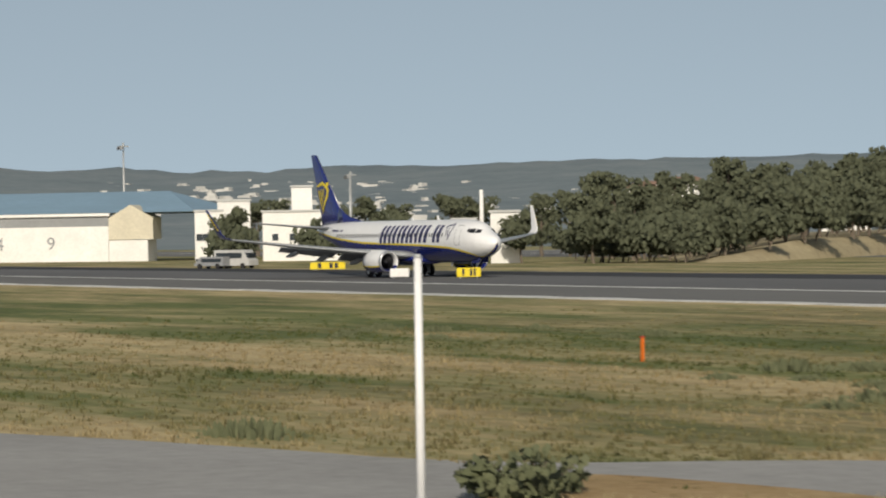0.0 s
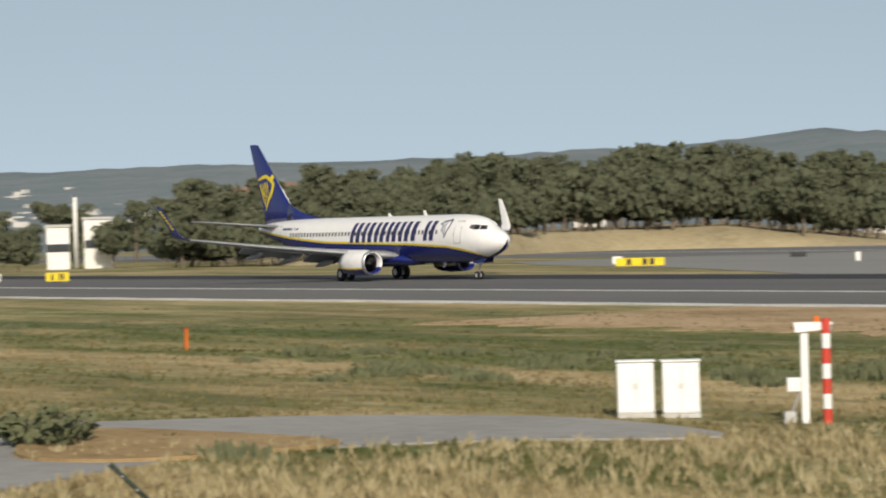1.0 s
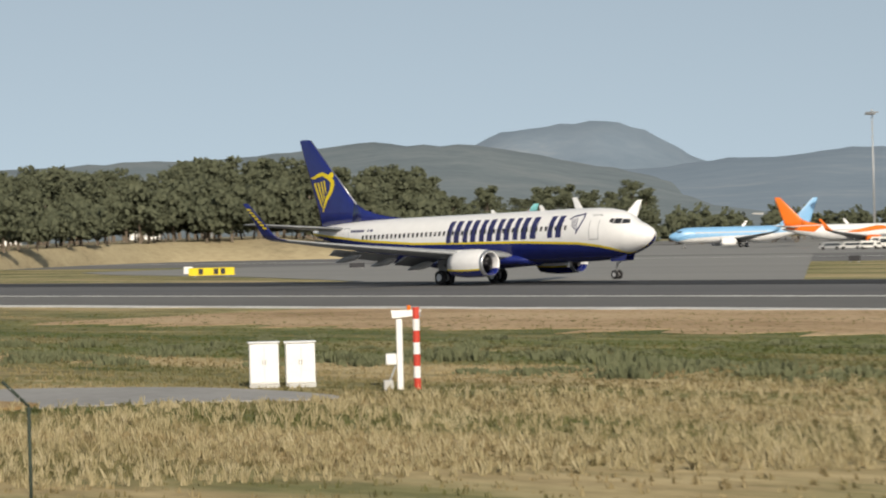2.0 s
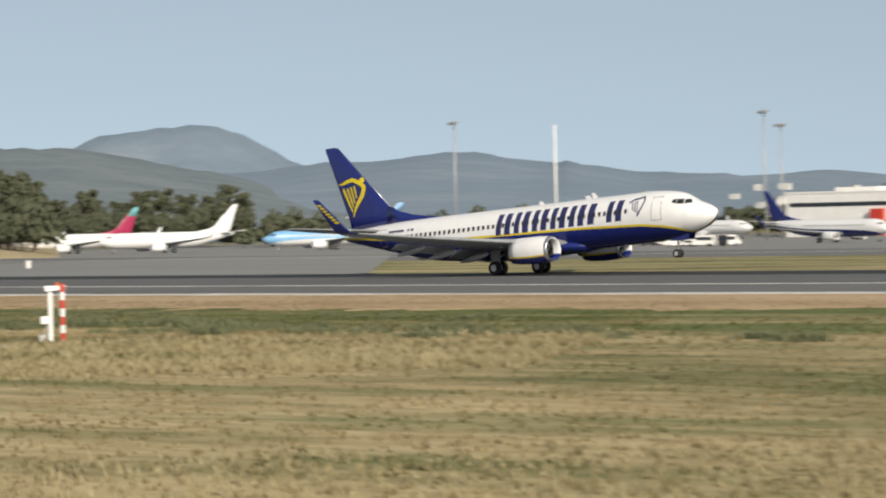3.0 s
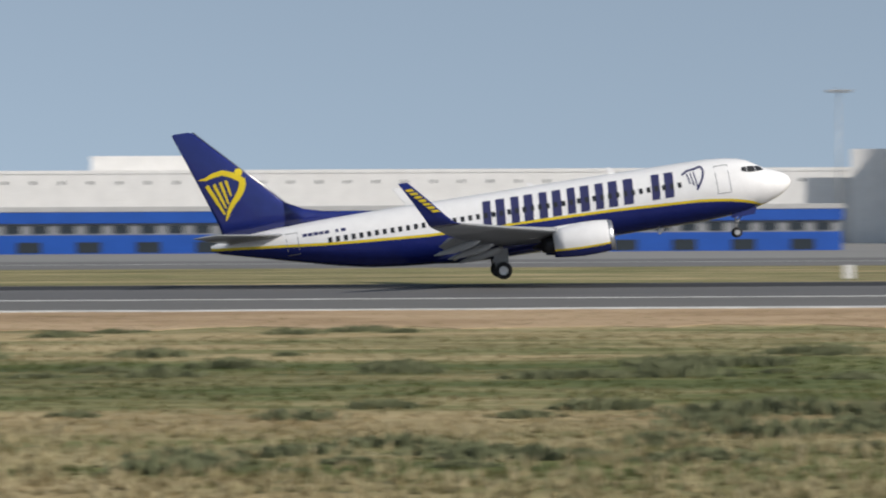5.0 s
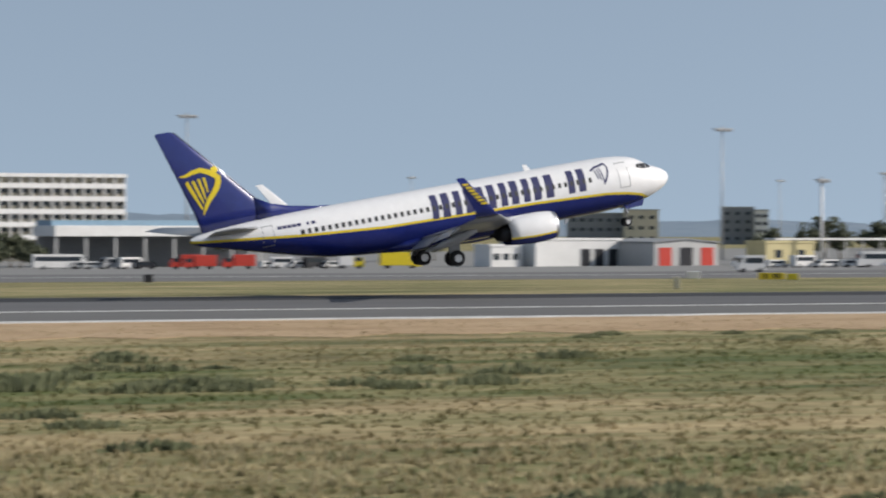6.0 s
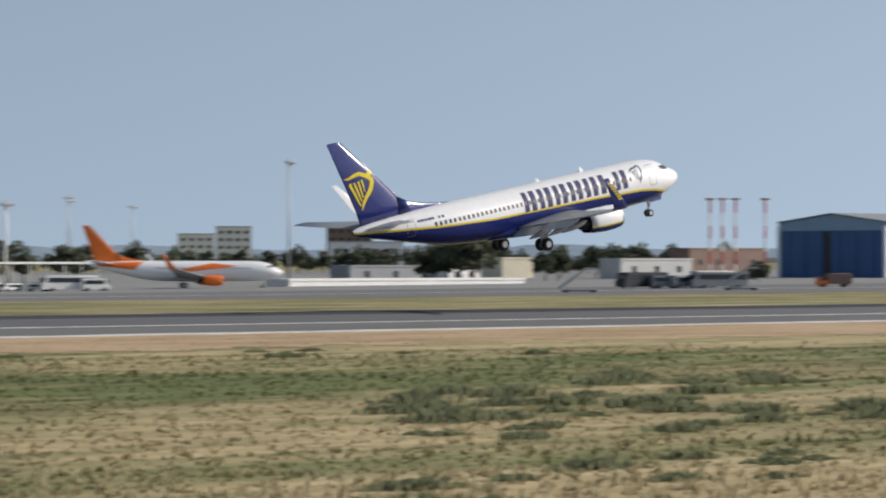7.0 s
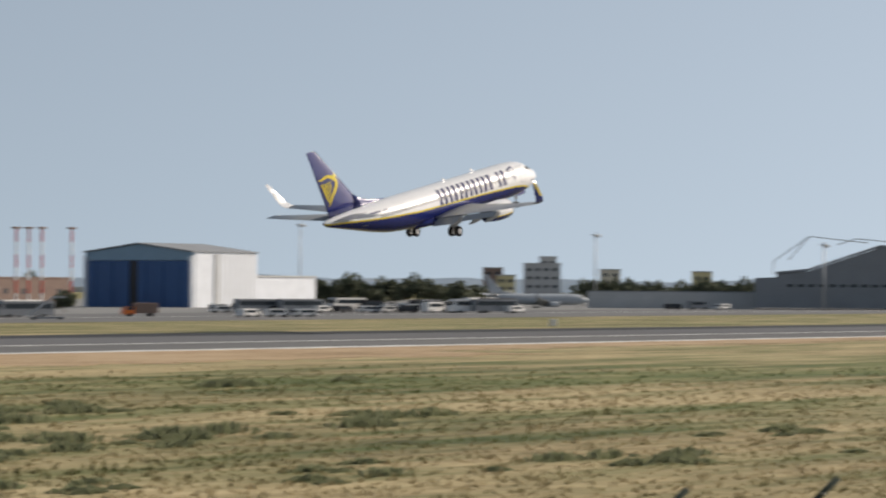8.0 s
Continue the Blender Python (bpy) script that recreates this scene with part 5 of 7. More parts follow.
        part("cab", boxed(-2.6, -2, 3.4, 2.6, 2.5, 7.0, bevel=0.15), PALEGREY, j, "grey boarding cab")
        part("tunnel", boxed(-1.5, 2.51, 3.7, 1.5, 38, 6.4, bevel=0.1), GREYWALL, j, "grey walkway tunnel")
        part("column", boxed(-0.9, 0, 0.5, 0.9, 1.4, 3.39), PALEGREY, j)
        part("bogie", boxed(-1.5, -0.4, 0, 1.5, 1.6, 0.49), DARK, j, "dark wheeled base")
        part("cab_opening", boxed(-1.7, -2.05, 4.0, 0.2, -2.01, 6.2), PANE, j)
    # long white terminal behind it
    x0, x1 = -128.8, 125.2
    h = building("terminal_block", x0, x1, 780, 830, 15.0, RENDERWALL, "long white terminal block behind the pier", parapet=0.9)
    part("plant_room", boxed(-68, 10, 18.6, -38, 20, 23.5), RENDERWALL, h, "white rooftop plant room")
    panes(h, -100, 118, 15.4, 17.6, -0.03, 30, 1, 0.8, 0.9)
    # hotel: curved end and a slab with balconies
    x0, x1, y = 150.2, 263.2, 760
    zb = gz(x0, y) - 0.2
    h = thing("hotel", pose(x0, y, zb), "white hotel slab with four bands of balconies and a curved end", "hotel")
    L = x1 - x0
    part("core", boxed(0, 1.8, 0, L, 14, 22.0), CREAM, h, "shaded wall behind the balconies")
    for k in range(6):
        part("balcony_band", boxed(0, -0.4, 2.4 + k * 3.35, L, 1.79, 3.75 + k * 3.35, bevel=0.04), RENDERWALL, h, "white balcony parapet")
    part("roof", boxed(-0.3, -0.6, 22.01, L + 0.3, 14.3, 23.0, bevel=0.05), RENDERWALL, h, "white flat roof edge")
    panes(h, 0, L, 7.1, 20.5, 1.74, 40, 4, 2.1, 1.7)
    first = None
    for i in range(41):
        if first is None:
            first = c = part("party_wall", boxed(-0.14, -0.2, 2.4, 0.14, 1.78, 22.0), RENDERWALL, h)
        else:
            c = new("party_wall", first.data)
            c.parent = h
        c.location.x = L * i / 40
    for u in (L * 0.235, L * 0.62):
        part("stair_tower", boxed(u, -0.9, 0, u + 4.0, 1.7, 23.6), GREYWALL, h, "dark glazed stair tower")
        part("stair_tower", boxed(u + 4.3, -0.9, 0, u + 6.6, 1.7, 23.8), RENDERWALL, h, "white stair tower")
    ring = [(-0.1, -1.2), (-0.1, 14)] + [(-26, 14)] + [(-26 + 14 * math.sin(i / 8 * 1.57), 14 - 15.5 * (1 - math.cos(i / 8 * 1.57))) for i in range(9)]
    bm = extruded(bmesh.new(), ring, 24.2, axis="z")
    bmesh.ops.translate(bm, verts=bm.verts, vec=(0, 0, 12.1))
    part("curved_end", bm, RENDERWALL, h, "smooth white curved end wall", smooth=False)
    # flat canopy building behind the fire engines
    x0, x1 = 205.7, 260.4
    zb = gz(x0, 640) - 0.2
    h = thing("service_building", pose((x0 + x1) / 2, 640, zb), "long open-fronted shed with a deep white flat roof", "shed")
    w = (x1 - x0) / 2
    part("back_wall", boxed(-w, 12, 0, w, 14, 7.0), GREYWALL, h)
    part("floor_slab", boxed(-w, 0, 0, w, 11.9, 0.25), PALEGREY, h)
    part("roof", boxed(-w - 0.5, -1, 7.01, w + 0.5, 15, 9.4, bevel=0.08), RENDERWALL, h, "deep white roof edge")
    part("roof_top", boxed(-w, 3, 9.41, w, 14, 10.6), BLUEROOF, h, "faded blue upper roof")
    for i in range(9):
        u = -w + 2 * w * i / 8
        part("pillar", boxed(u - 0.25, -0.4, 0.26, u + 0.25, 0.1, 7.0), PALEGREY, h)


def fire_station():
    y = 560
    x0 = 284.4
    t = thing("fire_tower", pose(x0, 575, gz(x0, 575) - 0.2), "weathered grey training tower of the fire station", "tower")
    part("shaft", boxed(-0.4, 0, 0, 3.4, 5, 12.4, bevel=0.06), GREYWALL, t)
    part("front_face", boxed(3.41, -0.6, 0, 5.8, 5, 11.8, bevel=0.06), CREAM, t, "pale rendered stair side")
    panes(t, 0.2, 2.8, 1.5, 11.5, -0.02, 1, 4, 0.9, 1.2)
    x0, x1 = 282.5, 302.6
    g = building("garage_row", x0, x1, y, y + 12, 2.7, RENDERWALL, "row of white garages with open dark bays", "garage", parapet=0.5)
    panes(g, 0.0, (x1 - x0) / 2 * 0.95, 0.3, 3.9, -0.03, 3, 1, 2.2, 3.5, "bay_opening", DARK)
    x0, x1 = 273.3, 280.3
    building("white_hut", x0, x1, 562, 570, 1.4, RENDERWALL, "low white hut beside the tower", "hut", cols=3, rows=1)
    x0, x1 = 302.0, 316.9
    w = (x1 - x0) / 2
    s = thing("appliance_shed", pose((x0 + x1) / 2, 545, gz(x0, 545) - 0.2), "grey shed with two red roller doors and one open bay", "shed")
    part("wall", extruded(bmesh.new(), [(-w, 0), (w, 0), (w, 4.9), (0, 5.6), (-w, 4.9)], 22), PALEGREY, s).location.y = 11
    part("roof", extruded(bmesh.new(), [(-w - 0.3, 4.95), (0, 5.65), (w + 0.3, 4.95), (w + 0.3, 5.2), (0, 5.9), (-w - 0.3, 5.2)], 22.6), GREYWALL, s).location.y = 11
    for k, m in ((-0.66, REDPAINT), (0.0, DARK), (0.66, REDPAINT)):
        part("roller_door", boxed(k * w - 1.45, -0.1, 0.2, k * w + 1.45, -0.02, 4.0), m, s, "red roller door" if m is REDPAINT else "open dark bay")
    # sheds and walls further along
    for nm, t, xa, xb, yy, top, mat, lab, c in (("yellow_hut", 6.7, 355, 440, 545, 2.2, YELLOWWALL, "pale yellow flat-roofed hut", 2), ("low_wall", 7.2, 222, 640, 500, -0.6, RENDERWALL, "low white wall along the apron", 0),
                                               ("grey_store", 7.2, 330, 490, 590, 1.8, GREYWALL, "grey store with a flat roof", 3), ("white_store", 7.2, 505, 560, 585, 1.4, RENDERWALL, "small white store by the apron", 2),
                                               ("cream_block", 7.2, 600, 655, 600, 3.8, CREAM, "cream flat-roofed block behind sheds", 0), ("workshop", 7.2, 810, 935, 560, 3.6, PALEGREY, "grey workshop with blue gates", 3),
                                               ("brown_block", 7.2, 930, 1060, 640, 6.6, BROWNWALL, "brown brick block with pale doorways", 4)):
        yaw = {6.7: 35.6, 7.2: 43.3}[t]
        xs = [yy * math.tan(radians(yaw) + math.atan((q - 784) / 5409)) for q in (xa, xb)]
        building(nm, xs[0], xs[1], yy, yy + 8, top, mat, lab, cols=c, rows=1, win=(1.6, 1.6))
    # a thin white canopy on posts
    xs = [575 * math.tan(radians(35.6) + math.atan((q - 784) / 5409)) for q in (372, 620)]
    c = thing("canopy", pose(xs[0], 575, gz(xs[0], 575) - 0.1), "long thin white canopy on slender posts", "canopy")
    part("roof", boxed(0, 0, 5.2, xs[1] - xs[0], 5, 5.65, bevel=0.05), RENDERWALL, c)
    post = part("post", boxed(-0.12, 0.3, 0, 0.12, 0.54, 5.19), PALEGREY, c)
    for i in range(1, 9):
        ob = new("post", post.data)
        ob.parent = c
        ob.location.x = (xs[1] - xs[0]) * i / 8.1
    # apartment blocks of the town
    for t, xa, xb, ytop, R, mat, lab in ((7.2, 90, 154, 415, 1400, RENDERWALL, "white apartment block in the town"), (7.2, 22, 88, 428, 1500, RENDERWALL, "pale apartment block in the town"), (7.2, 288, 370, 412, 1300, BROWNWALL, "brown apartment block in the town"),
                                         (7.2, 292, 425, 442, 1100, RENDERWALL, "long white store in the town"), (6.7, 0, 105, 408, 1200, GREYWALL, "dark office block in the town"), (6.7, 103, 165, 402, 1190, CREAM, "cream office block in the town"), (6.7, 275, 335, 397, 1300, GREYWALL, "grey apartment block in the town"), (6.7, 335, 360, 402, 1290, RENDERWALL, "white apartment block in the town"),
                                         (8.0, 927, 992, 467, 1400, PALEGREY, "grey apartment block in the town"), (8.0, 955, 985, 455, 1420, PALEGREY, "grey tower block in the town"), (8.0, 855, 890, 475, 1350, BROWNWALL, "pink-brown apartment block in the town"), (8.0, 880, 912, 488, 1300, YELLOWWALL, "yellow apartment block in the town"), (8.0, 1062, 1098, 477, 1400, CREAM, "cream apartment block in the town"), (8.0, 1225, 1260, 480, 1350, YELLOWWALL, "cream apartment block in the town"),
                                         (8.0, 820, 838, 512, 1000, RENDERWALL, "small white house in the town")):
        yaw, hz = {6.7: (35.6, 436), 7.2: (43.3, 463), 8.0: (53.18, 508)}[t]
        a0, a1 = [radians(yaw) + math.atan((q - 784) / 5409) for q in (xa, xb)]
        x, y = R * math.sin((a0 + a1) / 2), R * math.cos((a0 + a1) / 2)
        w = R * (a1 - a0)
        top = 4.93 + R * (hz - ytop) / 5409
        b = thing("apartment_block", pose(x, y, -4, 0, 0, -math.degrees((a0 + a1) / 2)), lab, "building", "blocks of the town")
        part("wall", boxed(-w / 2, 0, 0, w / 2, 12, top + 4), mat, b)
        part("roof", boxed(-w / 2 - 0.3, -0.3, top + 4.01, w / 2 + 0.3, 12.3, top + 4.5), PALEGREY, b)
        n = max(1, int(top / 3.2))
        panes(b, -w * 0.46, w * 0.46, 3.5, top + 3.4, -0.03, max(2, int(w / 3.6)), n, 1.9, 1.4)


def big_hangar():
    R = 800
    a0, a1, a2, a3 = [radians(47.72) + math.atan((q - 784) / 5409) for q in (668, 858, 971, 1077)]
    x0, y0 = R * math.sin(a1), R * math.cos(a1)
    y1 = x0 / math.tan(a0)
    x1, x2 = y0 * math.tan(a2), y0 * math.tan(a3)
    zb = 4.93 - R * 46.5 / 5409
    h = thing("hangar", pose(x0, y0, zb), "white maintenance hangar with tall blue sliding doors", "hangar")
    D, W, H = y1 - y0, x1 - x0, 15.5
    part("wall", extruded(bmesh.new(), [(0, 0), (D, 0), (D, H), (D / 2, H + 2.2), (0, H)], W - 1.0, axis="x"), COOLWHITE, h).location.x = W / 2 + 0.5
    bm = extruded(bmesh.new(), [(-0.3, H), (D / 2, H + 2.25), (D + 0.3, H), (D + 0.3, H + 0.3), (D / 2, H + 2.6), (-0.3, H + 0.3)], W + 0.6, axis="x")
    part("roof", bm, GREYWALL, h, "low pitched grey roof").location.x = W / 2
    part("gable", extruded(bmesh.new(), [(0.2, 13.4), (D - 0.2, 13.4), (D - 0.2, H - 0.05), (D / 2, H + 2.1), (0.2, H - 0.05)], 0.3, axis="x"), BLUEROOF, h, "pale blue gable panel").location.x = 0.3
    n = 12
    for i in range(n):
        y = 1.2 + (D - 2.6) * i / n
        # Leaf 6 is painted dark to stand for the shaded gap between doors.
        part("door_leaf", boxed(-0.05 - 0.2 * (i % 2), y + 0.05, 0.1, 0.3 - 0.2 * (i % 2), y + (D - 2.6) / n - 0.02, 13.3, bevel=0.03), BLUEDOOR if i != 6 else DARK, h, "tall sliding door leaf, blue; one painted dark as the gap")
    for y in (0.0, D - 1.0):
        part("door_jamb", boxed(-0.3, y, 0, 0.48, y + 1.0, 14.6), COOLWHITE, h, "white corner pier")
    part("drain_band", boxed(W * 0.33, -0.25, 0, W * 0.4, -0.01, H - 0.4), PALEGREY, h, "grey vertical duct")
    for i in range(7):
        part("cladding_rib", boxed(W * (0.45 + 0.08 * i), -0.06, 0, W * (0.45 + 0.08 * i) + 0.3, -0.005, H - 0.2), PALEGREY, h)
    part("annexe", boxed(W + 0.02, 0.4, 0, x2 - x0, D * 0.6, 9.1, bevel=0.05), COOLWHITE, h, "lower white annexe")
    part("annexe_roof", boxed(W + 0.02, 0.2, 9.11, x2 - x0 + 0.3, D * 0.6 + 0.2, 9.6), PALEGREY, h)
    # grey hangar with a sloping roof, and a perimeter wall
    R = 820
    a0, a1 = [radians(53.18) + math.atan((q - 784) / 5409) for q in (1336, 1800)]
    b = thing("hangar", pose(R * math.sin(a0), R * math.cos(a0), 4.93 - R * 34 / 5409, 0, 0, -math.degrees(a0)), "dark grey hangar with a long sloping roof", "hangar")
    part("wall", extruded(bmesh.new(), [(0, 0), (72, 0), (72, 14.2), (33, 16.2), (14, 9.8), (6.0, 9.0), (6, 8.2), (0, 8.0)], 40), GREYWALL, b).location.y = 20
    part("roof", extruded(bmesh.new(), [(5.8, 9.1), (14, 9.9), (33, 16.3), (72, 14.3), (72, 14.9), (33, 16.9), (14, 10.5), (5.8, 9.7)], 40.6), GREYWALL, b, "long sloping grey roof").location.y = 20
    panes(b, 8, 36, 5.0, 7.0, -0.03, 10, 1, 1.8, 0.8)
    bm = bmesh.new()
    for p, q in (((5, 12.5), (14.5, 19.2)), ((14.5, 19.2), (30, 17.5)), ((22, 17), (27, 18.6)), ((27, 18.6), (36, 17.8)), ((5, 12.5), (5, 9)), ((9, 12.8), (14.5, 19.2))):
        tube(bm, (p[0], 5, p[1]), (q[0], 5, q[1]), 0.12)
    part("roof_gantry", bm, GALV, b, "thin steel gantry on the roof")
    a0, a1 = [radians(53.18) + math.atan((q - 784) / 5409) for q in (1040, 1336)]
    p, q = Vector((830 * math.sin(a0), 830 * math.cos(a0), 0)), Vector((830 * math.sin(a1), 830 * math.cos(a1), 0))
    w = thing("perimeter_wall", pose(p.x, p.y, -0.6, 0, 0, math.degrees(math.atan2(q.y - p.y, q.x - p.x))), "long grey concrete wall behind the apron", "wall")
    part("panel", boxed(0, 0, 0, (q - p).length, 0.4, 4.4), PALEGREY, w)
    part("coping", boxed(-0.1, -0.1, 4.41, (q - p).length, 0.5, 4.7), GREYWALL, w)


early_buildings()
terminal_area()
fire_station()
big_hangar()


# ---- parked aircraft, masts, vehicles ----
def parked(x, y, turn, label, upper, belly, fin, cowl, group="parked airliners", rear=None, scale=1.0):
    p = thing("parked_airliner", pose(x, y, gz(x, y) + 0.09, 0, 0, turn) @ Matrix.Scale(scale, 4), label, "aircraft", group)
    body_parts(p, upper, upper, belly, fine=False)
    for s in (-1, 1):
        wing_parts(p, s, WINGGREY, fin, fine=False)
        engine_parts(p, s, cowl, cowl, fine=False)
    tail_parts(p, fin, WHITE)
    if fin is MAGENTA:
        rings = [upright_foil(35.9, 38.78, 0, 9.9, 0.088), upright_foil(38.0, 39.47, 0, 12.22, 0.085), upright_foil(38.35, 39.35, 0, 12.36, 0.05)]
        part("fin_tip", lofted(bmesh.new(), rings), TEAL, [c for c in p.children if c.name.startswith("fin")][0], "teal top of the fin", smooth=True)
    if rear is not None:
        rest = [c for c in p.children if c.name.startswith("fuselage")][0]
        for s in (-1, 1):
            decal([(29.5, 3.6), (36.5, 4.4), (36.5, 5.0), (27.5, 5.2)], rest, "rear_paint", rear, "coloured paint over the rear body", side=s, lift=0.03)
            decal([(9.0, 4.4), (18.0, 3.3), (22.0, 3.4), (14.0, 4.95)], rest, "paint_band", rear, "coloured sweep along the body", side=s, lift=0.03)
    rest = [c for c in p.children if c.name.startswith("fuselage")][0]
    for s in (-1, 1):
        decal([(6.5, 3.84), (30.5, 3.84), (30.5, 4.1), (6.5, 4.1)], rest, "window_row", PALEGREY, side=s, lift=0.02)
        decal([(1.8, 4.12), (3.1, 4.15), (3.1, 4.5), (2.1, 4.45)], rest, "cockpit_window", GLASSDARK, side=s, lift=0.03)
        bm = bmesh.new()
        tube(bm, (0, s * 2.86, 2.2), (0, s * 2.86, 0.55), 0.13)
        g = part("main_gear", bm, STEEL, p)
        wheel_parts(g, 0, s * 2.86, 0.56, 0.56, 0.95)
    bm = bmesh.new()
    tube(bm, (15.6, 0, 1.9), (15.6, 0, 0.35), 0.09)
    g = part("nose_gear", bm, STEEL, p)
    wheel_parts(g, 15.6, 0, 0.34, 0.34, 0.5)
    return p


def apron_aircraft():
    spots = [
        ((-606.2, 588.9, -3.18), 250, "white airliner with a teal and magenta tail, parked on the apron", WHITE, WHITE, MAGENTA, WHITE, None),
        ((-559.9, 578.6, -3.09), 248, "plain white airliner parked on the apron", WHITE, WHITE, WHITE, WHITE, None),
        ((-545.2, 626.9, -3.50), 236, "white and light blue airliner parked on the apron", SKYBLUE, WHITE, SKYBLUE, WHITE, None),
        ((-504.6, 621.8, -3.46), 30, "white airliner with orange tail and sweeps, parked on the apron", WHITE, WHITE, ORANGE, ORANGE, ORANGE),
        ((-503.4, 697.2, -3.57), -12, "white airliner with a teal and magenta tail, parked side on", WHITE, WHITE, MAGENTA, WHITE, None),
        ((-494.6, 727.9, -3.57), -8, "white airliner with a teal and magenta tail beside another jet", WHITE, WHITE, MAGENTA, WHITE, None),
        ((-380.2, 611.4, -3.37), -10, "white airliner with a navy tail in front of the terminal wing", WHITE, NAVY, NAVY, WHITE, None),
        ((-325.7, 642.1, -3.57), -8, "plain white airliner beside service vehicles", WHITE, WHITE, WHITE, WHITE, None),
        ((-274.1, 600.4, -3.28), 210, "white airliner with a dark magenta tail among vehicles", WHITE, WHITE, MAGENTA, WHITE, None),
        ((-292.2, 701.6, -3.57), -6, "white airliner with a red tail before the glass hall", WHITE, WHITE, REDPAINT, WHITE, None),
        ((-160.5, 588.9, -3.18), -4, "white airliner with orange sweeps and engines at the pier", WHITE, WHITE, ORANGE, ORANGE, ORANGE),
        ((159.7, 599.1, -3.26), -20, "white airliner with a red tail parked before the hotel", WHITE, WHITE, REDPAINT, WHITE, None),
        ((350.4, 493.2, -1.85), -30, "white airliner with orange tail and engines on the taxiway", WHITE, WHITE, ORANGE, ORANGE, ORANGE),
    ]
    for (x, y, z), turn, lab, up, be, fin, cowl, rear in spots:
        parked(x, y, turn, lab, up, be, fin, cowl, rear=rear)
    x, y, z = (654.8, 459.6, -0.73)
    parked(x, y, -40, "matt grey transport aircraft parked far off", MILGREY, MILGREY, MILGREY, MILGREY, scale=0.72)


def mast(x, y, top, head, label, white=False):
    """A tall apron light mast with a ring of floodlights."""
    z = gz(x, y)
    m = thing("light_mast", pose(x, y, z), label, "light mast", "apron light masts")
    h = top - z
    bm = bmesh.new()
    r = 0.3 if white else 0.3
    tube(bm, (0, 0, 0), (0, 0, h - 0.8), r, r * (0.9 if white else 0.5), 12)
    part("pole", bm, RENDERWALL if white else GALV, m, "white tubular pole" if white else "galvanised tapering pole", smooth=True)
    if head:
        bm = bmesh.new()
        box(bm, -head / 2, -0.9, h - 1.0, head / 2, 0.9, h - 0.75)
        tube(bm, (0, 0, h - 0.8), (0, 0, h - 0.2), 0.2)
        part("head_frame", bm, GALV, m, "steel head frame")
        first = None
        for i in range(6):
            u = -head / 2 + head * (i + 0.5) / 6
            if first is None:
                first = f = part("floodlight", boxed(-0.32, -0.55, -0.55, 0.32, 0.15, 0.0, bevel=0.05), GREYWALL, m)
            else:
                f = new("floodlight", first.data)
                f.parent = m
            f.location = (u, -0.5, h - 1.0)
    return m


def masts():
    lab = "tall grey floodlight mast on the apron"
    for (x, y, z), hd, w in (((-500.5, 624.1, 30.0), 2.6, False), ((-479.9, 640.1, 28.7), 0, True), ((-435.5, 671.0, 31.0), 2.6, False), ((-464.3, 723.9, 29.1), 3.6, False), ((-318.7, 733.8, 33.0), 4.6, False), ((-202.5, 732.5, 34.0), 4.6, False),
                             ((117.5, 750.9, 35.3), 6.4, False), ((263.0, 713.0, 33.9), 5.0, False), ((382.9, 656.5, 30.8), 4.6, False), ((424.7, 556.4, 27.0), 1.4, False), ((694.5, 572.4, 23.8), 2.0, False), ((746.4, 502.8, 21.3), 2.0, False),
                             ((-620.6, 277.1, 22.5), 1.4, False), ((-548.7, 291.5, 15.1), 1.0, False), ((340.1, 542.2, 16.3), 2.6, True), ((686.1, 391.6, 17.1), 1.6, False), ((537.9, 1183.5, 28.0), 3.2, False), ((607.3, 1149.4, 28.3), 4.0, False), ((675.9, 1110.5, 26.8), 3.4, False), ((713.6, 1086.7, 28.2), 3.0, False),
                             ((657.8, 1003.6, 28.0), 4.0, False), ((678.7, 989.6, 24.4), 3.4, False), ((-467.8, 251.9, 13.4), 0, False), ((-432.6, 254.9, 10.6), 0, True), ((-527.8, 1133.1, 26.8), 3.0, False), ((-469.0, 1158.7, 32.6), 3.0, False), ((-435.6, 1171.7, 25.7), 3.0, False), ((-367.0, 1142.5, 35.4), 3.0, False), ((-187.2, 880.3, 25.5), 1.4, False)):
        mast(x, y, z, hd, "thick white mast on the apron" if w else lab, w)
    # four red and white approach masts with flat heads
    for q in (405, 427, 450, 502):
        a = radians(49.24) + math.atan((q - 784) / 5409)
        R = 860
        x, y = R * math.sin(a), R * math.cos(a)
        m = thing("radio_mast", pose(x, y, gz(x, y)), "red and white banded mast with a flat head", "mast", "banded masts")
        top = 4.93 + R * (487 - 390) / 5409 - gz(x, y)
        for i in range(6):
            bm = bmesh.new()
            tube(bm, (0, 0, top * i / 6), (0, 0, top * (i + 1) / 6 - 0.01), 0.32, 0.32, 10)
            part("band", bm, REDPAINT if i % 2 else RENDERWALL, m, "red band" if i % 2 else "white band")
        part("head", boxed(-1.3, -0.6, top, 1.3, 0.6, top + 0.6, bevel=0.1), BROWNWALL, m, "flat brown head")


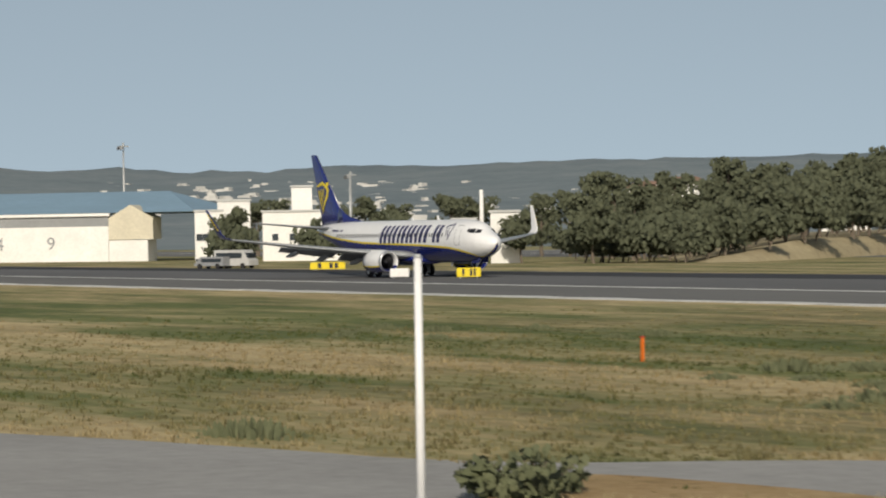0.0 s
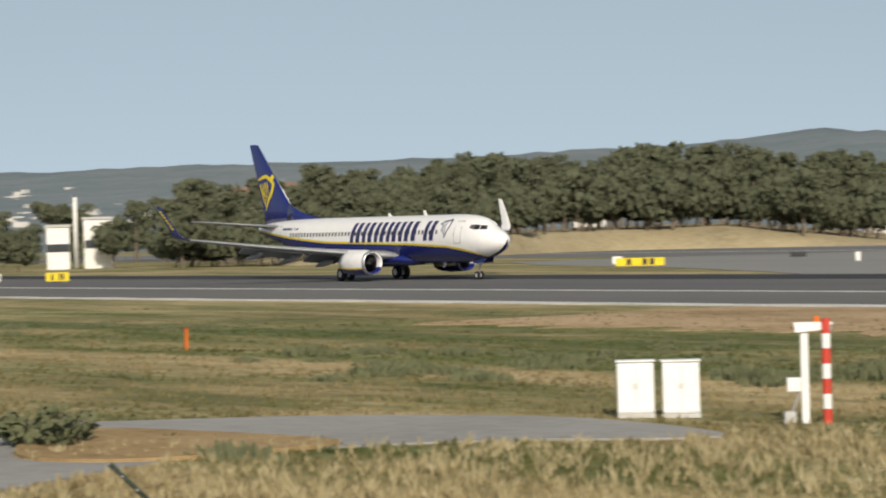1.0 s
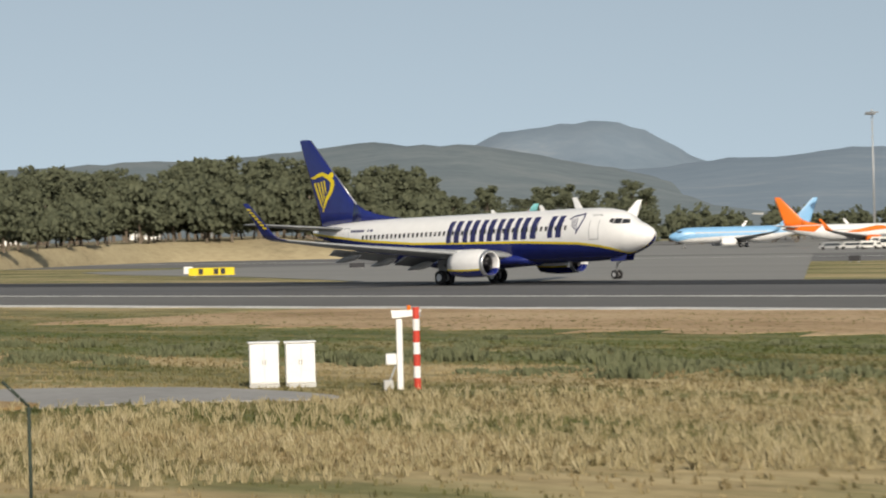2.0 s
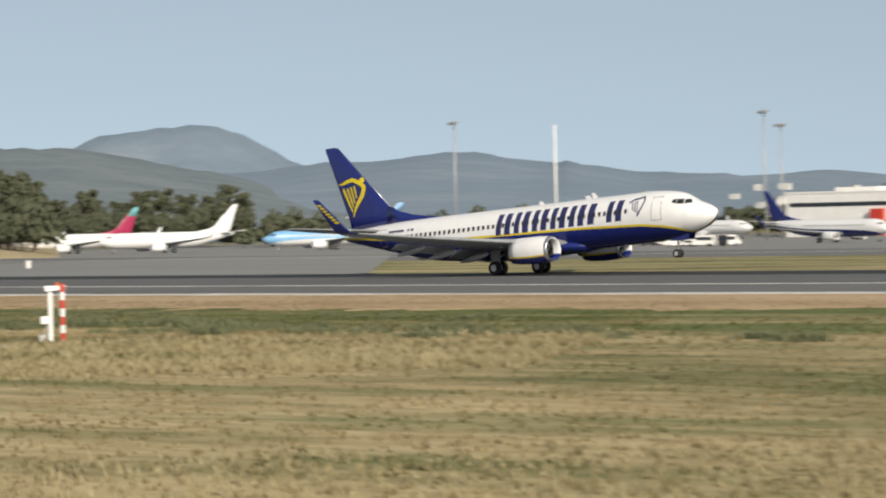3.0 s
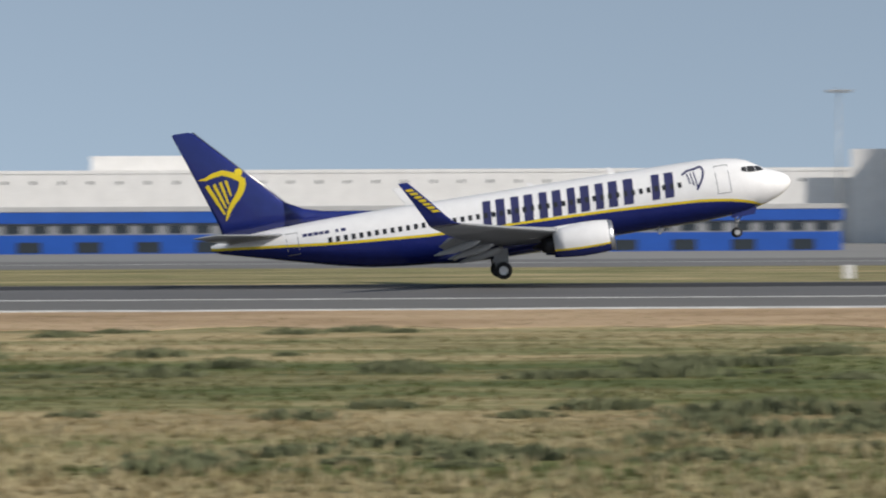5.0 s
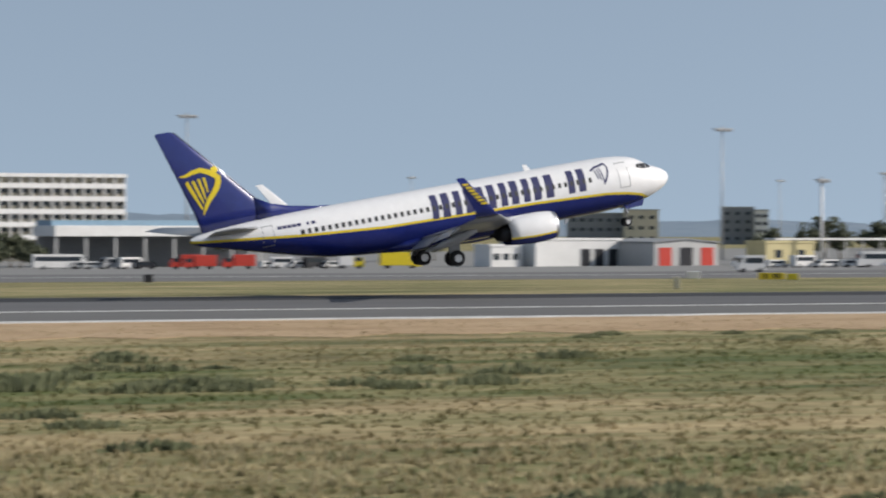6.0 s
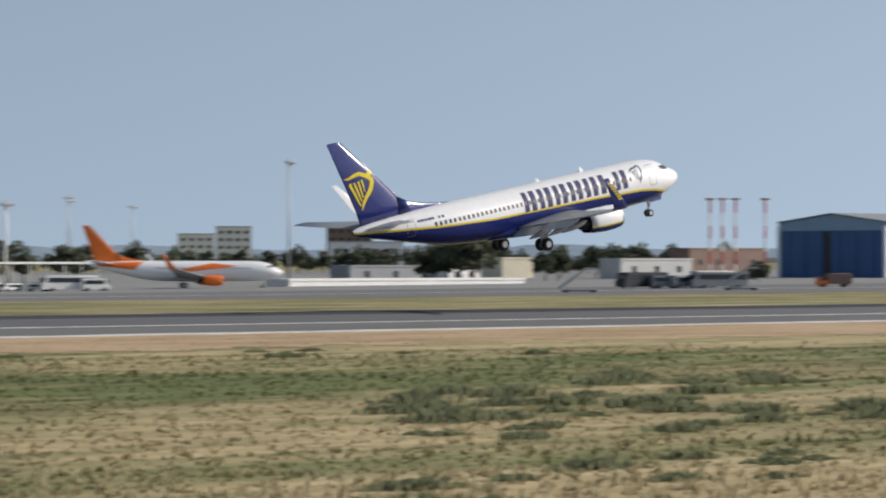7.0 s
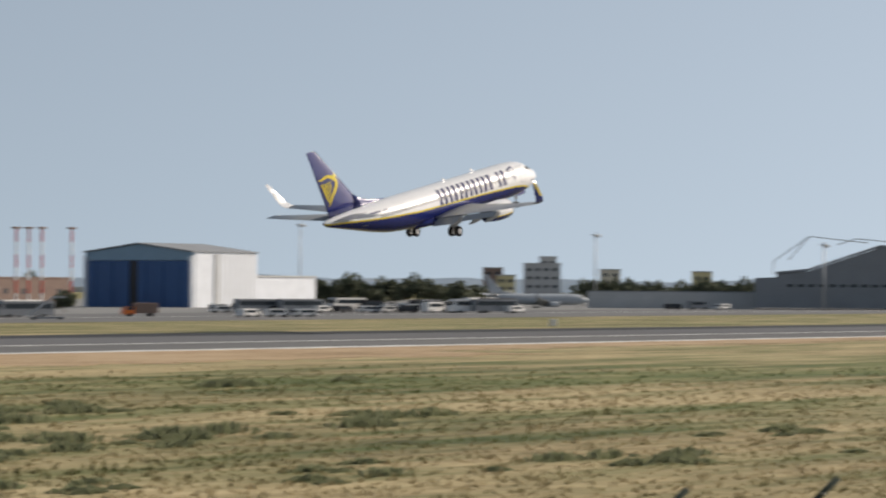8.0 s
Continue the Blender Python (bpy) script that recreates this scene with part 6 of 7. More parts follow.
def van(x, y, turn, paint_mat, label, length=5.0, height=2.1, kind="van", box_mat=None):
    """A van, truck or bus: body with a sloped front, glass band, wheels."""
    v = thing(kind, pose(x, y, gz(x, y) + 0.06, 0, 0, turn), label, kind, "apron vehicles")
    L, w, h = length / 2, 1.05 if length < 7 else 1.25, height
    prof = [(-L, 0.35), (L, 0.35), (L, h * 0.45), (L - 0.35, h * 0.55), (L - 0.9, h), (-L, h)]
    if box_mat is None:
        part("body", extruded(bmesh.new(), prof, 2 * w), paint_mat, v)
    else:
        cab = [(L - 2.0, 0.4), (L, 0.4), (L, h * 0.5), (L - 0.3, h * 0.85), (L - 2.0, h * 0.85)]
        part("cab", extruded(bmesh.new(), cab, 2 * w), paint_mat, v)
        part("load_box", boxed(-L, -w - 0.05, 0.6, L - 2.15, w + 0.05, h + 0.3, bevel=0.08), box_mat, v)
    for s in (-1, 1):
        a, b = (-L + 0.3, L - 1.1) if box_mat is None else (L - 1.8, L - 0.5)
        part("window_band", boxed(a, s * (w + 0.01) - 0.02, h * 0.55, b, s * (w + 0.01) + 0.02, h * 0.85), PANE, v)
    part("windscreen", boxed(L - 0.75, -w * 0.85, h * 0.58, L - 0.2, w * 0.85, h * 0.84), PANE, v)
    for u in (-L * 0.62, L * 0.62):
        for s in (-1, 1):
            bm = lathe([(-0.12, 0.12), (-0.13, 0.34), (0.13, 0.34), (0.12, 0.12)], 12, "y")
            bmesh.ops.translate(bm, verts=bm.verts, vec=(u, s * (w - 0.08), 0.34))
            part("wheel", bm, RUBBER, v)
    return v


def vehicles():
    rnd = random.Random(11)
    for t, q, R, m, L, h, kind, lab, bx in (
            (5.5, 1292, 590, REDPAINT, 6.4, 2.5, "fire_engine", "red airport fire engine parked outside", REDPAINT), (5.5, 1385, 590, REDPAINT, 6.4, 2.5, "fire_engine", "red airport fire engine parked outside", REDPAINT), (5.7, 815, 585, REDPAINT, 6.4, 2.4, "fire_engine", "red airport fire engine parked outside", REDPAINT),
            (3.7, 1340, 600, REDPAINT, 5.2, 2.6, "truck", "red service truck by the terraces", REDPAINT), (3.7, 1400, 605, REDPAINT, 4.0, 1.8, "car", "small red car on the apron", None), (3.5, 205, 760, REDPAINT, 7, 2.0, "truck", "low red baggage truck on the apron", None),
            (6.2, 437, 600, YELLOW, 8.0, 2.9, "truck", "yellow fuel truck by the shed", YELLOW), (6.2, 350, 600, YELLOW, 5.0, 2.6, "truck", "yellow service truck with white box", RENDERWALL), (6.7, 328, 470, RENDERWALL, 4.2, 2.6, "van", "white airport van with a beacon", None),
            (7.5, 765, 560, ORANGE, 6.5, 2.2, "tanker", "rust-orange tank truck by the hangar", BROWNWALL), (5.3, 950, 560, REDPAINT, 5.5, 1.6, "tractor", "low red pushback tractor on the apron", None),
            (4.2, 1330, 560, RENDERWALL, 5.0, 1.7, "car", "white ramp car by the pier", None), (4.2, 1530, 590, RENDERWALL, 5.0, 2.4, "van", "white catering van on the apron", RENDERWALL), (4.2, 1085, 560, YELLOW, 4.5, 2.3, "truck", "yellow ground power truck", YELLOW), (4.2, 1115, 565, RENDERWALL, 4.5, 2.6, "van", "white catering van on the apron", RENDERWALL),
            (4.0, 1490, 560, RENDERWALL, 3.5, 2.6, "truck", "pale high loader beside a jet", CREAM), (4.0, 1120, 560, MAGENTA, 6.0, 1.5, "tractor", "pink-red baggage tractor on the apron", None), (3.4, 1540, 700, RENDERWALL, 7, 2.8, "van", "white catering van on the apron", RENDERWALL)):
        yaw = {5.5: 14.87, 3.7: -26.9, 3.5: -31.6, 6.2: 27.9, 6.7: 35.6, 7.5: 47.72, 5.3: 9.37, 4.2: -16.92, 4.0: -20.89, 3.4: -33.7, 5.7: 20.15}[t]
        a = radians(yaw) + math.atan((q - 784) / 5409)
        van(R * math.sin(a), R * math.cos(a), rnd.choice((0, 180)) - math.degrees(a) * 0.6, m, lab, L, h, kind, bx)
    # rows of parked cars, vans and buses
    rows = [(5.5, 1060, 1230, 600, 6), (6.2, 190, 330, 610, 5), (6.0, 80, 150, 620, 2), (7.5, 885, 1450, 640, 15), (8.0, 640, 900, 760, 9), (7.2, 1350, 1500, 545, 3), (3.5, 80, 160, 700, 4), (3.5, 300, 590, 720, 9), (3.5, 1380, 1560, 690, 6), (4.0, 0, 90, 640, 4), (4.0, 150, 340, 640, 6),
            (4.2, 100, 330, 650, 6), (5.3, 150, 330, 590, 4), (5.3, 1000, 1180, 590, 4), (7.2, 830, 1000, 545, 5), (8.0, 20, 90, 600, 2), (8.0, 1170, 1300, 780, 3), (3.5, 10, 240, 640, 7), (3.5, 480, 600, 650, 5), (3.5, 1320, 1560, 630, 10), (4.0, 10, 340, 600, 9), (4.2, 20, 320, 610, 7), (8.0, 370, 900, 700, 14), (6.5, 640, 960, 560, 7), (0.6, 20, 80, 400, 2)]
    yaws = {6.5: 32.06, 5.5: 14.87, 6.2: 27.9, 6.0: 25.04, 7.5: 47.72, 8.0: 53.18, 7.2: 43.3, 3.5: -31.6, 4.0: -20.89, 4.2: -16.92, 5.3: 9.37, 0.6: -58.66, 1.0: -54.91}
    paints = [(RENDERWALL, "white"), (RENDERWALL, "white"), (PALEGREY, "silver-grey"), (GREYWALL, "grey"), (DARK, "black"), (RENDERWALL, "white")]
    for t, xa, xb, R, n in rows:
        st = EARLY if t < 2 else LATE
        for i in range(n):
            a = radians(yaws[t]) + math.atan((xa + (xb - xa) * (i + 0.5) / n + rnd.uniform(-6, 6) - 784) / 5409)
            m, nm = rnd.choice(paints)
            r = rnd.random()
            k, L, h = ("car", 4.3, 1.5) if r < 0.5 else ("van", 5.2, 2.3) if r < 0.85 else ("bus", 10.5, 2.9)
            van(st[0] + R * math.sin(a), st[1] + R * math.cos(a), rnd.choice((0, 180, 20, 200)) - math.degrees(a) * 0.5, m, nm + " " + k + " parked at the edge of the apron", L, h, k)
    # boarding stairs and light frames
    for t, q, R, lab in ((7.2, 735, 470, "grey boarding stairs folded on their truck"), (7.2, 1020, 500, "grey boarding stairs folded on their truck"), (5.3, 1040, 585, "white boarding stairs on the apron")):
        a = radians(yaws[t]) + math.atan((q - 784) / 5409)
        x, y = R * math.sin(a), R * math.cos(a)
        s = thing("boarding_stairs", pose(x, y, gz(x, y), 0, 0, -math.degrees(a)), lab, "stairs")
        m = RENDERWALL if t == 5.3 else PALEGREY
        for k in (-0.9, 0.9):
            part("stringer", extruded(bmesh.new(), [(-3.2, 0.6), (-2.8, 0.6), (1.2, 3.6), (3.0, 3.6), (3.0, 3.9), (1.0, 3.9), (-3.2, 0.9)], 0.12), m, s).location.y = k
        first = None
        for i in range(10):
            if first is None:
                first = c = part("step", boxed(-0.18, -0.85, -0.03, 0.18, 0.85, 0.03), m, s)
            else:
                c = new("step", first.data)
                c.parent = s
            c.location = (-2.9 + 0.4 * i, 0, 0.78 + 0.3 * i)
        part("chassis", boxed(-2.6, -0.8, 0.25, 2.8, 0.8, 0.55), GREYWALL, s)
        for u in (-2.0, 2.2):
            bm = lathe([(-0.95, 0.1), (-0.95, 0.27), (0.95, 0.27), (0.95, 0.1)], 12, "y")
            bmesh.ops.translate(bm, verts=bm.verts, vec=(u, 0, 0.27))
            part("wheel", bm, RUBBER, s)


apron_aircraft()
masts()
vehicles()


def signs():
    """Yellow and white taxiway signs, and low marker boxes."""
    for (x, y), w, h, m, lab in (((-307.3, 185.5), 2.2, 0.85, YELLOW, "yellow taxiway sign with blank bars"), ((-375.9, 204.0), 4.0, 0.8, YELLOW, "long yellow taxiway sign beside the grass"), ((-316.4, 183.0), 1.8, 0.8, RENDERWALL, "back of a white taxiway sign"), ((-280.5, 235.8), 4.8, 0.8, YELLOW, "long yellow taxiway sign with dark bars"),
                              ((-299.3, 247.8), 1.0, 0.8, RENDERWALL, "white marker box beside a sign"), ((33.5, 209.9), 0.8, 0.95, RENDERWALL, "small white runway marker"), ((123.4, 218.9), 0.5, 0.95, CREAM, "small pale runway marker"), ((308.2, 213.8), 0.9, 0.85, RENDERWALL, "small white runway marker"),
                              ((171.3, 300.0), 1.4, 0.8, RENDERWALL, "white marker box by the taxiway"), ((172.2, 284.6), 2.9, 0.7, YELLOW, "yellow taxiway sign beside the grass"), ((172.0, 280.0), 1.2, 0.65, YELLOW, "short yellow taxiway sign"), ((103.5, 291.7), 0.9, 0.8, DARK, "black back of a taxiway sign"), ((-247.0, 300.7), 1.3, 0.6, DARK, "black back of a taxiway sign"),
                              ((-318.8, 290.7), 1.9, 0.55, DARK, "black back of a taxiway sign"), ((-274.6, 259.4), 0.5, 0.9, RENDERWALL, "small white runway marker")):
        a = math.degrees(math.atan2(x, y))
        s = thing("taxiway_sign", pose(x, y, gz(x, y), 0, 0, -a), lab, "sign", "airfield signs")
        part("panel", boxed(-w / 2, -0.12, 0.18, w / 2, 0.12, 0.18 + h, bevel=0.03), m, s)
        for u in (-w * 0.35, w * 0.35):
            part("leg", boxed(u - 0.05, -0.05, -0.1, u + 0.05, 0.05, 0.18), GALV, s)
        if m is YELLOW and w > 2:
            for u in (-0.28, 0.05, 0.2):
                part("bar", boxed(u * w, -0.14, 0.3, u * w + 0.1 * w, -0.121, 0.1 + h), DARK, s, "dark bar standing for lettering")


signs()


# ---- foreground: service road, PAPI lights, cabinets, poles, plants ----
ROAD = [(-145.0, 72.2), (-133.2, 77.8), (-123.4, 80.9), (-115.1, 82.6), (-111.5, 88.9), (-106.6, 91.9), (-102.8, 92.4), (-96.5, 90.9), (-96.8, 89.2), (-100.0, 87.0), (-101.4, 83.4), (-102.1, 79.5), (-96.5, 71.9), (-95.7, 69.7), (-89.8, 65.2), (-94.6, 59.3)]
ISLAND = [(-104.3, 76.8), (-108.9, 79.4), (-111.7, 81.5), (-110.8, 83.0), (-107.9, 83.6), (-104.8, 84.1), (-102.0, 84.1), (-101.3, 82.7), (-101.0, 78.9), (-102.0, 77.4)]
BROWNGRASS = mottled("brown_dead_grass", [(0.33, (0.19, 0.13, 0.06)), (0.47, (0.30, 0.205, 0.10)), (0.66, (0.40, 0.29, 0.16))], 0.3, 2.5, stretch=(1, 1, 1), bump=0.5)
OLDASPHALT = mottled("old_road_asphalt", [(0.3, (0.22, 0.217, 0.21)), (0.5, (0.29, 0.286, 0.278)), (0.7, (0.35, 0.345, 0.335))], 0.12, 1.6, 0.95)


def smoothed(outline, n=4):
    """A closed outline rounded by cutting corners."""
    pts = [Vector((*p, 0)) for p in outline]
    for _ in range(2):
        pts = [q for a, b in zip(pts, pts[1:] + pts[:1]) for q in (a.lerp(b, 0.25), a.lerp(b, 0.75))]
    return [(p.x, p.y) for p in pts]


def inside(x, y, outline):
    hit = False
    for (x0, y0), (x1, y1) in zip(outline, outline[1:] + outline[:1]):
        if (y0 > y) != (y1 > y) and x < (x1 - x0) * (y - y0) / (y1 - y0) + x0:
            hit = not hit
    return hit


def service_road():
    sheet("service_road", smoothed(ROAD), 0.05, OLDASPHALT, "old grey asphalt service road with stains", "road", 0.08)
    sheet("road_island", smoothed(ISLAND), 0.12, BROWNGRASS, "dry grass island in the service road", "ground", 0.1)
    (xa, ya), (xb, yb) = (-100.8, 69.8), (-108.1, 76.4)
    for k in (0.1, 0.42, 0.74, 1.0):
        x, y = xa + (xb - xa) * k, ya + (yb - ya) * k
        s = sheet("road_mark", [(-1.0, -0.07), (1.0, -0.07), (1.0, 0.07), (-1.0, 0.07)], 0.02, LINEPAINT, "worn white dash on the road", "marking", 0.01)
        s.matrix_world = pose(x, y, 0.045, 0, 0, math.degrees(math.atan2(yb - ya, xb - xa)))


def papi(x, y, turn, post, label):
    """A precision-approach light unit: mast, head, junction box, and a banded marker pole beside it."""
    p = thing("papi_light", pose(x, y, 0, 0, 0, turn), label, "approach light", "approach light units")
    part("mast", boxed(-0.09, -0.09, 0, 0.09, 0.09, 2.12, bevel=0.02), WHITE, p, "white square mast")
    part("head", extruded(bmesh.new(), [(-0.2, 2.125), (0.62, 2.2), (0.66, 2.36), (-0.24, 2.36)], 0.34), WHITE, p, "white lamp housing")
    part("head_cover", boxed(0.56, -0.2, 2.16, 0.64, 0.2, 2.3), GREYWALL, p, "dark lamp window")
    part("junction_box", boxed(-0.42, -0.12, 0.75, -0.1, 0.12, 1.08, bevel=0.02), WHITE, p, "white junction box")
    part("foot", boxed(-0.5, -0.25, 0, -0.22, 0.2, 0.3, bevel=0.03), PALEGREY, p, "pale cable box at the foot")
    bm = bmesh.new()
    tube(bm, (-0.3, 0, 0.28), (-0.12, 0, 0.75), 0.03)
    part("conduit", bm, GALV, p)
    bm = bmesh.new()
    tube(bm, (0.3, 0, 2.36), (0.3, 0, 2.5), 0.06)
    part("beacon", bm, ORANGE, p, "small orange beacon")
    m = thing("marker_pole", pose(x, y, 0, 0, 0, turn) @ pose(post, -0.15, 0), "red and white banded marker pole beside an approach light", "pole", "banded marker poles")
    for i in range(7):
        bm = bmesh.new()
        tube(bm, (0, 0, i * 0.35), (0, 0, i * 0.35 + 0.345), 0.105, 0.105, 14)
        part("band", bm, WHITE if i % 2 else REDPAINT, m, "white band" if i % 2 else "red band", smooth=False)


def cabinet(x, y, turn, label):
    c = thing("electrical_cabinet", pose(x, y, 0, 0, 0, turn), label, "cabinet", "electrical cabinets")
    part("plinth", boxed(-0.46, -0.3, 0, 0.46, 0.3, 0.1), PALEGREY, c)
    part("body", boxed(-0.45, -0.3, 0.104, 0.45, 0.3, 1.36, bevel=0.02), WHITE, c, "white painted steel body")
    for k in (0, 1):
        d = part("door", boxed(-0.43 + 0.44 * k, -0.325, 0.15, -0.01 + 0.44 * k, -0.302, 1.3, bevel=0.008), WHITE, c, "white cabinet door")
        part("handle", boxed(-0.06 + 0.08 * k, -0.35, 0.7, -0.03 + 0.08 * k, -0.326, 0.86), GALV, d, "steel handle")
    part("lid", boxed(-0.49, -0.35, 1.364, 0.49, 0.34, 1.41, bevel=0.012), WHITE, c, "overhanging lid")


def foreground():
    service_road()
    (x, y) = (-102.13, 74.55)
    p = thing("white_post", pose(x, y, 0), "tall plain white post with a small foot plate", "post")
    bm = bmesh.new()
    tube(bm, (0, 0, 0.03), (0.03, 0, 4.45), 0.075, 0.06, 14)
    part("shaft", bm, WHITE, p, smooth=True)
    part("foot_plate", boxed(-0.2, -0.15, 0, 0.3, 0.15, 0.028), WHITE, p)
    part("cap", lathe([(4.44, 0.075), (4.5, 0.05)], 12, "z"), GALV, p).location.x = 0.03
    (x, y) = (-103.6, 93.5)
    cabinet(x, y, 52, "white electrical cabinet beside the service road")
    cabinet(x + 0.95, y + 0.65, 52, "white electrical cabinet beside another, slightly scuffed")
    (x, y) = (-98.3, 94.3)
    papi(x, y, 50, 0.5, "white approach light unit with a junction box")
    papi(-13.0, 70.3, 14, -0.28, "white approach light unit standing in dry grass")
    for (x, y), h in (((-152.4, 109.3), 0.85), ((-22.0, 86.9), 0.8)):
        m = thing("marker_stake", pose(x, y, 0), "short orange marker stake in the grass", "stake", "orange stakes")
        part("stake", boxed(-0.09, -0.03, 0, 0.09, 0.03, h, bevel=0.01), ORANGE, m)
        part("cap", boxed(-0.1, -0.04, h + 0.004, 0.1, 0.04, h + 0.05), REDPAINT, m)
    # back of a round sign on a post
    x, y, z = (-70.3, 56.2, 2.8)
    s = thing("round_sign", pose(x, y, 0, 0, 0, 62), "back of a grey round road sign on a post", "sign")
    bm = lathe([(-0.012, 0.02), (-0.012, 0.3), (0.012, 0.3), (0.012, 0.02)], 40, "y")
    bmesh.ops.translate(bm, verts=bm.verts, vec=(0, 0, z))
    part("disc", bm, PALEGREY, s, "grey metal disc")
    part("bracket", boxed(-0.045, -0.06, z - 0.32, 0.015, -0.014, z + 0.33), PALEGREY, s)
    part("channel", boxed(0.016, -0.055, z - 0.32, 0.045, -0.014, z + 0.33), DARK, s, "dark bracket channel")
    part("post", boxed(-0.04, -0.12, 0, 0.04, -0.062, z + 0.1), GALV, s)
    # teal lamp on a pale stake
    x, y, z = (-74.35, 59.25, 2.72)
    s = thing("lamp_stake", pose(x, y, 0, 0, 0, 60), "small teal lamp box on a pale stake", "lamp")
    part("stake", boxed(-0.03, -0.03, 0, 0.03, 0.03, z - 0.08), PALEGREY, s)
    part("lamp_box", boxed(-0.07, -0.07, z - 0.08, 0.07, 0.07, z + 0.1, bevel=0.02), TEAL, s, "teal lamp box")
    for u in (-0.03, 0.03):
        part("lens", boxed(u - 0.022, -0.08, z - 0.02, u + 0.022, -0.071, z + 0.05), WHITE, s)
    # fence posts with cranked arms
    for (x, y, z), a in (((-74.65, 58.72, 2.8), 240), ((-73.75, 60.28, 2.68), 240), ((-72.8, 61.95, 2.52), 235), ((21.8, 12.3, 3.4), -55), ((21.1, 13.3, 3.3), -55)):
        f = thing("fence_post", pose(x, y, 0, 0, 0, a), "dark green fence post with a cranked arm", "fence post", "fence posts")
        bm = bmesh.new()
        tube(bm, (-0.42, 0, 0), (-0.42, 0, z - 0.42), 0.03, 0.03, 10)
        part("post", bm, FENCEGREEN, f, smooth=True)
        bm = bmesh.new()
        tube(bm, (-0.42, 0, z - 0.42), (0, 0, z), 0.028, 0.028, 10)
        part("arm", bm, FENCEGREEN, f, "cranked arm", smooth=True)
        for k in (0.35, 0.7):
            bm = bmesh.new()
            tube(bm, (-0.42 + 0.42 * k, -0.05, z - 0.42 + 0.42 * k), (-0.42 + 0.42 * k, 0.05, z - 0.42 + 0.42 * k), 0.012, 0.012, 6)
            part("wire_clip", bm, GALV, f)


foreground()


def field_points(n, seed, r0, r1):
    """Places in the field between the camera's stand and the soil margin, thinning with distance."""
    rnd = np.random.RandomState(seed)
    out = []
    for station, a0, a1, share in ((LATE, -58, 64, 0.68), (EARLY, -74, -28, 0.36)):
        k = int(n * share)
        a = np.radians(rnd.uniform(a0, a1, k))
        r = r0 * (r1 / r0) ** rnd.rand(k)
        x, y = station[0] + r * np.sin(a), station[1] + r * np.cos(a)
        for u, v in zip(x, y):
            if v < 150 and not (-200 < u < -80 and inside(u, v, ROAD) and not inside(u, v, ISLAND)):
                out.append((u, v))
    return out, rnd


PALEGRASS = soften(mottled("pale_seed_grass", [(0.3, (0.25, 0.22, 0.11)), (0.42, (0.43, 0.36, 0.2)), (0.55, (0.56, 0.475, 0.285)), (0.7, (0.65, 0.565, 0.37))], 0.25, 3.0, islands=True), 0.6)


def tufts(name, n, seed, tall, wide, blades, label, r0=42, r1=165, material=TUFT):
    pts, rnd = field_points(n, seed, r0, r1)
    verts, faces = [], []
    for x, y in pts:
        h0 = tall * (0.5 + rnd.rand()) * (0.6 + 0.8 * noise.noise(Vector((x * 0.05, y * 0.08, 0))) ** 2 + 0.3)
        if y > 120:
            h0 *= 0.5
        for b in range(blades):
            a, lean = rnd.rand() * 6.28, 0.15 + 0.5 * rnd.rand()
            ox, oy = (rnd.rand(2) - 0.5) * wide * 3
            w, h = wide * (0.5 + rnd.rand()), h0 * (0.6 + 0.6 * rnd.rand())
            c, s = math.cos(a), math.sin(a)
            i = len(verts)
            verts += [(x + ox - c * w / 2, y + oy - s * w / 2, -0.02), (x + ox + c * w / 2, y + oy + s * w / 2, -0.02), (x + ox - s * h * lean * 0.5 + c * w * 0.3, y + oy + c * h * lean * 0.5 + s * w * 0.3, h * 0.6), (x + ox - s * h * lean, y + oy + c * h * lean, h)]
            faces += [(i, i + 1, i + 2), (i, i + 2, i + 3)]
    me = bpy.data.meshes.new(name)
    me.from_pydata(verts, [], faces)
    me.materials.append(material)
    return tagged(new(name, me), label, "grass", kind="stuff")


tufts("grass_tufts", 80000, 3, 0.11, 0.055, 5, "dry straw and green grass tufts over the field")
tufts("margin_grass", 9000, 6, 0.15, 0.07, 6, "sparse dry tufts along the runway margin", 118, 190)
tufts("tall_dry_grass", 15000, 4, 0.22, 0.035, 8, "tall pale seed grass standing in clumps", 40, 70, PALEGRASS)


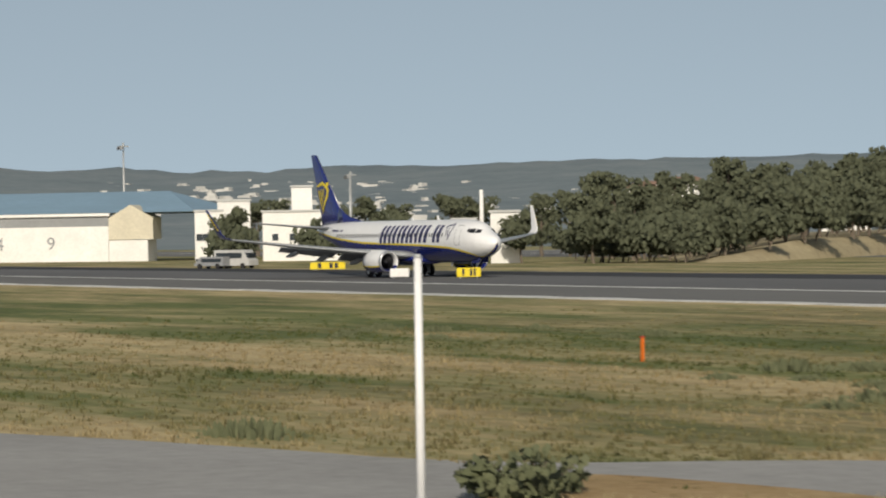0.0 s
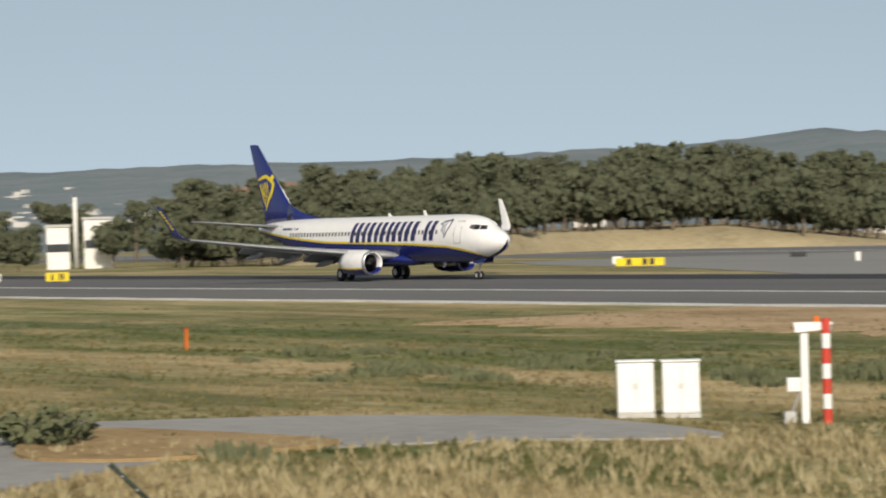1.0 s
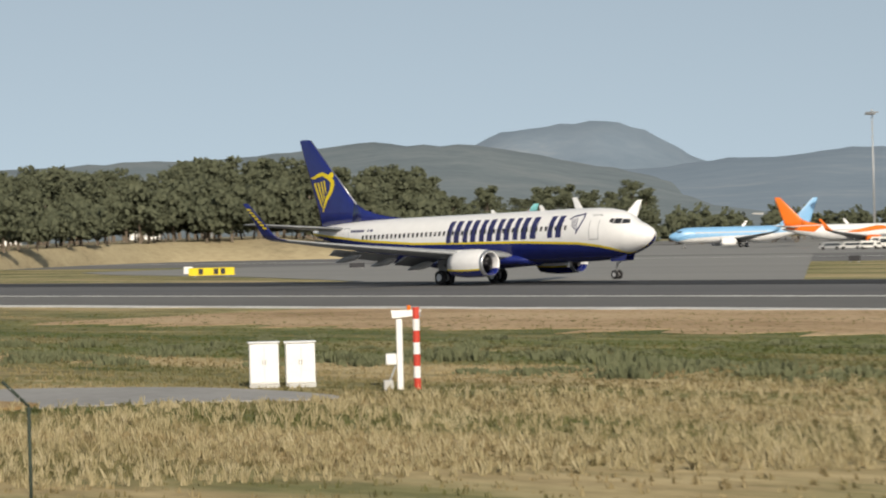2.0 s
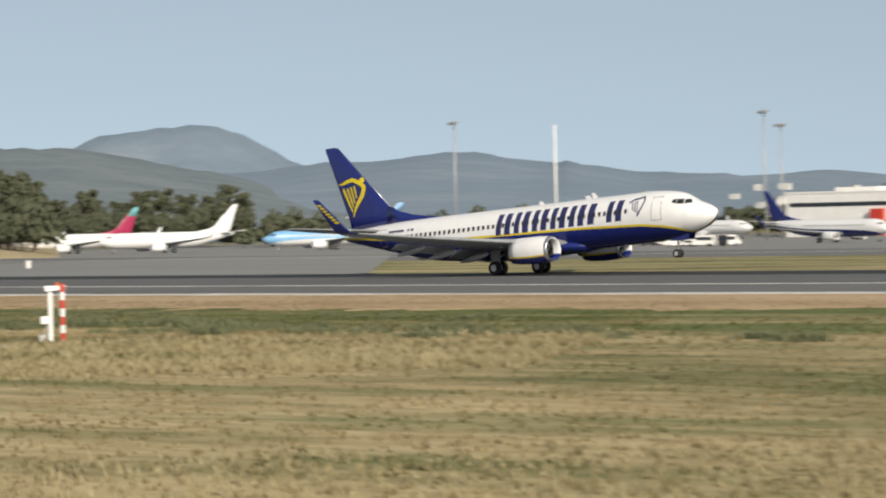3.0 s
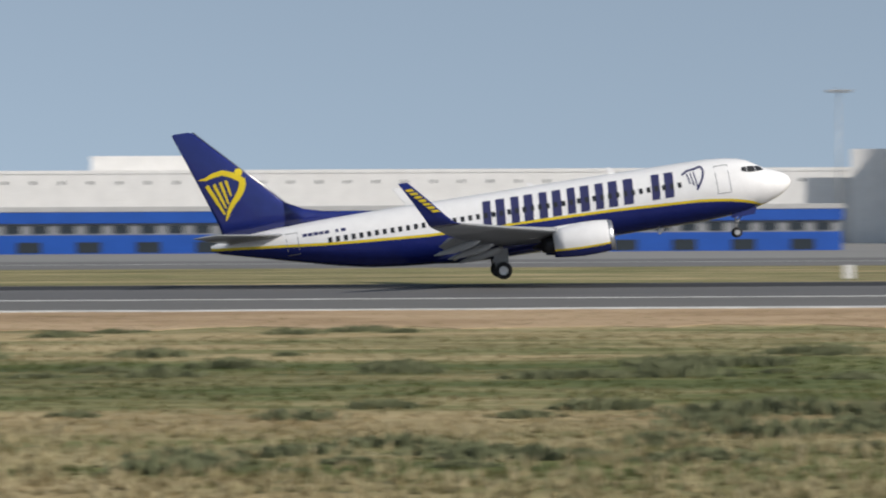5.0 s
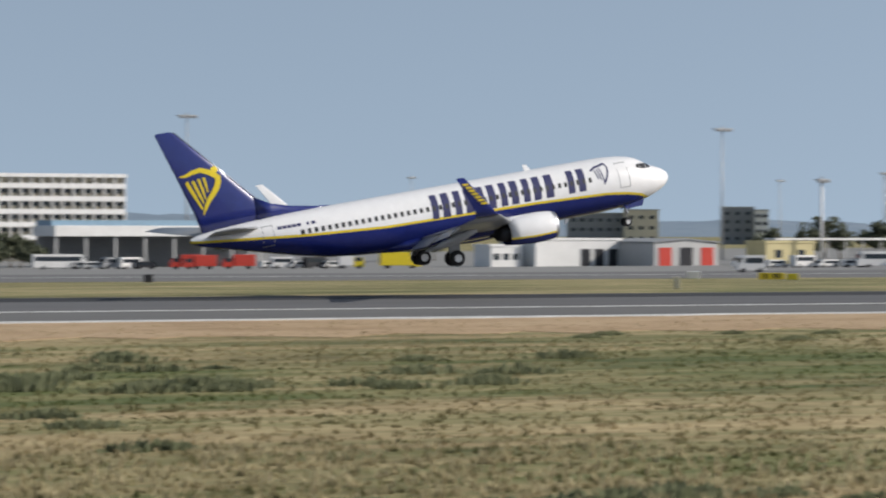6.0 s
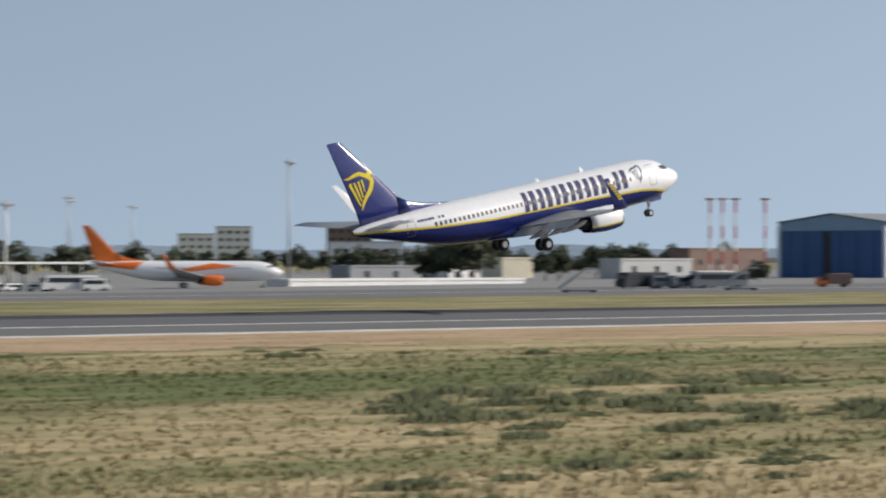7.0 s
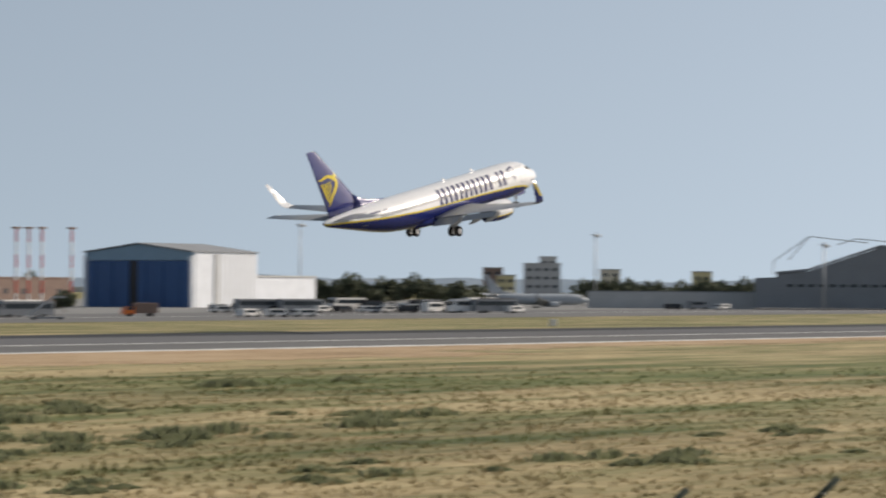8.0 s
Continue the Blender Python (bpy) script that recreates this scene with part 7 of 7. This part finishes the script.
def shrubs():
    """Low weedy shrubs: mounds of many thin upright shoots."""
    rnd = random.Random(8)
    g = np.random.RandomState(15)
    pts, _ = field_points(2300, 9, 46, 165)
    verts, faces = [], []
    for x, y in pts:
        near_road = x < -45 and y < 96
        if y > 128 or (near_road and rnd.random() < 0.95) or noise.noise(Vector((x * 0.02, y * 0.09, 7))) < 0.1:
            continue
        s = rnd.uniform(0.4, 1.15) * (1.15 if 66 < y < 112 else 0.8)
        for k in range(int(60 + 70 * s)):
            u, v = g.normal(0, 0.45, 2)
            d = math.hypot(u, v)
            h = s * 0.36 * max(0.15, 1 - 0.75 * d * d) * (0.6 + 0.6 * g.rand())
            px, py = x + u * s * 1.7, y + v * s * 0.9
            a, w = g.rand() * 6.28, 0.025 + 0.03 * g.rand()
            lx, ly = (u * 0.35 + 0.2 * (g.rand() - 0.5)) * h, (v * 0.35 + 0.2 * (g.rand() - 0.5)) * h
            c, t = math.cos(a) * w, math.sin(a) * w
            i = len(verts)
            verts += [(px - c, py - t, -0.02), (px + c, py + t, -0.02), (px + lx * 0.6 + c * 1.5, py + ly * 0.6 + t * 1.5, h * 0.62), (px + lx, py + ly, h), (px + lx * 0.6 - c * 1.5, py + ly * 0.6 - t * 1.5, h * 0.62)]
            faces.append((i, i + 1, i + 2, i + 3, i + 4))
    me = bpy.data.meshes.new("low_shrubs")
    me.from_pydata(verts, [], faces)
    me.materials.append(SHRUB)
    tagged(new("low_shrubs", me), "low grey-green shrubs dotted over the dry field", "shrub", kind="stuff")
    b = thing("bush", pose(*(-107.5, 79.5), 0.1), "leafy green bush at the tip of the road island", "bush")
    bm = bmesh.new()
    for k in range(9):
        leaf_cloud(bm, (rnd.uniform(-1.2, 1.2), rnd.uniform(-0.7, 0.7), rnd.uniform(0.15, 0.55)), (0.6, 0.5, 0.3), 60, 0.12, rnd)
    part("foliage", bm, SHRUB, b)
    bm = bmesh.new()
    for k in range(6):
        tube(bm, (0, 0, -0.1), (rnd.uniform(-1, 1), rnd.uniform(-0.5, 0.5), 0.6), 0.03, 0.01, 6)
    part("stems", bm, BARK, b)


shrubs()


def motions():
    walk(JET, [(t, pose(x, y, z + 0.085, 0, -p)) for t, x, y, z, p in FLIGHT])
    # the main legs lengthen as the weight comes off the wheels
    for leg in [c for c in JET.children if c.name.startswith("main_gear")]:
        walk(leg, [(0.0, pose(0, 0, 0)), (4.2, pose(0, 0, 0)), (5.2, pose(0, 0, -0.27)), (8.0, pose(0, 0, -0.27))])


motions()
